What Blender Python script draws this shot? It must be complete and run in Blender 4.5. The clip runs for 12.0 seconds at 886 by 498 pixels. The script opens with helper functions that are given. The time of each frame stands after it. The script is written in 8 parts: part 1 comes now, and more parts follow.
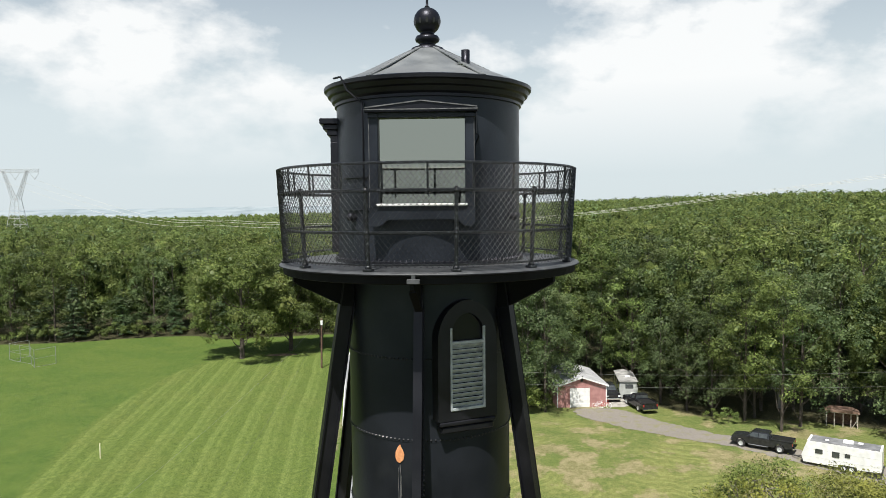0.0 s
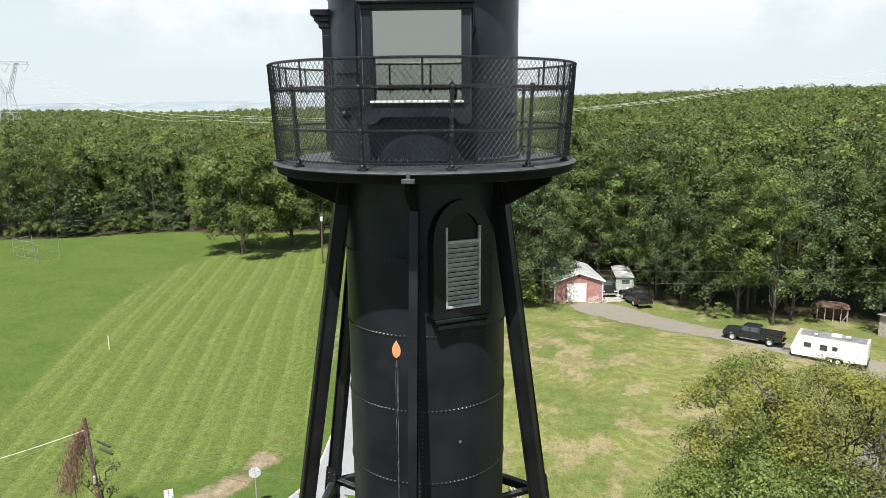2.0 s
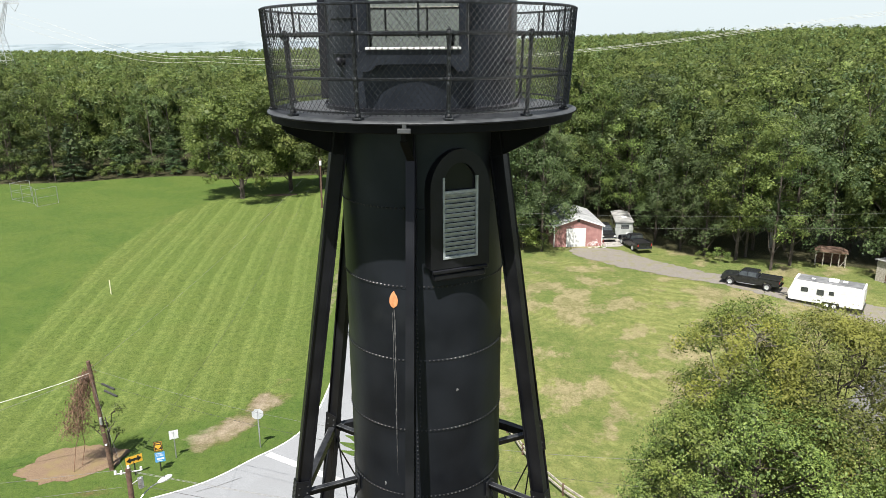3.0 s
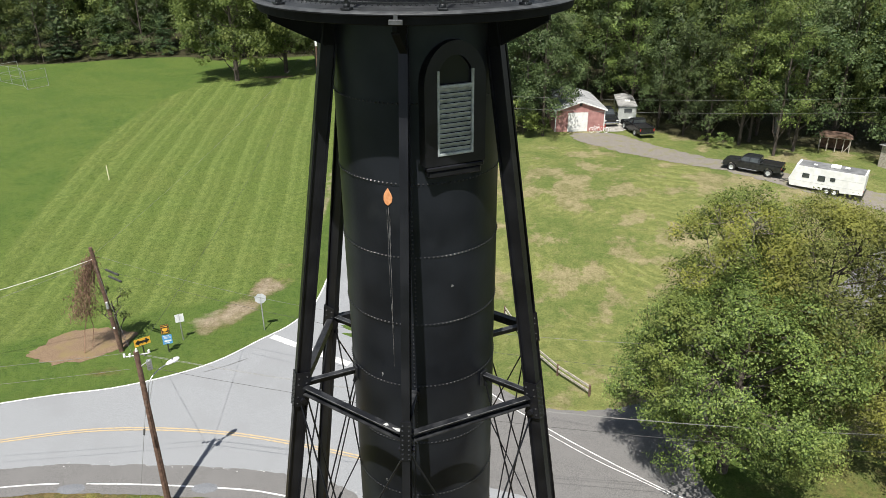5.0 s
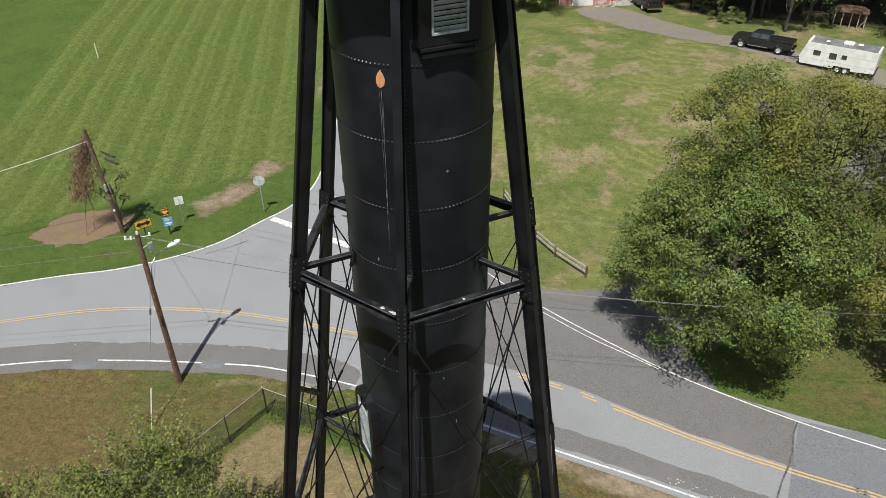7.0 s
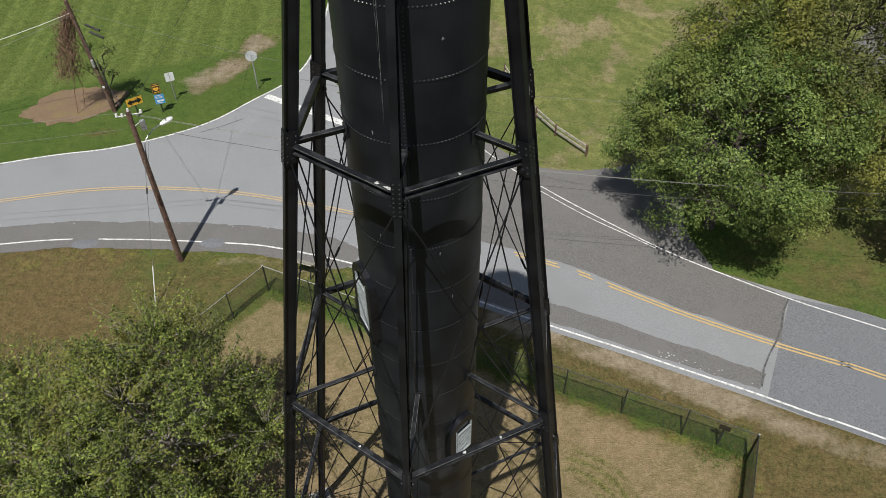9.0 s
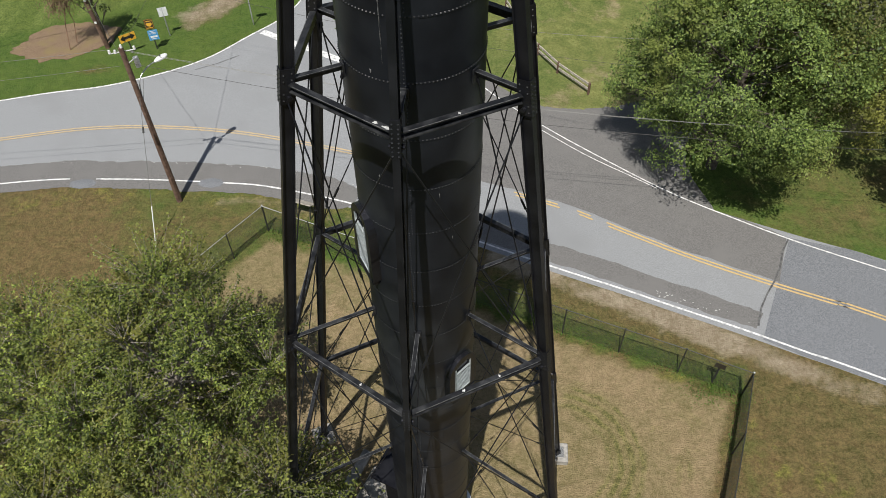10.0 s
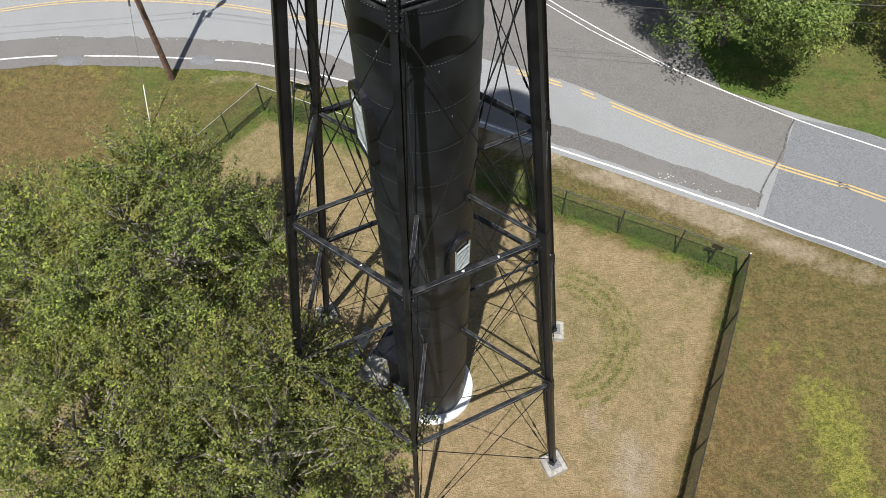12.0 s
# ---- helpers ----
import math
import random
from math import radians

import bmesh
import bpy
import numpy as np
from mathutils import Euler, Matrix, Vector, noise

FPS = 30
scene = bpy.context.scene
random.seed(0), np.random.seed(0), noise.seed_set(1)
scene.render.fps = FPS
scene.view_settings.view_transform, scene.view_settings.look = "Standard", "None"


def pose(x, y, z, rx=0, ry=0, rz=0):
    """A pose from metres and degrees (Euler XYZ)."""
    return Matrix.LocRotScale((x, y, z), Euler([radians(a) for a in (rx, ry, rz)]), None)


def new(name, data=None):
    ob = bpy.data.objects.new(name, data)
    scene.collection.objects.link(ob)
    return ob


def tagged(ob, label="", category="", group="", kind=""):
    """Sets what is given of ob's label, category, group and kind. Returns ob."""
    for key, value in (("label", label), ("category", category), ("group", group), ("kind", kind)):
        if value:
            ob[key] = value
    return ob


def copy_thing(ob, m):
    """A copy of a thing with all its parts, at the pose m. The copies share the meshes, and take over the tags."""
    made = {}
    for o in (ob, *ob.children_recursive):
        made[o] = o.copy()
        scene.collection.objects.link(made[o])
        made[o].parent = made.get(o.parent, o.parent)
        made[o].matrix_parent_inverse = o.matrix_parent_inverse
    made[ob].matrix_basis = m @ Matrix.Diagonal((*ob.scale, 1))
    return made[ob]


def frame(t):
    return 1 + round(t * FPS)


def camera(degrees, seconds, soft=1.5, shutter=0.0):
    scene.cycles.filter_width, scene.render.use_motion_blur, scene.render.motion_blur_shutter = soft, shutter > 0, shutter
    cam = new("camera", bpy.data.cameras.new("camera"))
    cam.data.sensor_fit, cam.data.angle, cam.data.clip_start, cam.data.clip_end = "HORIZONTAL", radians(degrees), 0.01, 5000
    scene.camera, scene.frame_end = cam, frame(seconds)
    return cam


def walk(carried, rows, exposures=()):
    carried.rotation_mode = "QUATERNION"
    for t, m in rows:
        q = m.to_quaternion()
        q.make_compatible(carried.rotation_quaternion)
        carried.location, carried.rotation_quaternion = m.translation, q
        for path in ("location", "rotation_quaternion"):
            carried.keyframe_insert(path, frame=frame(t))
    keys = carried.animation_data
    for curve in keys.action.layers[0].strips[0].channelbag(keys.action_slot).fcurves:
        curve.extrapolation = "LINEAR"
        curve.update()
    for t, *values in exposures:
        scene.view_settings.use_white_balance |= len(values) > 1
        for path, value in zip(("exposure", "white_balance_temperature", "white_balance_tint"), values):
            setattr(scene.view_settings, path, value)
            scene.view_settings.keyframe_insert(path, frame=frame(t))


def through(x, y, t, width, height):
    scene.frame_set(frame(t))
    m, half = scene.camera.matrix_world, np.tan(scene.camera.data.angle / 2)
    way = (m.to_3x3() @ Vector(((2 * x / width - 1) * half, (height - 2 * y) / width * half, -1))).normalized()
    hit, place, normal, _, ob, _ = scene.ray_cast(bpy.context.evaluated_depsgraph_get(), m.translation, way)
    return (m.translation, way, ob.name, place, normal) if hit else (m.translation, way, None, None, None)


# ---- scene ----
cam = camera(62.9, 12.0, soft=0.6)
PATH = [
    (0.0, pose(0.326, -11.563, 28.002, 86.603, 0.689, -0.000)),
    (0.5, pose(0.342, -11.559, 28.006, 84.871, 0.705, -0.003)),
    (1.0, pose(0.352, -11.544, 28.003, 82.827, 0.676, -0.009)),
    (1.5, pose(0.363, -11.512, 28.010, 80.616, 0.625, -0.022)),
    (2.0, pose(0.387, -11.483, 28.037, 78.407, 0.594, 0.007)),
    (2.5, pose(0.403, -11.460, 28.078, 76.179, 0.614, -0.033)),
    (3.0, pose(0.427, -11.402, 28.111, 73.986, 0.572, -0.004)),
    (5.0, pose(0.506, -11.202, 28.247, 64.831, 0.558, 0.010)),
    (5.5, pose(0.527, -11.159, 28.269, 62.471, 0.587, 0.002)),
    (6.0, pose(0.548, -11.133, 28.278, 60.106, 0.571, 0.023)),
    (6.5, pose(0.567, -11.099, 28.270, 57.770, 0.596, 0.017)),
    (7.0, pose(0.589, -11.074, 28.252, 55.459, 0.608, 0.015)),
    (9.0, pose(0.647, -10.978, 28.054, 46.062, 0.573, -0.023)),
    (9.5, pose(0.648, -10.940, 28.034, 43.697, 0.564, -0.002)),
    (10.0, pose(0.657, -10.913, 28.017, 41.302, 0.560, -0.003)),
    (10.5, pose(0.665, -10.884, 28.000, 38.931, 0.521, 0.081)),
    (11.0, pose(0.664, -10.863, 27.980, 36.586, 0.552, 0.047)),
    (11.5, pose(0.651, -10.851, 27.943, 34.267, 0.528, 0.018)),
    (12.0, pose(0.655, -10.838, 27.916, 31.934, 0.527, -0.012)),
]
walk(cam, PATH, exposures=[(0.0, 0.53), (1.5, 0.68), (3.0, 0.76), (5.0, 0.49), (5.5, 0.34), (7.0, 0.05), (9.0, -0.17), (9.5, -0.10), (10.5, 0.12), (12.0, 0.37)])

# ---- light ----
SUN_DIR = Vector((-0.1212, -0.497, 1.0)).normalized()      # towards the sun
world = bpy.data.worlds.new("sky")
scene.world = world
world.use_nodes = True
wn, wl = world.node_tree.nodes, world.node_tree.links
wn.clear()
w_out = wn.new("ShaderNodeOutputWorld")
w_bg = wn.new("ShaderNodeBackground")
w_sky = wn.new("ShaderNodeTexSky")
w_sky.sky_type = 'NISHITA'
w_sky.sun_disc = False
w_sky.sun_elevation = math.asin(SUN_DIR.z)
w_sky.sun_rotation = math.atan2(SUN_DIR.x, SUN_DIR.y)
w_sky.air_density, w_sky.dust_density, w_sky.ozone_density = 1.0, 1.0, 1.0
w_bg.inputs["Strength"].default_value = 0.055
# summer cumulus over a milky horizon; deeper blue overhead
w_co = wn.new("ShaderNodeTexCoord")
w_sep = wn.new("ShaderNodeSeparateXYZ")
wl.new(w_co.outputs["Generated"], w_sep.inputs[0])
w_map = wn.new("ShaderNodeMapping")
w_map.inputs["Location"].default_value = (1.65, 0.4, 0.7)
w_map.inputs["Scale"].default_value = (2.0, 2.0, 3.6)
wl.new(w_co.outputs["Generated"], w_map.inputs[0])
w_noise = wn.new("ShaderNodeTexNoise")
w_noise.inputs["Scale"].default_value = 1.5
w_noise.inputs["Detail"].default_value = 10
w_noise.inputs["Roughness"].default_value = 0.56
w_noise.inputs["Distortion"].default_value = 0.0
wl.new(w_map.outputs[0], w_noise.inputs["Vector"])
w_ramp = wn.new("ShaderNodeValToRGB")
w_ramp.color_ramp.elements[0].position, w_ramp.color_ramp.elements[1].position = 0.49, 0.575
wl.new(w_noise.outputs["Fac"], w_ramp.inputs[0])
w_up = wn.new("ShaderNodeMapRange")
w_up.inputs["From Min"].default_value, w_up.inputs["From Max"].default_value = 0.04, 0.16
wl.new(w_sep.outputs["Z"], w_up.inputs["Value"])
w_amt = wn.new("ShaderNodeMath"); w_amt.operation = 'MULTIPLY'
wl.new(w_ramp.outputs[0], w_amt.inputs[0]); wl.new(w_up.outputs[0], w_amt.inputs[1])
w_thin = wn.new("ShaderNodeMapRange")
w_thin.inputs["From Min"].default_value, w_thin.inputs["From Max"].default_value = 0.24, 0.5
w_thin.inputs["To Min"].default_value, w_thin.inputs["To Max"].default_value = 0.95, 0.06
wl.new(w_sep.outputs["Z"], w_thin.inputs["Value"])
w_amt2 = wn.new("ShaderNodeMath"); w_amt2.operation = 'MULTIPLY'
wl.new(w_amt.outputs[0], w_amt2.inputs[0]); wl.new(w_thin.outputs[0], w_amt2.inputs[1])
w_haze = wn.new("ShaderNodeMix"); w_haze.data_type = 'RGBA'
w_hz = wn.new("ShaderNodeMapRange")
w_hz.inputs["From Min"].default_value, w_hz.inputs["From Max"].default_value = 0.12, 0.46
w_hz.inputs["To Min"].default_value, w_hz.inputs["To Max"].default_value = 0.94, 0.0
wl.new(w_sep.outputs["Z"], w_hz.inputs["Value"])
wl.new(w_hz.outputs[0], w_haze.inputs["Factor"])
wl.new(w_sky.outputs[0], w_haze.inputs["A"])
w_haze.inputs["B"].default_value = (9.0, 10.1, 10.5, 1)
w_mix = wn.new("ShaderNodeMix"); w_mix.data_type = 'RGBA'
wl.new(w_amt2.outputs[0], w_mix.inputs["Factor"])
wl.new(w_haze.outputs["Result"], w_mix.inputs["A"])
w_mix.inputs["B"].default_value = (12.3, 12.5, 12.5, 1)
wl.new(w_mix.outputs["Result"], w_bg.inputs["Color"])
wl.new(w_bg.outputs[0], w_out.inputs[0])

sun = new("sun", bpy.data.lights.new("sun", 'SUN'))
sun.data.energy = 5.0
sun.data.angle = radians(0.53)
sun.data.color = (1.0, 0.96, 0.89)
sun.rotation_mode = 'QUATERNION'
sun.rotation_quaternion = SUN_DIR.to_track_quat('Z', 'Y')
sun.location = (0, -40, 80)


# ---- small tools ----
def part(name, bm, material, parent=None, label="", smooth=False):
    """Links a bmesh as one mesh object under a thing or a part."""
    me = bpy.data.meshes.new(name)
    bm.to_mesh(me)
    bm.free()
    return link_mesh(name, me, material, parent, label, smooth)


def link_mesh(name, me, material, parent=None, label="", smooth=False):
    me.materials.append(material)
    if smooth:
        me.polygons.foreach_set("use_smooth", [True] * len(me.polygons))
    ob = new(name, me)
    if parent:
        ob.parent = parent
    if label:
        ob["label"] = label
    return ob


def thing(name, m, label, category, group="", kind=""):
    ob = new(name)
    ob.empty_display_size = 0.3
    ob.matrix_basis = m
    return tagged(ob, label, category, group, kind)


def box(bm, c, size, turn=None, bevel=0.0):
    m = Matrix.Translation(c) @ (turn.to_4x4() if turn else Matrix.Identity(4)) @ Matrix.Diagonal((*size, 1))
    made = bmesh.ops.create_cube(bm, size=1.0, matrix=m)
    if bevel:
        edges = {e for v in made["verts"] for e in v.link_edges}
        bmesh.ops.bevel(bm, geom=list(edges), offset=bevel, segments=1, affect='EDGES')
    return bm


def axes(p0, p1, up=(0, 0, 1)):
    """A turn whose z runs from p0 to p1 and whose x leans to up."""
    z = (Vector(p1) - Vector(p0)).normalized()
    x = Vector(up) - z * z.dot(Vector(up))
    if x.length < 1e-4:
        x = z.orthogonal()
    x.normalize()
    y = z.cross(x)
    return Matrix((x, y, z)).transposed()


def tube(bm, p0, p1, r0, r1=None, seg=8, caps=True):
    p0, p1 = Vector(p0), Vector(p1)
    r1 = r0 if r1 is None else r1
    t = axes(p0, p1)
    ring = []
    for p, r in ((p0, r0), (p1, r1)):
        ring.append([bm.verts.new(p + t @ Vector((math.cos(a) * r, math.sin(a) * r, 0))) for a in (2 * math.pi * k / seg for k in range(seg))])
    for k in range(seg):
        bm.faces.new((ring[0][k], ring[0][(k + 1) % seg], ring[1][(k + 1) % seg], ring[1][k]))
    if caps:
        bm.faces.new(ring[0][::-1]); bm.faces.new(ring[1])
    return bm


def rope(bm, points, r, seg=5):
    p = [Vector(q) for q in points]
    rings = []
    for k, q in enumerate(p):
        t = axes(p[max(k - 1, 0)], p[min(k + 1, len(p) - 1)])
        rings.append([bm.verts.new(q + t @ Vector((math.cos(a) * r, math.sin(a) * r, 0))) for a in (2 * math.pi * i / seg for i in range(seg))])
    for a, b in zip(rings, rings[1:]):
        for i in range(seg):
            bm.faces.new((a[i], a[(i + 1) % seg], b[(i + 1) % seg], b[i]))
    return bm


def prism(bm, p0, p1, outline, up):
    """Sweeps an outline (x leans to up, y across) from p0 to p1."""
    t = axes(p0, p1, up)
    rings = [[bm.verts.new(Vector(p) + t @ Vector((x, y, 0))) for x, y in outline] for p in (p0, p1)]
    n = len(outline)
    for k in range(n):
        bm.faces.new((rings[0][k], rings[0][(k + 1) % n], rings[1][(k + 1) % n], rings[1][k]))
    bm.faces.new(rings[0][::-1]); bm.faces.new(rings[1])
    return bm


def i_section(d, w, f, t):
    """Outline of an I-beam: depth d along x, width w along y, flange f, web t."""
    return [(d / 2, -w / 2), (d / 2, w / 2), (d / 2 - f, w / 2), (d / 2 - f, t / 2), (-d / 2 + f, t / 2), (-d / 2 + f, w / 2),
            (-d / 2, w / 2), (-d / 2, -w / 2), (-d / 2 + f, -w / 2), (-d / 2 + f, -t / 2), (d / 2 - f, -t / 2), (d / 2 - f, -w / 2)]


def lathe(bm, profile, seg=48, start=0.0, end=360.0, centre=(0, 0)):
    full = abs(end - start - 360) < 1e-6
    n = seg if full else seg + 1
    rings = []
    for r, z in profile:
        rings.append([bm.verts.new((centre[0] + r * math.cos(a), centre[1] + r * math.sin(a), z)) for a in (radians(start + (end - start) * k / seg) for k in range(n))])
    for a, b in zip(rings, rings[1:]):
        for k in range(seg):
            j = (k + 1) % n
            bm.faces.new((a[k], a[j], b[j], b[k]))
    return bm


def extrude_outline(bm, pts, y0, y1):
    """A side outline (x, z) made solid from y0 to y1."""
    a = [bm.verts.new((x, y0, z)) for x, z in pts]
    b = [bm.verts.new((x, y1, z)) for x, z in pts]
    n = len(pts)
    for k in range(n):
        bm.faces.new((a[k], a[(k + 1) % n], b[(k + 1) % n], b[k]))
    bm.faces.new(a[::-1]); bm.faces.new(b)
    bmesh.ops.recalc_face_normals(bm, faces=bm.faces)
    return bm


def quads(name, v):
    """A mesh of loose quads from an array (n, 4, 3)."""
    n = len(v)
    me = bpy.data.meshes.new(name)
    me.vertices.add(4 * n)
    me.vertices.foreach_set("co", np.ascontiguousarray(v, dtype=np.float32).ravel())
    me.loops.add(4 * n)
    me.loops.foreach_set("vertex_index", np.arange(4 * n, dtype=np.int32))
    me.polygons.add(n)
    me.polygons.foreach_set("loop_start", np.arange(0, 4 * n, 4, dtype=np.int32))
    me.update(calc_edges=True)
    return me


def catmull(pts, n=8):
    p = [Vector(q) for q in pts]
    p = [2 * p[0] - p[1]] + p + [2 * p[-1] - p[-2]]
    out = []
    for i in range(1, len(p) - 2):
        for k in range(n):
            t = k / n
            a, b, c, d = p[i - 1], p[i], p[i + 1], p[i + 2]
            out.append(0.5 * (2 * b + (c - a) * t + (2 * a - 5 * b + 4 * c - d) * t * t + (3 * b - a - 3 * c + d) * t ** 3))
    return out + [p[-2]]


def smooth01(u):
    u = min(1.0, max(0.0, u))
    return u * u * (3 - 2 * u)


def land(x, y):
    """Height of the ground."""
    w = smooth01((x + 12) / 22)
    h = 1.6 * smooth01((y - 36) / 50) * (1 - w) + 3.2 * smooth01((y - 30) / 32) * w
    far = smooth01((y - 150) / 450)
    h += far * (2 + 15 * smooth01((x + 90) / 420))
    return h


# ---- materials ----
def material(name):
    m = bpy.data.materials.new(name)
    m.use_nodes = True
    nt = m.node_tree
    return m, nt.nodes, nt.links, nt.nodes["Principled BSDF"]


def noise_mix(name, a, b, scale, rough=0.6, bump=0.0, bump_scale=None, metal=0.0, detail=6, spread=(0.35, 0.65), rough_var=0.1, space="Object", island=0.0, c=None, c_scale=0.4, spec=0.5, tint=None, grit=0.5):
    """Two (or three) colours mixed by noise at two scales, with grain bump."""
    m, n, l, p = material(name)
    co = n.new("ShaderNodeTexCoord")
    no = n.new("ShaderNodeTexNoise"); no.inputs["Scale"].default_value = scale; no.inputs["Detail"].default_value = detail
    no.inputs["Roughness"].default_value = grit
    l.new(co.outputs[space], no.inputs["Vector"])
    ra = n.new("ShaderNodeValToRGB")
    ra.color_ramp.elements[0].position, ra.color_ramp.elements[1].position = spread
    ra.color_ramp.elements[0].color, ra.color_ramp.elements[1].color = (*a, 1), (*b, 1)
    l.new(no.outputs["Fac"], ra.inputs[0])
    col = ra.outputs[0]
    if c:
        n2 = n.new("ShaderNodeTexNoise"); n2.inputs["Scale"].default_value = c_scale; n2.inputs["Detail"].default_value = 5
        l.new(co.outputs[space], n2.inputs["Vector"])
        r2 = n.new("ShaderNodeValToRGB"); r2.color_ramp.elements[0].position, r2.color_ramp.elements[1].position = 0.5, 0.68
        l.new(n2.outputs["Fac"], r2.inputs[0])
        mx = n.new("ShaderNodeMix"); mx.data_type = 'RGBA'
        l.new(r2.outputs[0], mx.inputs["Factor"]); l.new(col, mx.inputs["A"]); mx.inputs["B"].default_value = (*c, 1)
        col = mx.outputs["Result"]
    if island:
        ge = n.new("ShaderNodeNewGeometry")
        hs = n.new("ShaderNodeHueSaturation")
        mr = n.new("ShaderNodeMapRange"); mr.inputs["To Min"].default_value, mr.inputs["To Max"].default_value = 1 - island, 1 + island
        l.new(ge.outputs["Random Per Island"], mr.inputs["Value"]); l.new(mr.outputs[0], hs.inputs["Value"]); l.new(col, hs.inputs["Color"])
        col = hs.outputs[0]
    l.new(col, p.inputs["Base Color"])
    rr = n.new("ShaderNodeMapRange"); rr.inputs["To Min"].default_value, rr.inputs["To Max"].default_value = rough - rough_var, rough + rough_var
    l.new(no.outputs["Fac"], rr.inputs["Value"]); l.new(rr.outputs[0], p.inputs["Roughness"])
    p.inputs["Metallic"].default_value = metal
    p.inputs["Specular IOR Level"].default_value = spec
    if tint:
        p.inputs["Specular Tint"].default_value = (*tint, 1)
    if bump:
        nb = n.new("ShaderNodeTexNoise"); nb.inputs["Scale"].default_value = bump_scale or scale * 6; nb.inputs["Detail"].default_value = 4
        l.new(co.outputs[space], nb.inputs["Vector"])
        bu = n.new("ShaderNodeBump"); bu.inputs["Strength"].default_value = bump; bu.inputs["Distance"].default_value = 0.02
        l.new(nb.outputs["Fac"], bu.inputs["Height"]); l.new(bu.outputs[0], p.inputs["Normal"])
    return m


def leafy(name, dark, light, yellow=None, through=0.35, scale=0.25):
    """Leaves: per-leaf tone, patches of another tone, some light let through."""
    m, n, l, p = material(name)
    ge = n.new("ShaderNodeNewGeometry")
    ra = n.new("ShaderNodeValToRGB")
    ra.color_ramp.elements[0].color, ra.color_ramp.elements[1].color = (*dark, 1), (*light, 1)
    l.new(ge.outputs["Random Per Island"], ra.inputs[0])
    ob = n.new("ShaderNodeObjectInfo")
    hs = n.new("ShaderNodeHueSaturation")
    mr = n.new("ShaderNodeMapRange"); mr.inputs["To Min"].default_value, mr.inputs["To Max"].default_value = 0.64, 1.36
    l.new(ob.outputs["Random"], mr.inputs["Value"]); l.new(mr.outputs[0], hs.inputs["Value"])
    hu = n.new("ShaderNodeMapRange"); hu.inputs["To Min"].default_value, hu.inputs["To Max"].default_value = 0.488, 0.510
    mu = n.new("ShaderNodeMath"); mu.operation = 'FRACT'
    m7 = n.new("ShaderNodeMath"); m7.operation = 'MULTIPLY'; m7.inputs[1].default_value = 7.31
    l.new(ob.outputs["Random"], m7.inputs[0]); l.new(m7.outputs[0], mu.inputs[0]); l.new(mu.outputs[0], hu.inputs["Value"]); l.new(hu.outputs[0], hs.inputs["Hue"])
    l.new(ra.outputs[0], hs.inputs["Color"])
    col = hs.outputs[0]
    tn = n.new("ShaderNodeAttribute"); tn.attribute_name = "tone"
    tv = n.new("ShaderNodeMath"); tv.operation = 'ADD'; tv.inputs[1].default_value = 1.0
    l.new(tn.outputs["Fac"], tv.inputs[0])
    ht = n.new("ShaderNodeHueSaturation"); l.new(tv.outputs[0], ht.inputs["Value"]); l.new(col, ht.inputs["Color"])
    col = ht.outputs[0]
    if yellow:
        co = n.new("ShaderNodeTexCoord")
        no = n.new("ShaderNodeTexNoise"); no.inputs["Scale"].default_value = scale; no.inputs["Detail"].default_value = 3
        l.new(co.outputs["Object"], no.inputs["Vector"])
        r2 = n.new("ShaderNodeValToRGB"); r2.color_ramp.elements[0].position, r2.color_ramp.elements[1].position = 0.52, 0.66
        l.new(no.outputs["Fac"], r2.inputs[0])
        mx = n.new("ShaderNodeMix"); mx.data_type = 'RGBA'
        l.new(r2.outputs[0], mx.inputs["Factor"]); l.new(col, mx.inputs["A"]); mx.inputs["B"].default_value = (*yellow, 1)
        col = mx.outputs["Result"]
    l.new(col, p.inputs["Base Color"])
    p.inputs["Roughness"].default_value = 0.55
    p.inputs["Specular IOR Level"].default_value = 0.35
    tr = n.new("ShaderNodeBsdfTranslucent")
    l.new(col, tr.inputs["Color"])
    ms = n.new("ShaderNodeMixShader"); ms.inputs[0].default_value = through
    l.new(p.outputs[0], ms.inputs[1]); l.new(tr.outputs[0], ms.inputs[2])
    l.new(ms.outputs[0], n["Material Output"].inputs["Surface"])
    return m


BLACK = noise_mix("black_iron_paint", (0.0060, 0.0063, 0.0080), (0.0125, 0.0130, 0.0155), 2.2, rough=0.36, bump=0.14, bump_scale=60, rough_var=0.12, spec=0.32, tint=(0.80, 0.82, 1.0))
# rivet colour lightened to imitate the sky's reflection on the heads
RIVET = noise_mix("sky_glint_rivet_paint", (0.010, 0.0108, 0.0125), (0.034, 0.036, 0.040), 30, rough=0.36, spec=0.42)
MATT_BLACK = noise_mix("sheltered_matt_black_paint", (0.0055, 0.0062, 0.0078), (0.0110, 0.0122, 0.0145), 2.2, rough=0.75, bump=0.1, bump_scale=60, spec=0.12)
BLACK_WALL = noise_mix("weathered_black_paint", (0.0072, 0.0080, 0.0110), (0.0145, 0.0162, 0.0208), 1.1, rough=0.42, bump=0.10, bump_scale=14, rough_var=0.12, c=(0.0310, 0.0340, 0.0385), c_scale=0.45, spec=0.28, tint=(0.66, 0.80, 1.0))
LANTERN = noise_mix("stippled_black_paint", (0.0080, 0.0098, 0.0138), (0.0165, 0.0200, 0.0270), 2.0, rough=0.40, bump=0.22, bump_scale=55, rough_var=0.16, c=(0.0260, 0.0310, 0.0400), c_scale=0.7, spec=0.32, tint=(0.82, 0.86, 1.0))
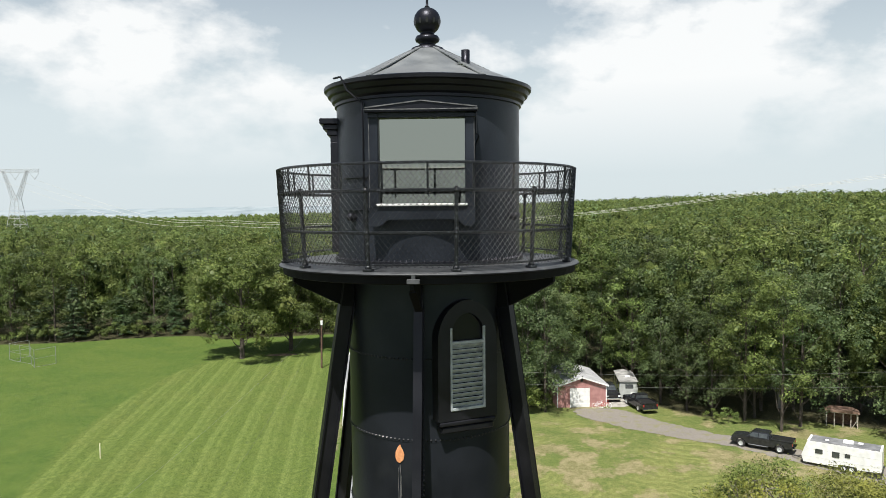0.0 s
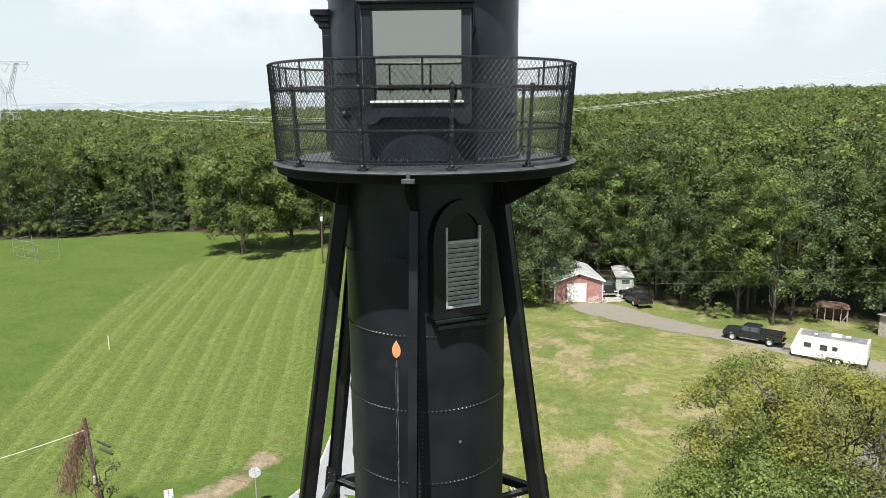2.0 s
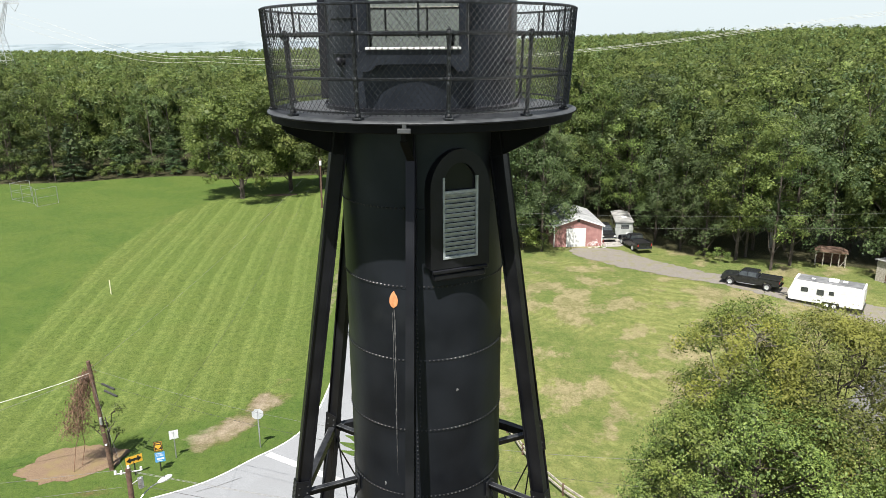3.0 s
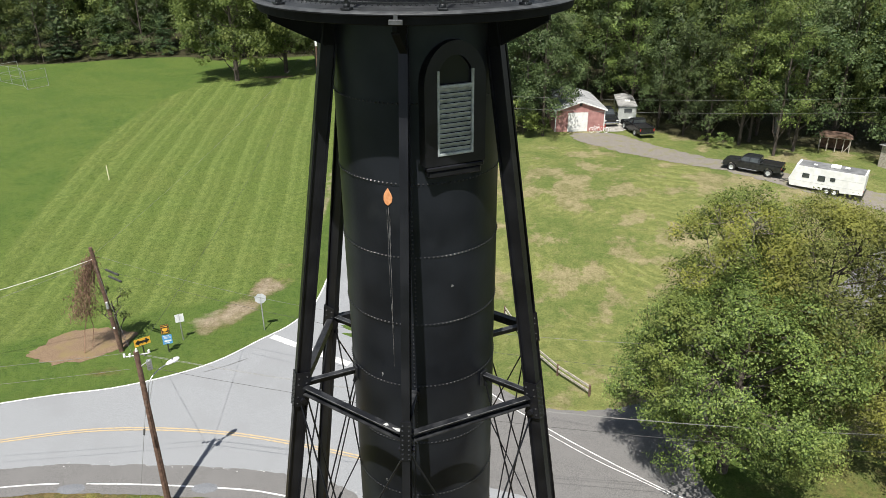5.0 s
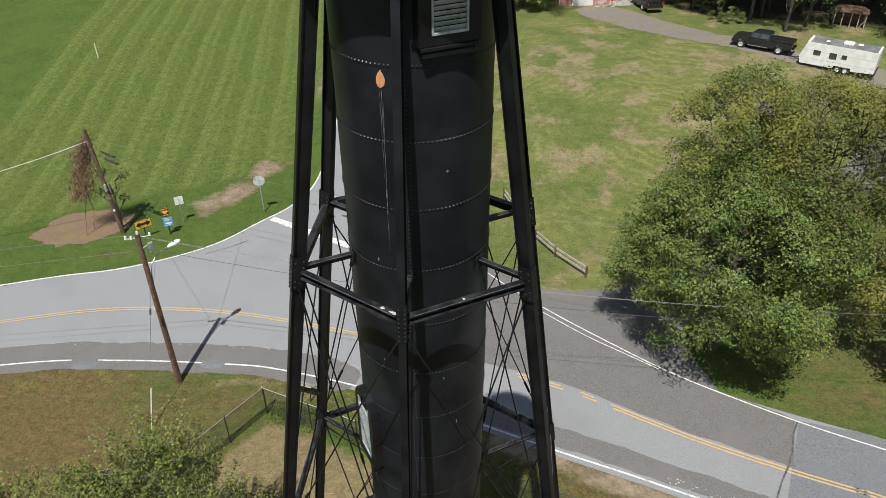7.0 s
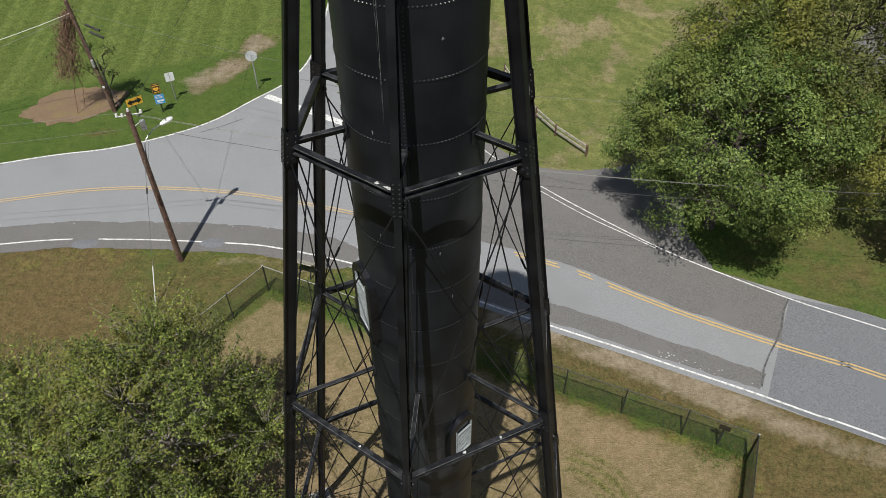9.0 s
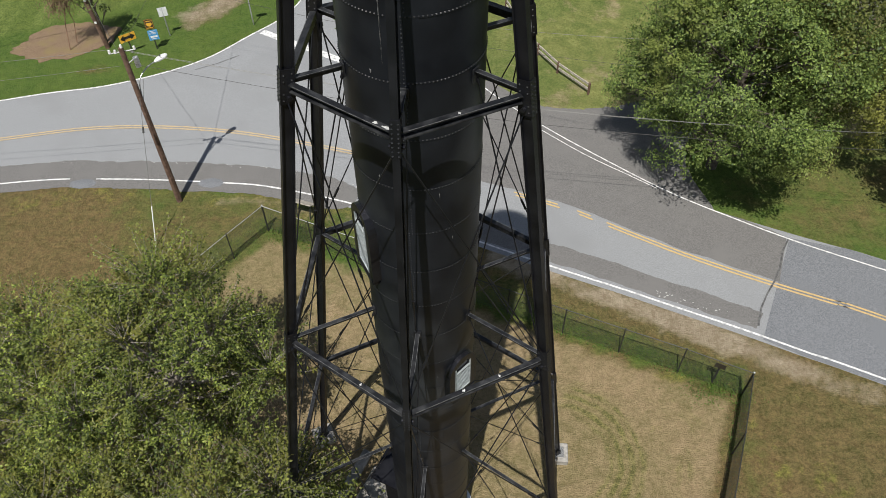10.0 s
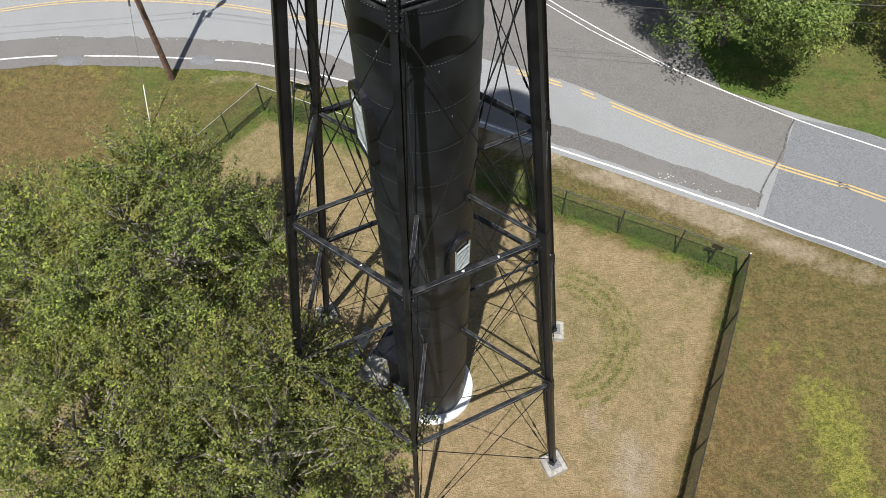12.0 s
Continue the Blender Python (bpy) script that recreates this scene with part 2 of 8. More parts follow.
# pale flecks: worn paint on the rails, painted glints on rails and netting
RAIL_PAINT = noise_mix("flaked_and_glinting_rail_paint", (0.0110, 0.0125, 0.0150), (0.0850, 0.0960, 0.1080), 26, rough=0.38, bump=0.25, bump_scale=60, spread=(0.54, 0.76), detail=3, spec=0.4)
BEAM = noise_mix("dusty_worn_beam_paint", (0.0100, 0.0108, 0.0130), (0.0460, 0.0480, 0.0520), 5.0, rough=0.45, bump=0.25, bump_scale=50, rough_var=0.12, spread=(0.42, 0.75), detail=9, spec=0.35)
ROOF = noise_mix("grey_black_roof_paint", (0.115, 0.125, 0.130), (0.175, 0.187, 0.192), 3.0, rough=0.5, bump=0.15, bump_scale=40, c=(0.135, 0.142, 0.145), c_scale=0.9)
DECK_PAINT = noise_mix("worn_deck_paint", (0.035, 0.038, 0.042), (0.075, 0.080, 0.085), 6.0, rough=0.55, bump=0.3, bump_scale=40)
CHIP = noise_mix("orange_primer", (0.62, 0.25, 0.10), (0.75, 0.36, 0.17), 18, rough=0.7, bump=0.2)
FLAKE = noise_mix("bare_grey_flake", (0.10, 0.105, 0.11), (0.24, 0.245, 0.25), 25, rough=0.7, bump=0.3)
DROPPING = noise_mix("white_bird_lime", (0.34, 0.35, 0.35), (0.72, 0.72, 0.70), 16, rough=0.8, bump=0.3)
LOUVRE = noise_mix("grey_louvre_paint", (0.24, 0.27, 0.28), (0.40, 0.44, 0.45), 9, rough=0.6, bump=0.2, bump_scale=50)
SILL = noise_mix("worn_light_sill_paint", (0.55, 0.56, 0.56), (0.78, 0.78, 0.77), 8, rough=0.5, bump=0.15)
CONCRETE = noise_mix("pale_concrete", (0.26, 0.25, 0.23), (0.42, 0.40, 0.37), 6, rough=0.85, bump=0.4, bump_scale=40, detail=12, c=(0.20, 0.19, 0.17), c_scale=1.6)
WHITE_CONCRETE = noise_mix("whitewashed_concrete", (0.66, 0.69, 0.72), (0.82, 0.84, 0.86), 1.8, rough=0.8, bump=0.25, bump_scale=30)
WOOD_POLE = noise_mix("weathered_pole_wood", (0.075, 0.042, 0.030), (0.17, 0.105, 0.075), 5, rough=0.85, bump=0.5, bump_scale=30)
WOOD_GREY = noise_mix("greyed_wood", (0.30, 0.27, 0.22), (0.50, 0.46, 0.40), 6, rough=0.85, bump=0.4)
BARK = noise_mix("bark", (0.038, 0.030, 0.024), (0.105, 0.088, 0.072), 5, rough=0.9, bump=0.8, bump_scale=18)
PALE_BARK = noise_mix("pale_bark", (0.16, 0.14, 0.12), (0.34, 0.31, 0.27), 4, rough=0.9, bump=0.6, bump_scale=16)
GALV = noise_mix("galvanised_steel", (0.38, 0.39, 0.40), (0.56, 0.57, 0.58), 14, rough=0.45, metal=0.7)
DARK_STEEL = noise_mix("dark_coated_steel", (0.018, 0.02, 0.018), (0.04, 0.042, 0.038), 9, rough=0.55)
MESH_GREEN = noise_mix("dark_fence_wire", (0.03, 0.035, 0.03), (0.07, 0.075, 0.065), 9, rough=0.5, metal=0.3)
WIRE = noise_mix("bare_cable", (0.12, 0.12, 0.115), (0.20, 0.20, 0.19), 3, rough=0.5, metal=0.2)
PALE_CABLE = noise_mix("pale_cable_sheath", (0.50, 0.50, 0.45), (0.66, 0.66, 0.60), 3, rough=0.6)
WIRE_DARK = noise_mix("black_cable", (0.02, 0.02, 0.02), (0.05, 0.05, 0.05), 3, rough=0.6)
PORCELAIN = noise_mix("white_porcelain", (0.70, 0.71, 0.70), (0.82, 0.82, 0.81), 9, rough=0.25)
LAMP_WHITE = noise_mix("lamp_white", (0.72, 0.74, 0.75), (0.85, 0.86, 0.86), 6, rough=0.3)
ASPHALT = noise_mix("sun_bleached_asphalt", (0.200, 0.208, 0.218), (0.318, 0.329, 0.342), 15, rough=0.85, bump=0.35, bump_scale=40, detail=8, spread=(0.30, 0.70), c=(0.236, 0.243, 0.252), c_scale=0.22, grit=0.60)
ASPHALT_DARK = noise_mix("darker_asphalt", (0.104, 0.101, 0.099), (0.205, 0.200, 0.195), 15, rough=0.85, bump=0.4, bump_scale=40, detail=8, spread=(0.32, 0.68), c=(0.168, 0.164, 0.160), c_scale=0.5, grit=0.62)
ASPHALT_BLUE = noise_mix("grainy_bluish_asphalt", (0.098, 0.104, 0.115), (0.238, 0.250, 0.270), 17, rough=0.85, bump=0.4, bump_scale=40, detail=8, spread=(0.34, 0.66), c=(0.168, 0.177, 0.192), c_scale=0.4, grit=0.66)
ASPHALT_PALE = noise_mix("pale_worn_aggregate", (0.38, 0.38, 0.375), (0.52, 0.52, 0.51), 8, rough=0.9)
TAR = noise_mix("tar_seam", (0.06, 0.06, 0.062), (0.15, 0.15, 0.15), 7, rough=0.7)
GRAVEL = noise_mix("gravel_drive", (0.135, 0.122, 0.106), (0.262, 0.240, 0.210), 10, rough=0.95, bump=0.4, bump_scale=40, detail=10, spread=(0.3, 0.7), c=(0.185, 0.178, 0.098), c_scale=0.9, grit=0.62)
ROAD_WHITE = noise_mix("worn_white_road_paint", (0.36, 0.37, 0.38), (0.74, 0.74, 0.73), 5, rough=0.7, detail=12, spread=(0.3, 0.55))
ROAD_YELLOW = noise_mix("worn_yellow_road_paint", (0.34, 0.30, 0.23), (0.52, 0.39, 0.22), 5.0, rough=0.7, detail=12, spread=(0.3, 0.6))
ROAD_YELLOW_NEW = noise_mix("newer_yellow_road_paint", (0.38, 0.30, 0.19), (0.56, 0.40, 0.17), 5.0, rough=0.7, detail=12, spread=(0.25, 0.5))
MULCH = noise_mix("brown_bare_soil", (0.130, 0.086, 0.052), (0.245, 0.172, 0.110), 16, rough=0.95, bump=0.8, bump_scale=12, detail=14, c=(0.20, 0.15, 0.07), c_scale=0.8)
SHED_RED = noise_mix("faded_red_metal", (0.33, 0.165, 0.155), (0.44, 0.235, 0.22), 1.5, rough=0.6)
SHED_ROOF = noise_mix("pale_metal_roof", (0.36, 0.37, 0.38), (0.50, 0.51, 0.52), 1.0, rough=0.55, metal=0.1)
MILDEW_ROOF = noise_mix("mildewed_grey_roof", (0.20, 0.20, 0.195), (0.40, 0.40, 0.39), 1.2, rough=0.7, detail=10)
WHITE_PAINT = noise_mix("white_paint", (0.70, 0.71, 0.70), (0.84, 0.84, 0.83), 2, rough=0.45)
RV_ROOF = noise_mix("dirty_grey_rubber_roof", (0.10, 0.105, 0.11), (0.23, 0.235, 0.24), 1.2, rough=0.7, detail=9)
CAR_BLACK = noise_mix("black_car_paint", (0.012, 0.013, 0.015), (0.022, 0.023, 0.026), 3, rough=0.18, rough_var=0.05)
CAR_GREY = noise_mix("dark_grey_car_paint", (0.016, 0.018, 0.020), (0.026, 0.028, 0.031), 3, rough=0.16, rough_var=0.05)
CAR_GLASS = noise_mix("tinted_car_glass", (0.035, 0.042, 0.045), (0.06, 0.068, 0.07), 2, rough=0.05, rough_var=0.02, spec=0.9)
RUBBER = noise_mix("tyre_rubber", (0.02, 0.02, 0.02), (0.035, 0.035, 0.035), 10, rough=0.85)
CHROME = noise_mix("chrome", (0.60, 0.60, 0.60), (0.75, 0.75, 0.75), 8, rough=0.18, metal=1.0)
RED_LENS = noise_mix("red_lens", (0.35, 0.03, 0.03), (0.45, 0.05, 0.04), 8, rough=0.25)
RUST_ROOF = noise_mix("rusty_tin_roof", (0.14, 0.085, 0.060), (0.25, 0.165, 0.125), 1.8, rough=0.85, bump=0.3)
TRAILER_SIDE = noise_mix("faded_cream_siding", (0.36, 0.38, 0.36), (0.48, 0.50, 0.48), 1.5, rough=0.6)
SIGN_YELLOW = noise_mix("sign_yellow", (0.80, 0.42, 0.04), (0.86, 0.48, 0.06), 4, rough=0.4)
SIGN_BLUE = noise_mix("sign_blue", (0.07, 0.30, 0.62), (0.10, 0.35, 0.68), 4, rough=0.4)
SIGN_BROWN = noise_mix("sign_dark_brown", (0.030, 0.020, 0.014), (0.045, 0.032, 0.022), 4, rough=0.4)
SIGN_BACK = noise_mix("bare_sign_back", (0.52, 0.55, 0.55), (0.66, 0.68, 0.68), 3, rough=0.4, metal=0.3)
SIGN_BLACK = noise_mix("sign_black", (0.012, 0.012, 0.012), (0.02, 0.02, 0.02), 4, rough=0.4)
DEAD_VINE = noise_mix("dead_brown_foliage", (0.13, 0.075, 0.05), (0.24, 0.145, 0.10), 3, rough=0.9, island=0.4)
STEEL_LATTICE = noise_mix("lattice_steel", (0.40, 0.42, 0.42), (0.52, 0.54, 0.54), 0.5, rough=0.5, metal=0.3)
RED_PAINT = noise_mix("red_paint", (0.45, 0.05, 0.04), (0.55, 0.08, 0.06), 6, rough=0.5)
# real run-off stains, and painted highlights along beam and moulding edges
STREAK_HIGHLIGHT = noise_mix("grey_runoff_and_highlight", (0.040, 0.043, 0.046), (0.15, 0.155, 0.16), 12, rough=0.6)
STAKE = noise_mix("yellow_white_plastic", (0.70, 0.66, 0.42), (0.82, 0.78, 0.58), 4, rough=0.5)

LEAF_FOREST = leafy("forest_leaves", (0.060, 0.099, 0.023), (0.164, 0.210, 0.054), yellow=(0.182, 0.205, 0.054), through=0.26, scale=0.09)
LEAF_FOREST_B = leafy("yellow_green_leaves", (0.066, 0.104, 0.024), (0.164, 0.212, 0.056), yellow=(0.136, 0.164, 0.045), through=0.26, scale=0.09)
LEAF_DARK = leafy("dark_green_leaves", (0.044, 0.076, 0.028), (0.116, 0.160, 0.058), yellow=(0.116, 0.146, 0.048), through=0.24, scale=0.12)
LEAF_CONIFER = leafy("pine_needles", (0.045, 0.085, 0.036), (0.115, 0.165, 0.074), through=0.25)
LEAF_MAPLE = leafy("maple_leaves", (0.041, 0.075, 0.018), (0.196, 0.256, 0.064), yellow=(0.206, 0.232, 0.054), through=0.24, scale=0.16)
LEAF_YELLOW = leafy("yellowing_leaves", (0.066, 0.104, 0.026), (0.250, 0.308, 0.078), yellow=(0.39, 0.37, 0.075), through=0.38, scale=0.17)
LEAF_SHRUB = leafy("small_glossy_leaves", (0.026, 0.046, 0.009), (0.245, 0.278, 0.056), yellow=(0.200, 0.196, 0.044), through=0.24, scale=0.5)
LEAF_SILVER = leafy("pale_grey_green_leaves", (0.084, 0.116, 0.030), (0.312, 0.350, 0.095), yellow=(0.325, 0.33, 0.075), through=0.40, scale=0.25)
# darker green for added crown bodies, so gaps between leaves look shaded
LEAF_MASS, _n, _l, _p = material("dark_crown_core")
_co = _n.new("ShaderNodeTexCoord")
_no = _n.new("ShaderNodeTexNoise"); _no.inputs["Scale"].default_value = 0.85; _no.inputs["Detail"].default_value = 6; _no.inputs["Roughness"].default_value = 0.7
_l.new(_co.outputs["Object"], _no.inputs["Vector"])
_ra = _n.new("ShaderNodeValToRGB"); _ra.color_ramp.elements[0].position, _ra.color_ramp.elements[1].position = 0.38, 0.62
_ra.color_ramp.elements[0].color, _ra.color_ramp.elements[1].color = (0.032, 0.055, 0.016, 1), (0.120, 0.150, 0.042, 1)
_l.new(_no.outputs["Fac"], _ra.inputs[0]); _l.new(_ra.outputs[0], _p.inputs["Base Color"])
_bu = _n.new("ShaderNodeBump"); _bu.inputs["Strength"].default_value = 1.0; _bu.inputs["Distance"].default_value = 1.6
_l.new(_no.outputs["Fac"], _bu.inputs["Height"]); _l.new(_bu.outputs[0], _p.inputs["Normal"])
_p.inputs["Roughness"].default_value = 0.9
_p.inputs["Specular IOR Level"].default_value = 0.1
WEEDS = leafy("bright_weeds", (0.05, 0.11, 0.015), (0.11, 0.19, 0.03), through=0.3)

# the lantern window's reflecting glass
PANE, _n, _l, _p = material("reflecting_pane")
_p.inputs["Base Color"].default_value = (0.355, 0.36, 0.315, 1)
_p.inputs["Metallic"].default_value = 1.0
_p.inputs["Roughness"].default_value = 0.04
DARK_GLASS, _n, _l, _p = material("dark_window_glass")
_p.inputs["Base Color"].default_value = (0.017, 0.017, 0.021, 1)
_p.inputs["Specular IOR Level"].default_value = 0.2
_p.inputs["Roughness"].default_value = 0.06


def ground_material():
    """Lawn, mown stripes, straw-dry turf and bare soil, by the four zone layers of the ground mesh."""
    m, n, l, p = material("grass_ground")
    co = n.new("ShaderNodeTexCoord")

    def nz(scale, detail=8, rough=0.6):
        k = n.new("ShaderNodeTexNoise")
        k.inputs["Scale"].default_value, k.inputs["Detail"].default_value, k.inputs["Roughness"].default_value = scale, detail, rough
        l.new(co.outputs["Object"], k.inputs["Vector"])
        return k.outputs["Fac"]

    def ramp(fac, a, b, lo=0.3, hi=0.7):
        k = n.new("ShaderNodeValToRGB")
        k.color_ramp.elements[0].position, k.color_ramp.elements[1].position = lo, hi
        k.color_ramp.elements[0].color, k.color_ramp.elements[1].color = (*a, 1), (*b, 1)
        l.new(fac, k.inputs[0])
        return k.outputs[0]

    def mix(fac, a, b, kind='MIX'):
        k = n.new("ShaderNodeMix"); k.data_type = 'RGBA'; k.blend_type = kind
        if isinstance(fac, float):
            k.inputs["Factor"].default_value = fac
        else:
            l.new(fac, k.inputs["Factor"])
        l.new(a, k.inputs["A"]); l.new(b, k.inputs["B"])
        return k.outputs["Result"]

    def zone(name):
        k = n.new("ShaderNodeAttribute"); k.attribute_name = name
        return k.outputs["Fac"]

    def softened(fac, amount=0.5, half=0.2):
        """A zone's edge broken up by noise."""
        a = n.new("ShaderNodeMath"); a.operation = 'ADD'
        s = n.new("ShaderNodeMath"); s.operation = 'MULTIPLY_ADD'; s.inputs[1].default_value, s.inputs[2].default_value = amount, -amount / 2
        l.new(nz(0.9, 10, 0.7), s.inputs[0]); l.new(fac, a.inputs[0]); l.new(s.outputs[0], a.inputs[1])
        k = n.new("ShaderNodeMapRange"); k.inputs["From Min"].default_value, k.inputs["From Max"].default_value = 0.5 - half, 0.5 + half
        l.new(a.outputs[0], k.inputs["Value"])
        return k.outputs[0]

    def calc(op, a, b=None, c=None):
        k = n.new("ShaderNodeMath"); k.operation = op
        for i, v in enumerate((a, b, c)):
            if v is None:
                continue
            if isinstance(v, (int, float)):
                k.inputs[i].default_value = v
            else:
                l.new(v, k.inputs[i])
        return k.outputs[0]

    def between(v, lo, hi, a=0.0, b=1.0):
        k = n.new("ShaderNodeMapRange")
        for name, q in (("From Min", lo), ("From Max", hi), ("To Min", a), ("To Max", b)):
            k.inputs[name].default_value = q
        l.new(v, k.inputs["Value"])
        return k.outputs[0]

    # blades, tufts and clumps
    grain = calc('ADD', calc('MULTIPLY', nz(19, 2, 0.6), 0.42), calc('ADD', calc('MULTIPLY', nz(6.5, 2, 0.6), 0.34), calc('MULTIPLY', nz(2.1, 3, 0.6), 0.24)))
    fine = between(grain, 0.415, 0.585)
    mid = between(nz(0.75, 10, 0.74), 0.34, 0.66)
    wide = between(nz(0.13, 8, 0.62), 0.34, 0.66)
    grass = mix(0.52, ramp(fine, (0.0310, 0.0660, 0.0105), (0.1240, 0.1880, 0.0370), 0.1, 0.9), mix(0.55, ramp(mid, (0.0470, 0.0950, 0.0140), (0.0980, 0.1450, 0.0270)), ramp(wide, (0.0490, 0.0965, 0.0150), (0.1060, 0.1400, 0.0270))))
    # mower passes
    sep = n.new("ShaderNodeSeparateXYZ"); l.new(co.outputs["Object"], sep.inputs[0])
    X, Y = sep.outputs["X"], sep.outputs["Y"]
    run = calc('MULTIPLY_ADD', nz(0.035, 2), 2.2, calc('MULTIPLY_ADD', Y, 0.105, X))
    run = calc('MULTIPLY_ADD', nz(0.9, 4), 0.16, run)
    wave = calc('MULTIPLY', calc('SINE', calc('MULTIPLY', run, 2 * math.pi / 3.05)), 0.62)
    wave = calc('MULTIPLY_ADD', calc('SINE', calc('MULTIPLY_ADD', run, 2 * math.pi / 1.525, 1.1)), 0.38, wave)
    st = between(calc('MULTIPLY_ADD', mid, 0.3, wave), 0.28, 0.62)
    stripes = mix(st, ramp(fine, (0.052, 0.086, 0.015), (0.130, 0.180, 0.038), 0.1, 0.9), ramp(fine, (0.076, 0.117, 0.024), (0.178, 0.230, 0.058), 0.1, 0.9))
    stripes = mix(between(wide, 0.3, 1.0, 0.0, 0.32), stripes, ramp(fine, (0.085, 0.108, 0.024), (0.185, 0.198, 0.056)))
    col = mix(zone("mown"), grass, stripes)
    tuft = between(nz(1.7, 6, 0.72), 0.36, 0.64)
    straw = mix(0.45, ramp(fine, (0.0400, 0.0320, 0.0120), (0.2350, 0.1780, 0.0800), 0.05, 0.95), mix(0.5, ramp(tuft, (0.0640, 0.0740, 0.0180), (0.1800, 0.1150, 0.0540)), ramp(wide, (0.0900, 0.0800, 0.0240), (0.1800, 0.1060, 0.0520))))
    col = mix(softened(zone("dry"), 0.9), col, straw)
    # sandy yellow turf of the fenced yard, mown round and round
    rx, ry = calc('MULTIPLY', calc('SUBTRACT', X, 5.3), 1.0), calc('MULTIPLY', calc('SUBTRACT', Y, 2.3), 1.0)
    rad = calc('SQRT', calc('ADD', calc('MULTIPLY', rx, rx), calc('MULTIPLY', ry, ry)))
    rad = calc('MULTIPLY_ADD', nz(0.7, 6), 0.55, rad)
    rings = between(calc('SINE', calc('MULTIPLY', rad, 2 * math.pi / 0.46)), -0.7, 0.7)
    sand = mix(0.52, ramp(fine, (0.1344, 0.0970, 0.0495), (0.3916, 0.3010, 0.1792), 0.05, 0.95), mix(0.5, ramp(tuft, (0.1640, 0.1380, 0.0610), (0.3150, 0.2320, 0.1370)), ramp(wide, (0.1560, 0.1500, 0.0570), (0.3250, 0.2370, 0.1420))))
    ringed = mix(rings, ramp(fine, (0.060, 0.066, 0.018), (0.240, 0.222, 0.080), 0.05, 0.95), mix(0.4, sand, ramp(fine, (0.090, 0.085, 0.028), (0.280, 0.240, 0.100), 0.05, 0.95)))
    worn = mix(calc('MULTIPLY', calc('MULTIPLY', softened(zone("ring"), 1.4), between(tuft, 0.0, 0.7, 0.45, 1.0)), 0.95), sand, ringed)
    col = mix(softened(zone("sand"), 0.8), col, worn)
    hay = mix(0.55, ramp(fine, (0.105, 0.092, 0.040), (0.375, 0.318, 0.190), 0.05, 0.95), ramp(mid, (0.165, 0.156, 0.062), (0.345, 0.285, 0.170)))
    lawn = mix(0.55, ramp(fine, (0.050, 0.080, 0.017), (0.225, 0.265, 0.080), 0.05, 0.95), mix(0.5, ramp(mid, (0.080, 0.116, 0.026), (0.205, 0.202, 0.070)), ramp(wide, (0.080, 0.120, 0.027), (0.206, 0.198, 0.070))))
    # faint curved mower lines in the lawn
    ax, ay = calc('SUBTRACT', X, 19.0), calc('SUBTRACT', Y, 43.0)
    arc = calc('SQRT', calc('ADD', calc('MULTIPLY', ax, ax), calc('MULTIPLY', ay, ay)))
    turn = calc('SINE', calc('MULTIPLY', calc('MULTIPLY_ADD', nz(0.10, 3), 9.0, arc), 2 * math.pi / 1.1))
    lawn = mix(calc('MULTIPLY', between(turn, -0.3, 0.9, 0.0, 0.42), between(nz(0.13, 3), 0.46, 0.60)), lawn, ramp(fine, (0.165, 0.190, 0.048), (0.380, 0.380, 0.145), 0.05, 0.95))
    pale = zone("pale")
    col = mix(between(pale, 0.0, 0.2), col, lawn)
    col = mix(calc('MULTIPLY', softened(pale, 2.0, 0.13), 0.85), col, hay)
    lush = ramp(fine, (0.080, 0.092, 0.016), (0.290, 0.285, 0.060), 0.05, 0.95)
    col = mix(calc('MULTIPLY', softened(zone("lush"), 2.2), 0.85), col, lush)
    soil = mix(0.5, ramp(fine, (0.185, 0.143, 0.095), (0.418, 0.352, 0.264), 0.05, 0.95), ramp(mid, (0.229, 0.176, 0.123), (0.361, 0.299, 0.220)))
    col = mix(softened(zone("bare"), 1.1), col, soil)
    # very dark brown over the whole woods zone
    dark_floor = ramp(fine, (0.022, 0.022, 0.011), (0.060, 0.052, 0.028))
    col = mix(softened(zone("woods"), 0.6), col, dark_floor)
    l.new(col, p.inputs["Base Color"])
    p.inputs["Roughness"].default_value = 0.95
    p.inputs["Specular IOR Level"].default_value = 0.15
    p.inputs["Sheen Weight"].default_value = 0.09
    p.inputs["Sheen Roughness"].default_value = 0.5
    p.inputs["Sheen Tint"].default_value = (0.85, 0.95, 0.45, 1)
    bu = n.new("ShaderNodeBump"); bu.inputs["Strength"].default_value = 0.8; bu.inputs["Distance"].default_value = 0.055
    l.new(fine, bu.inputs["Height"]); l.new(bu.outputs[0], p.inputs["Normal"])
    return m


GROUND = ground_material()


# ---- ground ----
def spaced(lo, hi, fine_lo, fine_hi, step, grow):
    """Grid lines: even between fine_lo and fine_hi, wider and wider outside."""
    mid = list(np.arange(fine_lo, fine_hi + step / 2, step))
    out, d, x = [], step, fine_hi
    while x < hi:
        d *= grow
        x += d
        out.append(min(x, hi))
    low, d, x = [], step, fine_lo
    while x > lo:
        d *= grow
        x -= d
        low.append(max(x, lo))
    return low[::-1] + mid + out


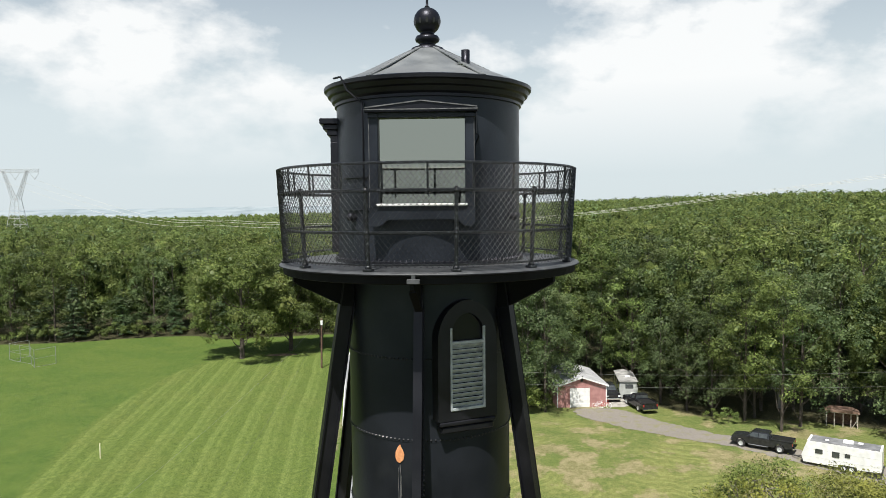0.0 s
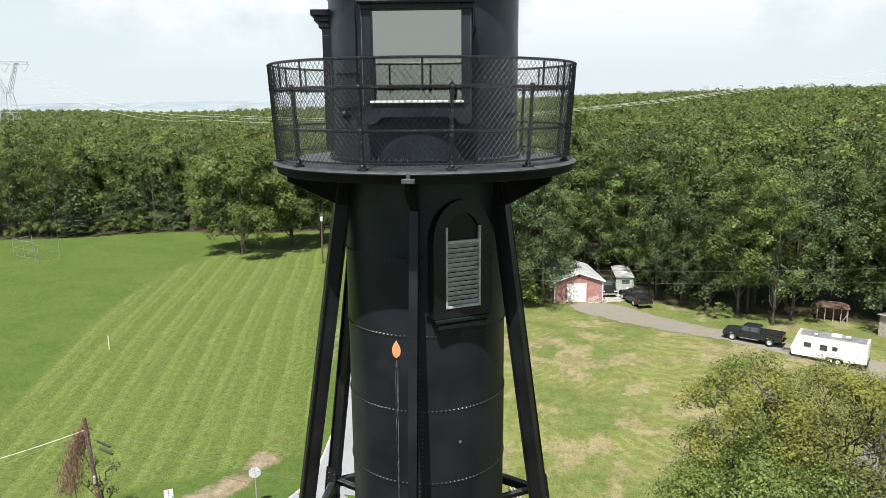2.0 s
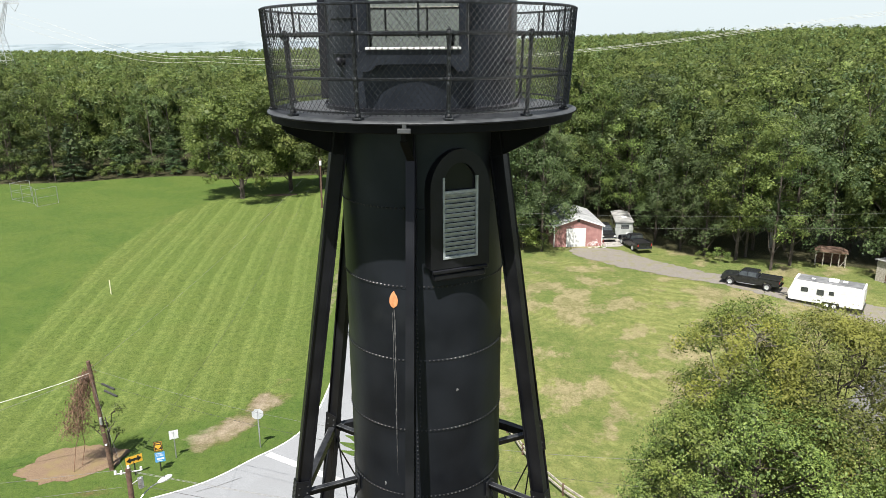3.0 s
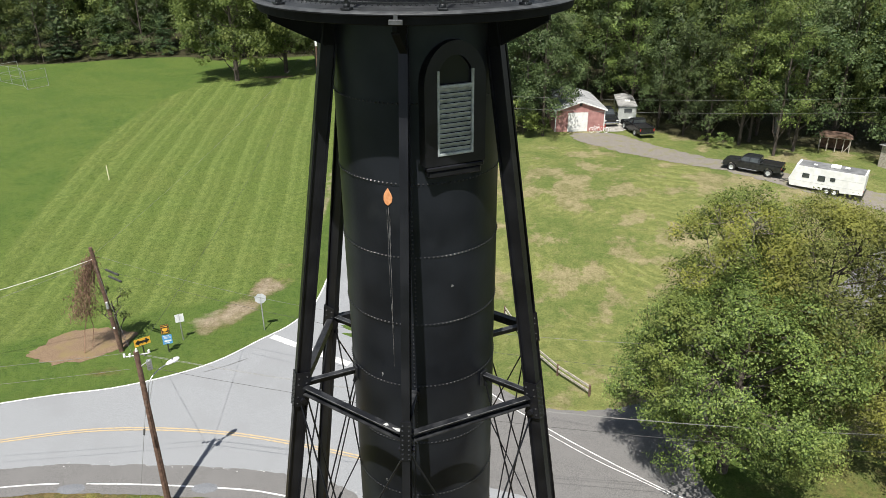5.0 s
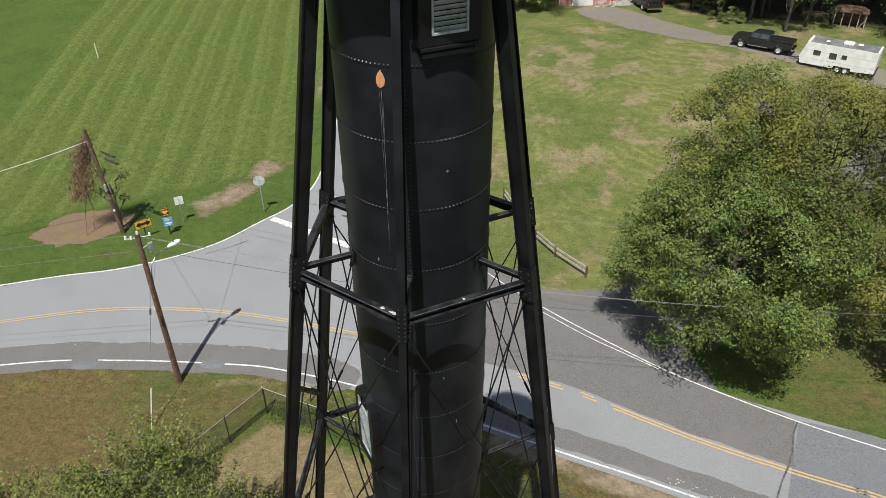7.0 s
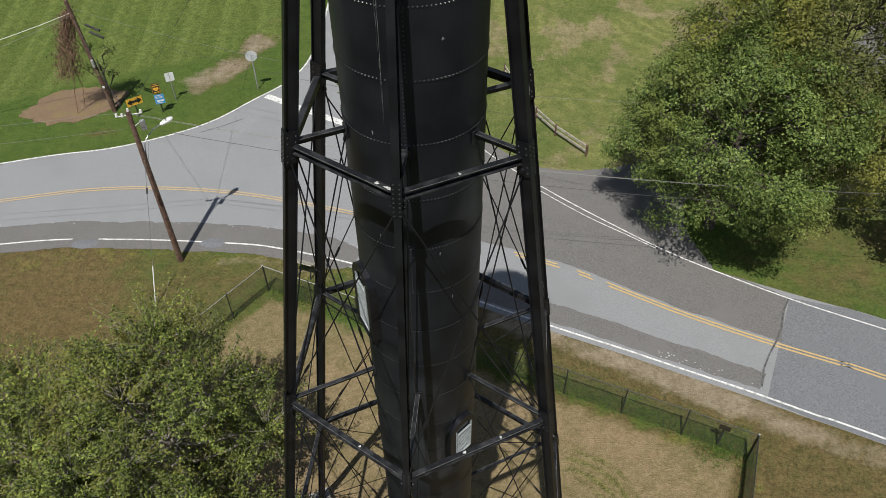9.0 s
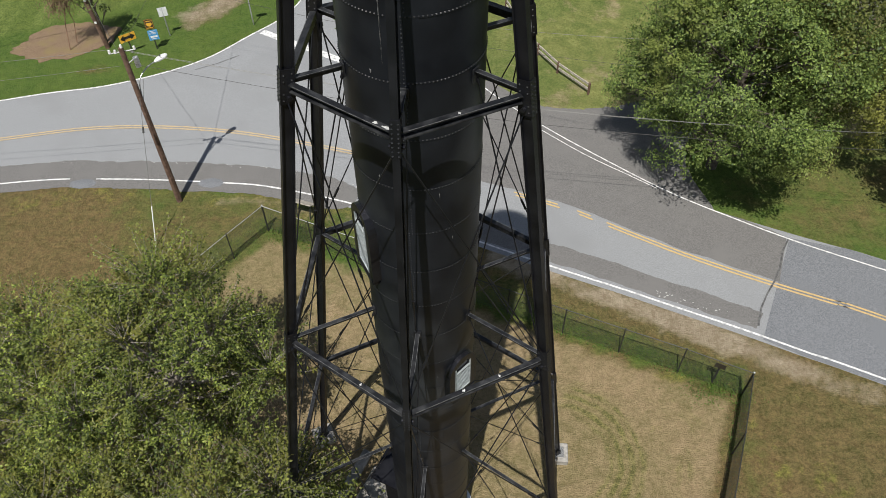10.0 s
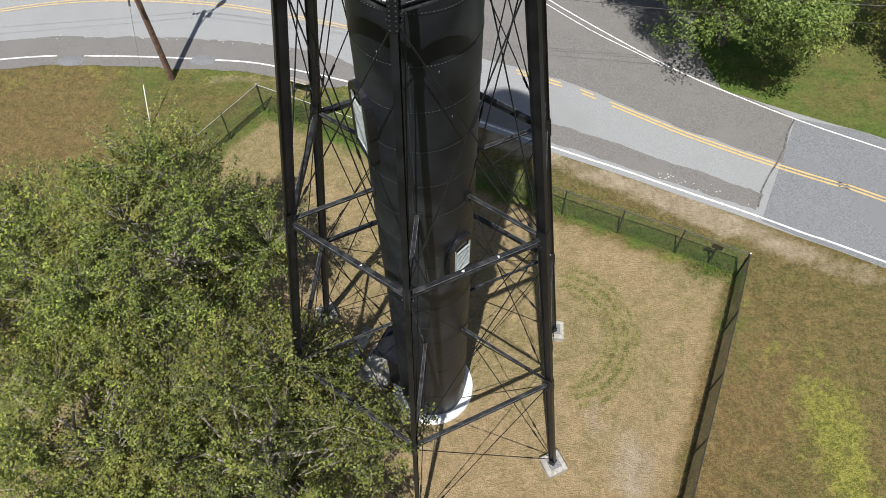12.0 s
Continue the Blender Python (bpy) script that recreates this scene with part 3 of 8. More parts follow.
def inside(x, y, poly):
    """How far inside a polygon (metres, negative outside)."""
    n, odd, best = len(poly), False, 1e9
    for k in range(n):
        (x0, y0), (x1, y1) = poly[k], poly[(k + 1) % n]
        if (y0 > y) != (y1 > y) and x < (x1 - x0) * (y - y0) / (y1 - y0) + x0:
            odd = not odd
        dx, dy = x1 - x0, y1 - y0
        u = max(0.0, min(1.0, ((x - x0) * dx + (y - y0) * dy) / (dx * dx + dy * dy)))
        best = min(best, math.hypot(x - x0 - u * dx, y - y0 - u * dy))
    return best if odd else -best


MOWN = [(-60, 24), (-37, 38), (-39.2, 47.2), (-42.8, 66), (-44.3, 82.5), (-43.6, 104), (-39, 117), (-24, 121), (-14, 110), (-11.5, 55), (-12, 42), (-22, 38), (-30, 34)]
YARD = [(-22, 17.7), (-10, 17.6), (-3, 15.6), (5, 12.3), (20, 5.2), (60, -15), (60, -60), (-60, -60), (-60, 8), (-40, 15.5)]
PEN = [(-17, 4), (-10.27, 13.1), (-8.83, 15.1), (5.94, 8.4), (13.35, 5.1), (6.75, -10.5), (-17, -12)]
WOODS_R = [(6, 74), (13.5, 77), (14, 86), (26, 88), (26, 76), (30, 71.5), (36, 70), (41, 69), (48, 65.5), (60, 58), (90, 45), (600, 45), (600, 900), (-20, 900), (-8, 130), (2, 86)]
WOODS_L = [(-600, 140), (-140, 134), (-88, 130), (-74, 131.5), (-67, 134.5), (-60, 136.5), (-52, 137.5), (-44, 133), (-26, 137), (-16, 140), (-14, 900), (-600, 900)]


def bump2(x, y, cx, cy, sx, sy):
    return math.exp(-((x - cx) / sx) ** 2 - ((y - cy) / sy) ** 2)


def zones(x, y):
    mown = smooth01((inside(x, y, MOWN) + 0.4) / 0.9)
    big, small = noise.noise((x * 0.11, y * 0.11, 3)), noise.noise((x * 0.35, y * 0.35, 9))
    dry = pale = sand = ring = lush = bare = 0.0
    y_in = inside(x, y, YARD) + 1.1
    if y_in > 0:
        dry = (0.80 if x > 5 else 0.58 + 0.25 * smooth01((-x - 17) / 5)) + 0.35 * big + 0.2 * small
        fenced = inside(x, y, PEN)
        behind = y - 8.42 + 0.448 * (x - 5.94)
        if 0 < x < 13.6 and -0.3 < behind < 2.0:
            dry = min(dry, 0.40 + 0.3 * smooth01((behind - 0.9) / 0.9))
        if fenced > 0:
            sand = smooth01(fenced / 0.8) * (0.85 + 0.2 * big)
            d = math.hypot(x - 5.3, y - 2.3)
            ring = smooth01((x - 4.6) / 2.0) * smooth01((d - 1.5) / 1.0) * smooth01((3.9 - d) / 1.2) * (1.25 + 0.4 * big)
            ring = max(ring, 0.5 * smooth01(1 - abs(fenced - 1.6) / 0.9) * smooth01((x - 6) / 4))
            if x > 1.5 and y > 0:
                lush = 0.42 * smooth01(1 - fenced / 1.3) * smooth01((y - 4) / 2) * smooth01((x - 7) / 4)
            bare = 0.80 * bump2(x, y, 7.6, -3.4, 1.0, 1.8) + 0.5 * bump2(x, y, 6.3, -1.2, 0.6, 1.0) + 0.35 * bump2(x, y, -1.5, 5, 2.5, 5)
        elif x > 9:
            lush = 0.8 * bump2(x, y, 15.8, -1.9, 1.5, 3.4) + 0.6 * bump2(x, y, 14.6, -7.0, 3.0, 2.5) + 0.3 * bump2(x, y, 13.6, 3.5, 0.9, 3.0)
        elif x < -4:
            # greener strip beside the road
            lush = 0.34 * smooth01(1 - y_in / 4.2)
    elif x > -3 and y > 22:
        pale = 0.30 + 0.65 * big + 0.95 * small - 0.15 * smooth01((y - 60) / 15)
        pale += 0.35 * bump2(x, y, 30, 52, 9, 4) + 0.3 * bump2(x, y, 24, 44, 8, 6) - 0.25 * bump2(x, y, 9, 38, 6, 9)
        pale = max(0.21, pale)
    elif x > 8 and y > 0:
        dry = 0.40 + 0.4 * big + 0.2 * small
    elif x < -8 and y > 20:
        dry = 0.10 + 0.25 * big
    # worn verge along the side street
    ux, uy = -12.92, 44.78
    vx, vy = -16.78, 35.66
    u = max(0.0, min(1.0, ((x - ux) * (vx - ux) + (y - uy) * (vy - uy)) / ((vx - ux) ** 2 + (vy - uy) ** 2)))
    trod = smooth01(1.2 - math.hypot(x - ux - u * (vx - ux), y - uy - u * (vy - uy)) / 2.1)
    if x < -8 and y > 20:
        dry = max(dry, (0.62 + 0.8 * small) * trod, 0.75 * bump2(x, y, -22.7, 29.7, 1.3, 0.6))
    bare = max(bare, (0.50 + 0.9 * small) * trod)
    bare = max(bare, 0.7 * bump2(x, y, -17.8, 36.5, 1.3, 1.6))
    bare = max(bare, 0.5 * smooth01(1 - abs(x + 11.9 + 0.02 * (y - 52)) / 1.2) * smooth01((y - 52) / 5))
    # trodden ground between fence and road
    line = 10.9 - 0.505 * (x - 9.1)
    if x > 3:
        bare = max(bare, smooth01(1 - abs(y - line + 0.75) / 1.45) * (0.68 + 0.40 * bump2(x, y, 12.3, 8.0, 3.5, 3.0) + 0.4 * small))
    elif x > -12:
        bare = max(bare, 0.42 * smooth01(1 - abs(y_in - 1.4) / 1.0))
    bare = max(bare, 0.85 * bump2(x, y, 5.4, 26.2, 1.2, 0.8))
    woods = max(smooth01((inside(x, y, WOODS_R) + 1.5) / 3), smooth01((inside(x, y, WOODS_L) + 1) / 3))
    return mown, dry, bare, woods, max(0.0, pale), sand, ring, lush


def build_ground():
    xs = spaced(-4500, 4500, -58, 56, 0.65, 1.18)
    ys = spaced(-600, 4500, -14, 126, 0.65, 1.16)
    verts = [(x, y, land(x, y)) for y in ys for x in xs]
    nx = len(xs)
    faces = [(j * nx + i, j * nx + i + 1, (j + 1) * nx + i + 1, (j + 1) * nx + i) for j in range(len(ys) - 1) for i in range(nx - 1)]
    me = bpy.data.meshes.new("ground")
    me.from_pydata(verts, [], faces)
    values = [zones(x, y) for x, y, _ in verts]
    for k, name in enumerate(("mown", "dry", "bare", "woods", "pale", "sand", "ring", "lush")):
        me.attributes.new(name, 'FLOAT', 'POINT').data.foreach_set("value", [v[k] for v in values])
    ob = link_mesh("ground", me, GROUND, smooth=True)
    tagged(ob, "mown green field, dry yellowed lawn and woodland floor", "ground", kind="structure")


build_ground()


# ---- roads ----
NEAR_WHITE = [(-90, -8), (-60, 7), (-45, 13.5), (-35, 16.8), (-23.8, 18.9), (-17.7, 19.1), (-11.4, 18.7), (-8.9, 18.3), (-4.5, 17.0), (0.7, 14.9), (5.8, 12.5), (9.07, 11.05), (11.54, 9.89), (14.6, 8.47), (17.2, 7.17), (19.7, 5.97), (40, -4.4), (90, -30)]
YELLOW = [(-90, -4), (-60, 11), (-45, 17.5), (-35, 20.6), (-26.4, 22.6), (-20, 23.7), (-12.9, 23.3), (-5.8, 21.5), (0.5, 19.2), (6.6, 16.75), (9.7, 14.96), (12.35, 13.38), (14.86, 12.08), (17.27, 10.94), (19.6, 9.92), (21.1, 9.22), (40, -0.6), (90, -26)]
STREET_LEFT = [(-90, 0.5), (-60, 15), (-45, 21.2), (-35, 24.3), (-28.1, 26.3), (-24.8, 27.2), (-21.4, 27.9), (-18.0, 29.3), (-15.4, 31.0), (-13.2, 33.5), (-11.0, 36.2), (-9.7, 40.6), (-9.5, 52), (-11, 66), (-14, 90), (-17, 120), (-18, 170)]
STREET_RIGHT = [(-11, 170), (-10, 120), (-7.5, 90), (-4.5, 66), (-3.2, 52), (-2.6, 42), (-0.6, 34), (2.6, 28), (6.35, 23.6), (10.8, 19.45), (13.3, 17.4), (15.9, 15.68), (18.33, 14.2), (20.3, 13.14), (22.38, 12.1), (40, 3.2), (90, -22)]


def strip(name, left, right, z, mat, label, category="road", n=6, parent=None, ragged=0.0, taper=True):
    a, b = catmull([(*p, 0) for p in left], n), catmull([(*p, 0) for p in right], n)
    m = max(len(a), len(b))

    def even(line):
        d = [0.0]
        for p, q in zip(line, line[1:]):
            d.append(d[-1] + (q - p).length)
        return [Vector((np.interp(u, d, [p.x for p in line]), np.interp(u, d, [p.y for p in line]), 0)) for u in np.linspace(0, d[-1], 2 * m)]
    a, b = even(a), even(b)
    if ragged:
        length = sum((q - p).length for p, q in zip(a, a[1:]))
        m = int(length / 0.22 / 2)
        a, b = even(a), even(b)
        for k, (p, q) in enumerate(zip(a, b)):
            across = (q - p).normalized()
            close = min(1.0, k / 6, (len(a) - 1 - k) / 6) ** 0.5 if taper else 1.0
            w1 = ragged * (noise.noise((p.x * 0.9, p.y * 0.9, 1)) + 0.7 * noise.noise((p.x * 3.7, p.y * 3.7, 4)))
            w2 = ragged * (noise.noise((q.x * 0.9, q.y * 0.9, 6)) + 0.7 * noise.noise((q.x * 3.7, q.y * 3.7, 8)))
            mid = p.lerp(q, 0.5)
            a[k], b[k] = mid.lerp(p, 0.35 + 0.65 * close) + across * w1, mid.lerp(q, 0.35 + 0.65 * close) + across * w2
    bm = bmesh.new()
    va = [bm.verts.new((p.x, p.y, land(p.x, p.y) + z)) for p in a]
    vb = [bm.verts.new((p.x, p.y, land(p.x, p.y) + z)) for p in b]
    for k in range(len(va) - 1):
        bm.faces.new((va[k], vb[k], vb[k + 1], va[k + 1]))
    bmesh.ops.recalc_face_normals(bm, faces=bm.faces)
    ob = part(name, bm, mat, parent)
    return tagged(ob, label, category, kind="structure") if not parent else ob


def shifted(line, d):
    p = [Vector((*q, 0)) for q in line]
    out = []
    for k in range(len(p)):
        t = (p[min(k + 1, len(p) - 1)] - p[max(k - 1, 0)]).normalized()
        out.append((p[k].x - t.y * d, p[k].y + t.x * d))
    return out


def painted(name, line, width, z, mat, label, dashes=None, n=10, parent=None):
    """A road marking of the given width along a line; dashes: stretches in metres from its start."""
    pts = catmull([(*p, 0) for p in line], n)
    d = [0.0]
    for p, q in zip(pts, pts[1:]):
        d.append(d[-1] + (q - p).length)
    px, py = [p.x for p in pts], [p.y for p in pts]
    bm = bmesh.new()
    for lo, hi in dashes or [(0, d[-1])]:
        us = np.linspace(lo, hi, max(2, int((hi - lo) / 0.8)))
        row = []
        for u in us:
            x, y = np.interp(u, d, px), np.interp(u, d, py)
            x1, y1 = np.interp(u + 0.05, d, px), np.interp(u + 0.05, d, py)
            if (x1 - x) == 0 and (y1 - y) == 0:
                x1, y1 = 2 * x - np.interp(u - 0.05, d, px), 2 * y - np.interp(u - 0.05, d, py)
            t = Vector((x1 - x, y1 - y, 0)).normalized()
            s = Vector((-t.y, t.x, 0)) * width / 2
            row.append([bm.verts.new((x + k * s.x, y + k * s.y, land(x, y) + z)) for k in (-1, 1)])
        for a, b in zip(row, row[1:]):
            bm.faces.new((a[0], b[0], b[1], a[1]))
    bmesh.ops.recalc_face_normals(bm, faces=bm.faces)
    ob = part(name, bm, mat, parent)
    return tagged(ob, label, "road marking", kind="structure") if not parent else ob


strip("road", shifted(YELLOW, 3.85), shifted(NEAR_WHITE, -0.32), 0.012, ASPHALT, "sun-bleached grey asphalt country road with patches")
strip("road_side_street", STREET_LEFT[4:], [(-4, 19.5), (-2, 20), (0, 20.5), (1, 22), (6.15, 23.9), (2.6, 28), (-0.6, 34), (-2.6, 42), (-3.2, 52), (-4.5, 66), (-7.5, 90), (-10, 120), (-11, 170)], 0.016, ASPHALT, "pale asphalt side street joining the road")
strip("road_apron", [(-1, 20), (2.0, 28.5), (5.5, 26.0), (8.0, 25.1), (11.6, 25.5), (16, 28), (24, 33.5), (36, 43.5), (43, 50.5)], [(4, 18.5), (9, 16.5), (14.7, 14.6), (14.8, 16.9), (14.3, 21), (17.5, 24.8), (25, 30), (37, 40.5), (46, 49)], 0.020, ASPHALT_DARK, "dark asphalt driveway mouth beside the road", n=3, ragged=0.25)
strip("road_patch", shifted(NEAR_WHITE, 1.55)[2:9], shifted(NEAR_WHITE, -0.75)[2:9], 0.018, ASPHALT_DARK, "darker resurfaced strip along the road edge", ragged=0.16)
strip("road_patch", [(0.9, 16.2), (6.3, 13.9), (9.8, 12.3), (14.0, 10.3), (15.6, 9.5)], [(0.75, 15.05), (5.95, 12.75), (9.2, 11.25), (14.15, 9.0), (15.0, 8.6)], 0.018, ASPHALT_DARK, "darker resurfaced strip along the road edge", ragged=0.09, taper=False)
strip("road_lane", shifted(YELLOW, 3.8)[8:13] + [(18.2, 14.35)], shifted(YELLOW, 0.3)[8:13] + [(16.95, 11.4)], 0.024, ASPHALT_DARK, "older darker lane of the asphalt road", ragged=0.08, taper=False)
strip("road_section", [(18.35, 14.3)] + shifted(YELLOW, 3.8)[14:], [(15.15, 8.0)] + shifted(NEAR_WHITE, -0.3)[14:], 0.020, ASPHALT_BLUE, "older bluish-grey asphalt beyond the tar seam", taper=False)
painted("road_edge_line", NEAR_WHITE, 0.105, 0.026, ROAD_WHITE, "worn white edge line painted on the road", dashes=[(0, 74.9), (76.4, 82.4), (83.6, 197.0)])
for _s in (-0.10, 0.10):
    painted("road_centre_line", shifted(YELLOW, _s), 0.11, 0.030, ROAD_YELLOW, "worn double yellow centre line on the road", dashes=[(0, 93.5)])
    painted("road_centre_line", shifted(YELLOW, _s), 0.10, 0.030, ROAD_YELLOW_NEW, "newer double yellow centre line on the road", dashes=[(101.0, 101.8), (102.7, 103.5), (104.6, 105.4), (106.3, 160)])
painted("road_edge_line", STREET_LEFT, 0.13, 0.028, ROAD_WHITE, "worn white edge line painted on the road")
painted("road_edge_line", STREET_RIGHT, 0.085, 0.032, ROAD_WHITE, "worn white edge line painted on the road")
painted("road_edge_line", [(5.9, 23.5), (8.6, 20.9), (10.75, 19.2), (12.2, 18.05)], 0.06, 0.034, ROAD_WHITE, "older faint white edge line beside the newer one")
painted("road_stop_bar", [(-12.3, 34.1), (-10.5, 33.0), (-6.2, 30.4)], 0.55, 0.028, ROAD_WHITE, "white stop bar across the side street")
painted("road_tar_seam", [(18.25, 14.2), (17.85, 13.65), (17.45, 12.9), (17.2, 12.2), (16.65, 11.35), (16.3, 10.75), (15.75, 10.35), (15.5, 9.6), (15.15, 8.75)], 0.09, 0.034, TAR, "dark tar seam across the asphalt road")
painted("road_tar_seam", [(-16.0, 29.6), (-15.2, 30.2), (-14.4, 30.4), (-13.4, 31.2)], 0.05, 0.030, TAR, "dark tar seam across the asphalt road")
strip("road_gravel_drive", [(15.3, 75.3), (16.5, 71.8), (19.6, 68.0), (24.5, 64.0), (29.6, 60.6), (34.4, 56.4), (41, 51.2), (50, 45)], [(21.8, 75.0), (22.5, 73.2), (25.2, 69.2), (28.4, 66), (32.6, 62.4), (37, 58.8), (44.5, 53.8), (52.5, 48)], 0.03, GRAVEL, "grey gravel driveway through dry grass", "driveway", ragged=0.45)


def flat_patch(name, pts, z, mat, label, category, wobble=0.5, n=9):
    ring = catmull([(*p, 0) for p in pts + [pts[0]]], n)[:-1]
    bm = bmesh.new()
    cx, cy = sum(p.x for p in ring) / len(ring), sum(p.y for p in ring) / len(ring)
    c = bm.verts.new((cx, cy, land(cx, cy) + z + 0.05))
    vs = []
    for p in ring:
        k = 1 + wobble * 0.3 * (noise.noise((p.x * 1.3, p.y * 1.3, 5)) + 0.7 * noise.noise((p.x * 4.1, p.y * 4.1, 2)))
        x, y = cx + (p.x - cx) * k, cy + (p.y - cy) * k
        vs.append(bm.verts.new((x, y, land(x, y) + z)))
    for k in range(len(vs)):
        bm.faces.new((c, vs[k], vs[(k + 1) % len(vs)]))
    return tagged(part(name, bm, mat), label, category, kind="structure")


# pale flecks of old paint and aggregate left in the darker strip
bm = bmesh.new()
rnd_f = random.Random(4)
for line, lo, hi, count, off, wide in ((shifted(NEAR_WHITE, 0.45), 10.8, 14.4, 34, 0.0, 0.13), (shifted(NEAR_WHITE, 1.5), -26.0, -3.0, 60, 0.0, 0.14)):
    path = [p for p in catmull([(*q, 0) for q in line], 30) if lo < p.x < hi]
    for _ in range(count):
        p = rnd_f.choice(path)
        x, y = p.x + rnd_f.gauss(0, 0.25), p.y + off + rnd_f.gauss(0, wide)
        r, a = rnd_f.uniform(0.014, 0.048), rnd_f.uniform(0, 6.28)
        bm.faces.new([bm.verts.new((x + r * rnd_f.uniform(0.6, 1.5) * math.cos(a + k * 1.257), y + r * rnd_f.uniform(0.6, 1.1) * math.sin(a + k * 1.257), land(x, y) + 0.031)) for k in range(5)])
bmesh.ops.recalc_face_normals(bm, faces=bm.faces)
tagged(part("road_flecks", bm, ASPHALT_PALE), "pale flecks scattered on the darker road strip", "road marking", kind="structure")
flat_patch("ground_bare_soil", [(-29.3, 32.3), (-27.8, 34.9), (-25, 35.4), (-22.6, 34.6), (-22.9, 32.6), (-25.0, 31.0), (-27.8, 31.0)], 0.02, MULCH, "brown bare soil under the dead vine", "soil")
flat_patch("ground_bare_soil", [(-32.5, 117.2), (-29, 118.6), (-26.2, 117.8), (-28.5, 116.4)], 0.02, MULCH, "brown bare soil under field trees", "soil")
for _x, _y in ((-19.9, 18.75), (-12.6, 18.75)):
    flat_patch("road_repair", [(_x + 0.75 * math.cos(a), _y + 0.38 * math.sin(a)) for a in (0.0, 0.8, 1.6, 2.4, 3.1, 3.9, 4.7, 5.5)], 0.022, ASPHALT_BLUE, "pale repair patch at the road edge", "road", wobble=0.6)
flat_patch("pavement_slab", [(20.3, 75.6), (22.4, 75.8), (24.0, 78.4), (21.2, 80.3), (20.4, 78.5)], 0.035, CONCRETE, "pale concrete slab beside the shed", "paving", wobble=0.02)


# ---- lighthouse ----
TOWER_TURN = -4.94
RINGS = (20.82, 14.0, 6.83)
TX, TY = 0.01, 0.0              # the upper works stand a touch off the legs' centre
tower = thing("lighthouse", Matrix.Rotation(radians(0.19), 4, 'Y'),   # it leans a touch
              "black iron lighthouse tower, central cylinder braced by six legs", "lighthouse")


def leg_at(k, z):
    r, a = 5.60 - 0.1592 * z, radians(TOWER_TURN - 90 + 60 * k)
    return Vector((r * math.cos(a), r * math.sin(a), z))


def out_dir(k):
    a = radians(TOWER_TURN - 90 + 60 * k)
    return Vector((math.cos(a), math.sin(a), 0))


def rivet_heads(bm, places, r=0.023, high=0.021):
    """Low domes at (place, normal)."""
    for p, nrm in places:
        t = axes((0, 0, 0), nrm)
        lo = [bm.verts.new(p + t @ Vector((math.cos(a) * r, math.sin(a) * r, 0))) for a in (k * math.pi / 3 for k in range(6))]
        top = bm.verts.new(p + t @ Vector((0, 0, high)))
        for k in range(6):
            bm.faces.new((lo[k], lo[(k + 1) % 6], top))


# legs
for k in range(6):
    bm = bmesh.new()
    prism(bm, leg_at(k, 0.45), leg_at(k, 27.0), i_section(0.24, 0.125, 0.024, 0.04), out_dir(k))
    leg = part("leg", bm, BLACK, tower)
    for z in RINGS:
        p, d = leg_at(k, z), out_dir(k)
        side = d.cross(Vector((0, 0, 1)))
        bm = bmesh.new()
        for x0, x1, y0, y1 in ((0.122, 0.135, -0.085, 0.085), (-0.12, 0.12, 0.064, 0.076), (-0.12, 0.12, -0.076, -0.064)):
            prism(bm, leg_at(k, z - 0.32), leg_at(k, z + 0.34), [(x1, y0), (x1, y1), (x0, y1), (x0, y0)], d)
        tube(bm, leg_at(k, z - 0.2) + side * 0.13 - d * 0.02, leg_at(k, z - 0.2) - side * 0.13 - d * 0.02, 0.045, seg=10)
        gusset = part("gusset", bm, BLACK, leg)
        bm = bmesh.new()
        rivet_heads(bm, [(leg_at(k, z + h) + d * 0.136 + side * q * 0.05, d) for h in (-0.27, -0.19, -0.11, -0.03, 0.05, 0.13, 0.21, 0.29) for q in (-1, 1)], 0.021, 0.019)
        rivet_heads(bm, [(leg_at(k, z + h) + side * q * 0.077 + d * o, side * q) for h in (-0.24, -0.12, 0.12, 0.24) for q in (-1, 1) for o in (-0.07, 0.07)], 0.019, 0.018)
        part("rivets", bm, RIVET, gusset)["kind"] = "stuff"
    bm = bmesh.new()
    base = leg_at(k, 0.35)
    box(bm, base + Vector((0, 0, 0.01)), (0.27, 0.24, 0.035), Matrix.Rotation(radians(TOWER_TURN + 60 * k), 3, 'Z'))
    for q in (-1, 1):
        box(bm, base + out_dir(k).cross(Vector((0, 0, 1))) * 0.075 * q + Vector((0, 0, 0.11)), (0.26, 0.016, 0.2), Matrix.Rotation(radians(TOWER_TURN - 90 + 60 * k), 3, 'Z'))
    part("base_plate", bm, BEAM, leg)

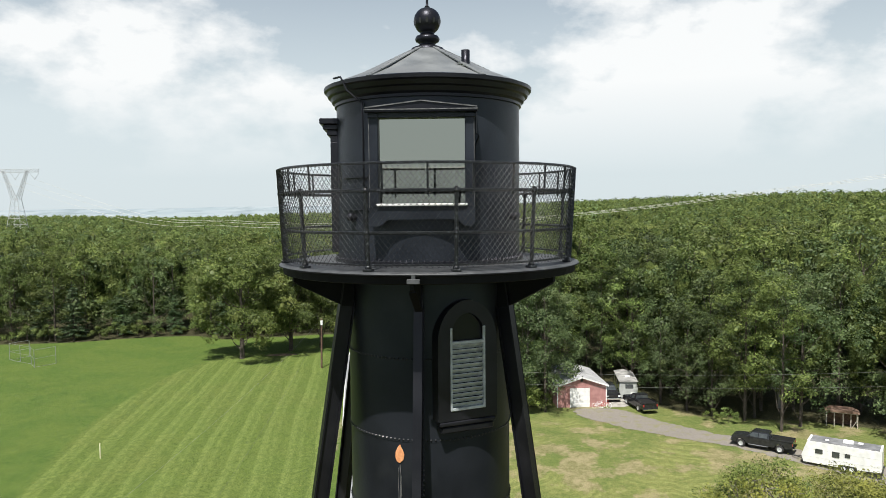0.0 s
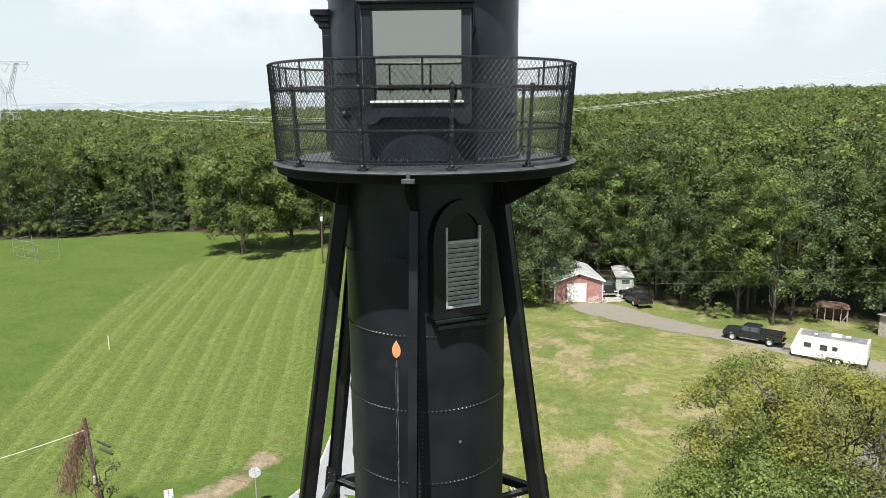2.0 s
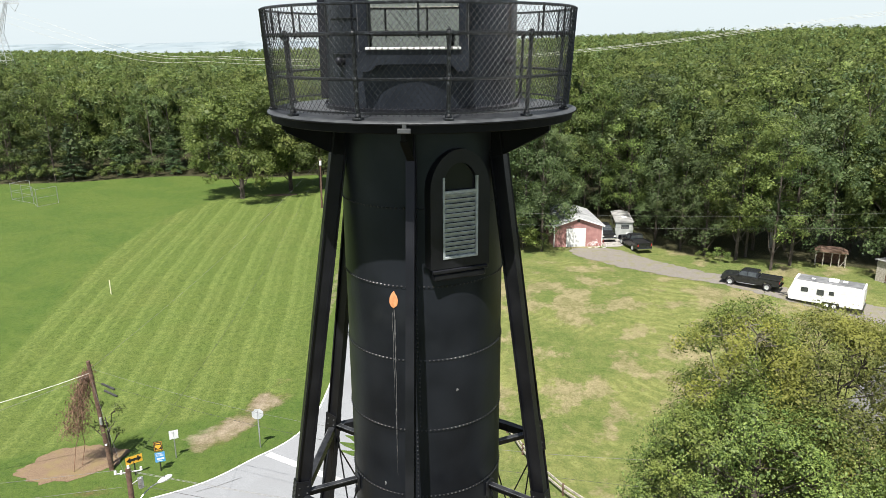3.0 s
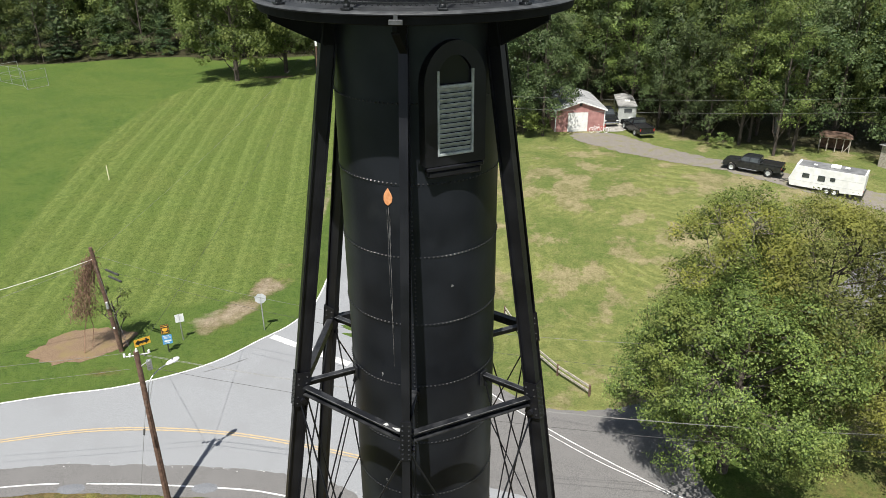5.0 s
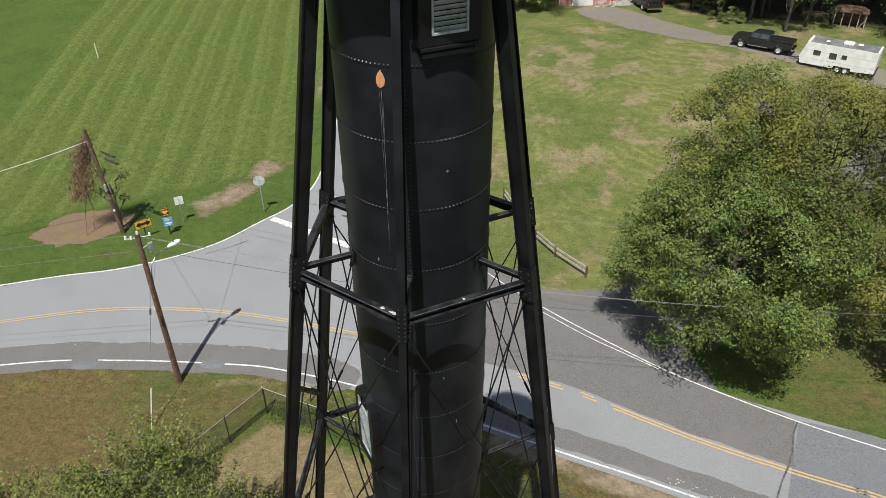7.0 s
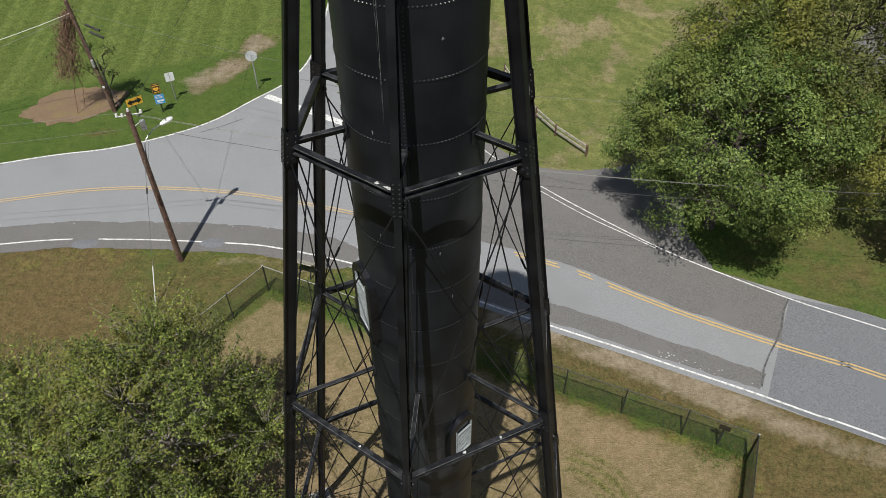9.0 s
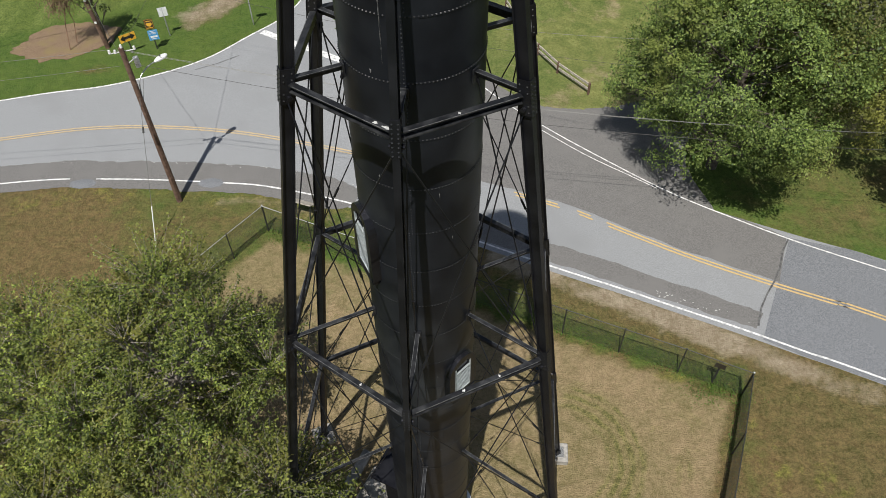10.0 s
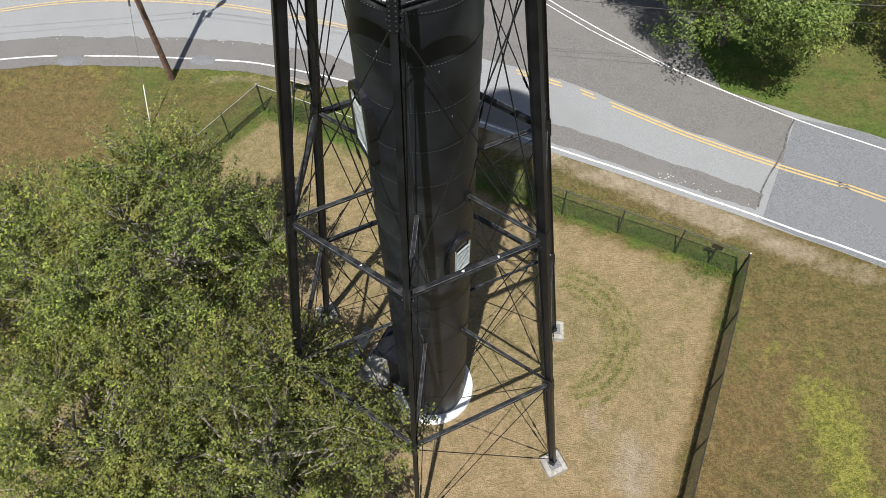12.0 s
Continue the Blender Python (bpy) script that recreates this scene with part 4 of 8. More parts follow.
# ring beams, radial struts
CHANNEL = [(0.075, -0.06), (0.075, 0.06), (0.055, 0.06), (0.055, -0.035), (-0.055, -0.035), (-0.055, 0.06), (-0.075, 0.06), (-0.075, -0.06)]
STRUT = [(0.056, -0.05), (0.056, 0.05), (0.040, 0.05), (0.040, 0.008), (-0.056, 0.008), (-0.056, -0.008), (0.040, -0.008), (0.040, -0.05)]
for z in RINGS:
    for k in range(6):
        a, b = leg_at(k, z), leg_at((k + 1) % 6, z)
        t = (b - a).normalized()
        bm = bmesh.new()
        prism(bm, a + t * 0.1, b - t * 0.1, CHANNEL, (0, 0, 1))
        n = t.cross(Vector((0, 0, 1)))
        beam = part("ring_beam", bm, BEAM, tower)
        # pale strip painted as the sunlit edge of the beam
        bm = bmesh.new()
        prism(bm, a + t * 0.18 + n * 0.055 + Vector((0, 0, 0.0765)), b - t * 0.18 + n * 0.055 + Vector((0, 0, 0.0765)), [(0.002, -0.006), (0.002, 0.006), (-0.002, 0.006), (-0.002, -0.006)], (0, 0, 1))
        part("lit_edge", bm, STREAK_HIGHLIGHT, beam)
        d = out_dir(k)
        bm = bmesh.new()
        zs = z + 0.07
        prism(bm, leg_at(k, zs) - d * 0.1, d * 1.27 + Vector((0, 0, zs)), STRUT, (0, 0, 1))
        box(bm, d * 1.302 + Vector((0, 0, zs - 0.03)), (0.03, 0.17, 0.26), Matrix.Rotation(math.atan2(d.y, d.x), 3, 'Z'))
        strut = part("radial_strut", bm, BEAM, tower)
        # painted light along both top edges of the strut
        bm = bmesh.new()
        u = (leg_at(k, zs) - d * 0.1 - Vector((0, 0, zs))).length
        for q in (-1, 1):
            e = d.cross(Vector((0, 0, 1))) * 0.046 * q + Vector((0, 0, zs + 0.0575))
            prism(bm, d * 1.33 + e, d * (u - 0.02) + e, [(0.002, -0.004), (0.002, 0.004), (-0.002, 0.004), (-0.002, -0.004)], (0, 0, 1))
        part("lit_edge", bm, STREAK_HIGHLIGHT, strut)

# bird lime and flaked paint on beams and plates
rnd = random.Random(8)


def splash(c, u, v, nrm, su, sv, mat, parent, label=""):
    bm = bmesh.new()
    ph = rnd.uniform(0, 6)
    rim = [c + nrm * 0.004 + u * su * math.cos(a) * (0.75 + 0.3 * math.sin(3 * a + ph)) + v * sv * math.sin(a) * (0.8 + 0.25 * math.cos(5 * a + ph)) for a in (2 * math.pi * i / 14 for i in range(14))]
    top = bm.verts.new(c + nrm * 0.010)
    vs = [bm.verts.new(p) for p in rim]
    for i in range(14):
        bm.faces.new((vs[i], vs[(i + 1) % 14], top))
    part("bird_lime" if mat is DROPPING else "paint_flake", bm, mat, parent, label)


for z, k, u, s in ((RINGS[0], 5, 0.82, 0.05), (RINGS[0], 5, 0.92, 0.10), (RINGS[0], 0, 0.47, 0.03), (RINGS[1], 0, 0.40, 0.05), (RINGS[1], 5, 0.62, 0.03), (RINGS[1], 0, 0.66, 0.03)):
    a, b = leg_at(k, z), leg_at((k + 1) % 6, z)
    t = (b - a).normalized()
    splash(a.lerp(b, u) + Vector((0, 0, 0.075)), t, t.cross(Vector((0, 0, 1))), Vector((0, 0, 1)), s, 0.04, DROPPING, tower)
for ang, z, s, h in ((-70, 18.5, 0.012, 0.06), (-58, 17.2, 0.010, 0.07), (-104, 15.0, 0.015, 0.04), (-84, 13.3, 0.012, 0.03), (-75, 12.1, 0.012, 0.05), (-66, 22.9, 0.03, 0.03), (-120, 21.2, 0.02, 0.05), (-121, 18.9, 0.015, 0.04)):
    nrm = Vector((math.cos(radians(ang)), math.sin(radians(ang)), 0))
    splash(nrm * 1.282 + Vector((0, 0, z)), Vector((-nrm.y, nrm.x, 0)), Vector((0, 0, 1)), nrm, s, h, FLAKE, tower)

# tie rods with turnbuckles
LEVELS = (RINGS[0], RINGS[1], RINGS[2], 0.55)


def tie_rod(a, b):
    a, b = Vector(a), Vector(b)
    bm = bmesh.new()
    tube(bm, a, b, 0.0155, seg=6)
    m, t = a.lerp(b, 0.80), (b - a).normalized()
    tube(bm, m - t * 0.16, m + t * 0.16, 0.032, seg=6)
    tube(bm, a - t * 0.02, a + t * 0.08, 0.035, seg=6)
    part("tie_rod", bm, BLACK, tower)


for hi, lo in zip(LEVELS, LEVELS[1:]):
    for k in range(6):
        j = (k + 1) % 6
        d, e = out_dir(k), out_dir(j)
        n = (d + e).normalized()
        tie_rod(leg_at(k, hi - 0.2) + n * 0.03, leg_at(j, lo + 0.15) + n * 0.03)
        tie_rod(leg_at(j, hi - 0.2) - n * 0.03, leg_at(k, lo + 0.15) - n * 0.03)
        side = d.cross(Vector((0, 0, 1))) * 0.03
        tie_rod(leg_at(k, hi - 0.2) - d * 0.12 + side, d * 1.32 + Vector((0, 0, lo + 0.2)) + side)
        tie_rod(d * 1.32 + Vector((0, 0, hi - 0.05)) - side, leg_at(k, lo + 0.2) - d * 0.12 - side)

# cylinder courses, lapped and riveted
COURSES = [24.62 - 1.1865 * k for k in range(-1, 21)] + [0.12]
tops = [27.0] + COURSES[:-1]
for k, (hi, lo) in enumerate(zip(tops, COURSES)):
    bm = bmesh.new()
    r = 1.272 + (0.006 if k % 2 else 0.0)
    lathe(bm, [(r, hi + 0.035), (r, lo - 0.035)], 72)
    course = part("plate_course", bm, BLACK_WALL, tower, smooth=True)
    bm = bmesh.new()
    lathe(bm, [(r - 0.02, lo - 0.035), (r, lo - 0.035)], 72)
    part("plate_lap", bm, BLACK_WALL, course)
bm = bmesh.new()
for z in COURSES[:-1]:
    rivet_heads(bm, [(Vector((1.278 * math.cos(a), 1.278 * math.sin(a), z)), Vector((math.cos(a), math.sin(a), 0))) for a in (2 * math.pi * i / 118 for i in range(118))], 0.0195, 0.020)
for k, (hi, lo) in enumerate(zip(tops[2:], COURSES[2:])):
    a = radians(-92.6 - 0.62 * k + (0.9 if k % 2 else -0.9))
    for z in np.arange(lo + 0.08, hi - 0.03, 0.075):
        for s in (0, math.pi * 2 / 3, math.pi * 4 / 3):
            nrm = Vector((math.cos(a + s), math.sin(a + s), 0))
            rivet_heads(bm, [(nrm * 1.278 + Vector((0, 0, z)), nrm)], 0.017, 0.017)
rv = part("rivets", bm, RIVET, tower)
rv["kind"] = "stuff"

# bare orange primer where the paint has come off, and run-off streaks below it


def on_wall(angle, z, r=1.281):
    a = radians(angle)
    return Vector((r * math.cos(a), r * math.sin(a), z))


bm = bmesh.new()
rim = [(0, -0.135), (0.06, -0.08), (0.075, 0.0), (0.055, 0.06), (0.02, 0.12), (0.012, 0.15), (-0.03, 0.10), (-0.065, 0.03), (-0.07, -0.05), (-0.045, -0.11)]
for off, shrink in ((0, 1.0), (0.004, 0.93)):
    vs = [bm.verts.new(on_wall(-109.6 + math.degrees(x * shrink / 1.29), 24.40 + z * shrink, 1.282 + off)) for x, z in rim]
    if off:
        bm.faces.new(vs)
        for i in range(len(vs)):
            bm.faces.new((old[i], old[(i + 1) % len(vs)], vs[(i + 1) % len(vs)], vs[i]))
    old = vs
part("paint_chip", bm, CHIP, tower, "bare orange primer chip")
rnd = random.Random(4)
for da, top, length, w in ((-0.9, 24.2, 1.5, 0.006), (0.3, 24.25, 2.6, 0.008), (1.0, 24.1, 0.7, 0.005), (-0.2, 22.6, 1.2, 0.006)):
    bm = bmesh.new()
    row = []
    for i in range(13):
        z = top - length * i / 12
        a = -109.6 + da + 0.25 * rnd.uniform(-1, 1)
        ww = w * rnd.uniform(0.4, 1.2) * (1 - i / 16)
        row.append([bm.verts.new(on_wall(a + math.degrees(s * ww / 1.29), z, 1.2855)) for s in (-1, 1)])
    for a, b in zip(row, row[1:]):
        bm.faces.new((a[0], a[1], b[1], b[0]))
    part("stain_streak", bm, STREAK_HIGHLIGHT, tower)


def arched_window(angle, z0, r=1.285, w=0.56, h=1.0, arch=0.4, proud=0.1):
    """Cast frame round an arched opening: louvre slats below, dark glass above."""
    m = Matrix.Rotation(radians(angle + 90), 4, 'Z') @ Matrix.Translation((0, -r, z0))
    holder = new("louvre_window"); holder.parent = tower; holder.matrix_basis = m
    y = -proud

    def outline(half, low, top, k=14):
        pts = [(-half, low), (half, low), (half, h)]
        pts += [(half * math.cos(a), h + top * math.sin(a)) for a in (math.pi * i / k for i in range(1, k))]
        return pts + [(-half, h)]
    bm = bmesh.new()
    inner, outer = outline(w / 2, 0.0, arch), outline(w / 2 + 0.19, -0.14, arch + 0.19)
    fi = [bm.verts.new((x, y, z)) for x, z in inner]; fo = [bm.verts.new((x, y, z)) for x, z in outer]
    bi = [bm.verts.new((x, 0.16, z)) for x, z in inner]; bo = [bm.verts.new((x * 1.02, 0.30, z)) for x, z in outer]
    n = len(inner)
    for i in range(n):
        j = (i + 1) % n
        bm.faces.new((fi[i], fi[j], fo[j], fo[i])); bm.faces.new((fo[i], fo[j], bo[j], bo[i])); bm.faces.new((fi[j], fi[i], bi[i], bi[j]))
    bmesh.ops.recalc_face_normals(bm, faces=bm.faces)
    part("surround", bm, BLACK, holder)
    bm = bmesh.new()
    box(bm, (0, y + 0.06, -0.18), (w + 0.34, 0.16, 0.06), bevel=0.012)
    box(bm, (0, y + 0.08, -0.27), (w + 0.28, 0.16, 0.10), bevel=0.02)
    part("window_sill", bm, BLACK, holder)
    bm = bmesh.new()
    ip = outline(w / 2 - 0.012, 0.01, arch - 0.012)
    bm.faces.new([bm.verts.new((x, y + 0.06, z)) for x, z in ip])
    part("pane", bm, DARK_GLASS, holder)
    bm = bmesh.new()
    t = 0.035
    for x in (-w / 2 + t / 2, w / 2 - t / 2):
        box(bm, (x, y + 0.012, (h + 0.2) / 2), (t, 0.05, h + 0.2), bevel=0.006)
    box(bm, (0, y + 0.012, h - 0.02), (w, 0.052, 0.045), bevel=0.006)
    box(bm, (0, y + 0.012, 0.02), (w, 0.052, 0.04), bevel=0.006)
    part("sash_frame", bm, LOUVRE, holder)
    count = 13
    for i in range(count):
        bm = bmesh.new()
        box(bm, (0, y + 0.022, 0.075 + (h - 0.12) * i / (count - 0.5)), (w - 0.075, 0.012, 0.080), Matrix.Rotation(radians(38), 3, 'X'))
        part("slat", bm, LOUVRE, holder)
    return holder


arched_window(-65.6, 25.07)
arched_window(-153, 15.80, w=0.53, h=1.25, arch=0.36)
arched_window(-45, 11.1, w=0.56, h=0.95, arch=0.36)

# gallery
DECK = 27.17


def around(angle, r, z):
    a = radians(angle)
    return Vector((TX + r * math.cos(a), TY + r * math.sin(a), z))


C0 = (TX, TY)
bm = bmesh.new()
lathe(bm, [(1.30, DECK - 0.03), (1.42, DECK), (2.30, DECK - 0.02), (2.345, DECK - 0.035), (2.35, DECK - 0.045)], 72, centre=C0)
part("gallery_deck", bm, DECK_PAINT, tower, "grey-black riveted gallery deck", smooth=False)
bm = bmesh.new()
lathe(bm, [(2.35, DECK - 0.045), (2.35, DECK - 0.06), (2.30, DECK - 0.075), (2.285, DECK - 0.17), (2.24, DECK - 0.185), (1.3, DECK - 0.185)], 72, centre=C0)
part("gallery_rim", bm, MATT_BLACK, tower)
# a bracket plate over each leg carries the gallery
for k in range(6):
    bm = bmesh.new()
    d = out_dir(k); s = d.cross(Vector((0, 0, 1))) * 0.028
    pts = [(2.20, -0.186), (2.20, -0.262), (2.15, -0.29), (1.44, -0.66), (1.25, -0.70), (1.25, -0.186)]
    va = [bm.verts.new(Vector((TX, TY, DECK + z)) + d * r + s) for r, z in pts]
    vb = [bm.verts.new(Vector((TX, TY, DECK + z)) + d * r - s) for r, z in pts]
    for i in range(6):
        bm.faces.new((va[i], va[(i + 1) % 6], vb[(i + 1) % 6], vb[i]))
    bm.faces.new(va); bm.faces.new(vb[::-1])
    bmesh.ops.recalc_face_normals(bm, faces=bm.faces)
    bracket = part("bracket", bm, MATT_BLACK, tower)
    bm = bmesh.new()
    a, b = Vector((TX, TY, DECK - 0.285)) + d * 2.16, Vector((TX, TY, DECK - 0.665)) + d * 1.43
    prism(bm, a, b, [(0.012, -0.05), (0.012, 0.05), (-0.012, 0.05), (-0.012, -0.05)], d)
    part("bracket_flange", bm, MATT_BLACK, bracket)

RAIL_R = 2.225


def rail_at(angle, z, out=0.0):
    """A place on the outward-leaning railing."""
    p = around(angle, RAIL_R + 0.055 * (z - DECK) + out, z)
    return p - Vector((0.03, 0, 0))


def hoop(bm, z, thick, n=72):
    pts = [rail_at(360 * k / n, z) for k in range(n + 1)]
    rope(bm, pts, thick, 6)


for k in range(12):
    a = 10.8 + 30 * k - 90
    bm = bmesh.new()
    tube(bm, rail_at(a, DECK - 0.02), rail_at(a, 28.21), 0.029, 0.025, 8)
    post = part("railing_post", bm, RAIL_PAINT, tower)
    for z, r in ((DECK + 0.03, 0.046), (27.66, 0.043), (28.21, 0.046)):
        bm = bmesh.new()
        bmesh.ops.create_icosphere(bm, subdivisions=2, radius=r, matrix=Matrix.Translation(rail_at(a, z)))
        tube(bm, rail_at(a, z - 0.075), rail_at(a, z + 0.05), 0.037, 0.033, 8)
        part("coupling", bm, RAIL_PAINT, post)
    bm = bmesh.new()
    box(bm, rail_at(a, DECK), (0.12, 0.12, 0.03), Matrix.Rotation(radians(a), 3, 'Z'), bevel=0.006)
    part("foot_plate", bm, RAIL_PAINT, post)
for z, r in ((28.21, 0.024), (27.66, 0.021), (28.565, 0.019), (DECK + 0.07, 0.014)):
    bm = bmesh.new()
    hoop(bm, z, r)
    part("rail", bm, RAIL_PAINT, tower)
for k in range(24):
    a = 1.5 + 15 * k - 90
    bm = bmesh.new()
    tube(bm, rail_at(a, 28.15, -0.01), rail_at(a, 28.575, -0.01), 0.016, seg=6)
    part("rail_extension", bm, RAIL_PAINT, tower)
# chain-link netting hung outside the rails
bm = bmesh.new()
cols, top, low = 186, 28.565, DECK + 0.04
rise = top - low
for k in range(cols):
    for s in (-1, 1):
        pts = []
        for i in range(6):
            u = i / 5
            pts.append(rail_at(360 * k / cols + s * u * math.degrees(rise * 0.80 / 2.29), low + rise * u, 0.03 + 0.003 * s))
        rope(bm, pts, 0.0038, 4)
net = part("chain_link_netting", bm, RAIL_PAINT, tower, "black chain-link netting")
net["kind"] = "stuff"
bm = bmesh.new()
box(bm, around(-94, 2.36, DECK - 0.13), (0.17, 0.04, 0.06), Matrix.Rotation(radians(-6), 3, 'Z'), bevel=0.005)
box(bm, around(-94, 2.35, DECK - 0.09), (0.05, 0.03, 0.10), Matrix.Rotation(radians(-6), 3, 'Z'))
part("grey_fitting", bm, DECK_PAINT, tower, "small grey metal fitting on the gallery edge")
bm = bmesh.new()
rope(bm, [around(-96, 1.37, DECK - 0.2), around(-96, 1.37, 26.2), around(-95.5, 1.36, 25.4)], 0.02, 6)
part("conduit", bm, BLACK, tower)

# lantern
LR = 1.432
bm = bmesh.new()
lathe(bm, [(LR, DECK + 0.05), (LR, 29.53)], 84, centre=C0)
lantern = part("lantern_wall", bm, LANTERN, tower, smooth=True)
bm = bmesh.new()
lathe(bm, [(LR - 0.02, DECK + 0.055), (LR + 0.05, DECK + 0.05), (LR + 0.05, DECK)], 84, centre=C0)
part("base_flange", bm, BLACK, lantern)
bm = bmesh.new()
lathe(bm, [(LR - 0.01, 29.52), (LR + 0.03, 29.53), (LR + 0.03, 29.57), (LR + 0.07, 29.60), (LR + 0.09, 29.66), (LR + 0.13, 29.68), (LR + 0.15, 29.74), (LR + 0.185, 29.76), (LR + 0.19, 29.81), (LR + 0.15, 29.825)], 84, centre=C0)
part("cornice", bm, BLACK, lantern)
bm = bmesh.new()
rivet_heads(bm, [(around(a, LR + 0.03, DECK + 0.05), Vector((0, 0, 1))) for a in np.arange(0, 360, 3.4)], 0.022, 0.035)
rivet_heads(bm, [(around(a, LR, 28.42), Vector((math.cos(radians(a)), math.sin(radians(a)), 0))) for a in np.arange(-60, -20, 4.2)], 0.016, 0.014)
part("bolts", bm, BLACK, tower)["kind"] = "stuff"
# roof panels
for k in range(6):
    bm = bmesh.new()
    a0, a1 = 60 * k - 90 - 30, 60 * k - 90 + 30
    prof = [(LR + 0.17, 29.815), (1.1, 30.02), (0.7, 30.22), (0.22, 30.46)]
    rows = [[bm.verts.new(around(a0 + 60 * i / 8, r, z)) for i in range(9)] for r, z in prof]
    for p, q in zip(rows, rows[1:]):
        for i in range(8):
            bm.faces.new((p[i], p[i + 1], q[i + 1], q[i]))
    panel = part("roof_panel", bm, ROOF, tower, smooth=True)
    bm = bmesh.new()
    prism(bm, around(a0, LR + 0.16, 29.823), around(a0, 0.23, 30.462), [(0.008, -0.045), (0.008, 0.045), (-0.006, 0.045), (-0.006, -0.045)], (0, 0, 1))
    n = Vector((0, 0, 1))
    rivet_heads(bm, [(around(a0 + s * 1.2 / max(0.3, 1 - u), LR + 0.16 + (0.23 - LR - 0.16) * u, 29.832 + 0.639 * u), n) for u in np.arange(0.03, 0.95, 0.055) for s in (-1, 1)], 0.012, 0.012)
    part("roof_seam", bm, ROOF, panel)
bm = bmesh.new()
lathe(bm, [(0.02, 30.36), (0.25, 30.40), (0.265, 30.43), (0.25, 30.475), (0.19, 30.50), (0.13, 30.52), (0.125, 30.55), (0.18, 30.58), (0.195, 30.62), (0.17, 30.665), (0.115, 30.685), (0.11, 30.715)]
      + [(0.212 * math.cos(t), 30.90 + 0.212 * math.sin(t)) for t in np.linspace(-1.02, 1.45, 14)]
      + [(0.045, 31.11), (0.022, 31.14), (0.02, 31.2), (0.006, 31.55), (0.001, 31.56)], 36, centre=C0)
ball = part("ventilator_ball", bm, BLACK, tower, "black ventilator ball with spike", smooth=True)
bm = bmesh.new()
for k in range(12):
    a = 360 * k / 12
    d = Vector((math.cos(radians(a)), math.sin(radians(a)), -0.12)).normalized()
    t = axes((0, 0, 0), d)
    c = Vector((TX, TY, 30.90)) + d * 0.2135
    bm.faces.new([bm.verts.new(c + t @ Vector((0.045 * math.sin(u), 0.022 * math.cos(u), 0))) for u in (2 * math.pi * i / 10 for i in range(10))])
part("vent_holes", bm, SIGN_BLACK, ball)
bm = bmesh.new()
lathe(bm, [(0.062, 0), (0.062, 0.27), (0.048, 0.27), (0.048, 0.05)], 14, centre=(0, 0))
bmesh.ops.translate(bm, verts=bm.verts, vec=around(-56, 1.02, 30.0))
pipe = part("stack_pipe", bm, BLACK, tower, smooth=True)
bm = bmesh.new()
for dx, dy, w in ((-0.10, -0.10, 0.05), (-0.02, -0.16, 0.07), (0.05, -0.14, 0.05)):
    p = around(-56, 1.02, 0) + Vector((dx, dy, 0))
    r = math.hypot(p.x - TX, p.y - TY)
    z = 30.02 + (1.1 - r) * 0.5 + 0.004
    bm.faces.new([bm.verts.new((p.x + w * math.cos(u) * (0.8 + 0.4 * math.sin(3 * u)), p.y + 0.6 * w * math.sin(u), z - 0.5 * 0.6 * w * math.sin(u) * p.y / r * -1 + 0.008)) for u in (2 * math.pi * i / 12 for i in range(12))][::1])
part("white_sealant", bm, WHITE_PAINT, pipe)


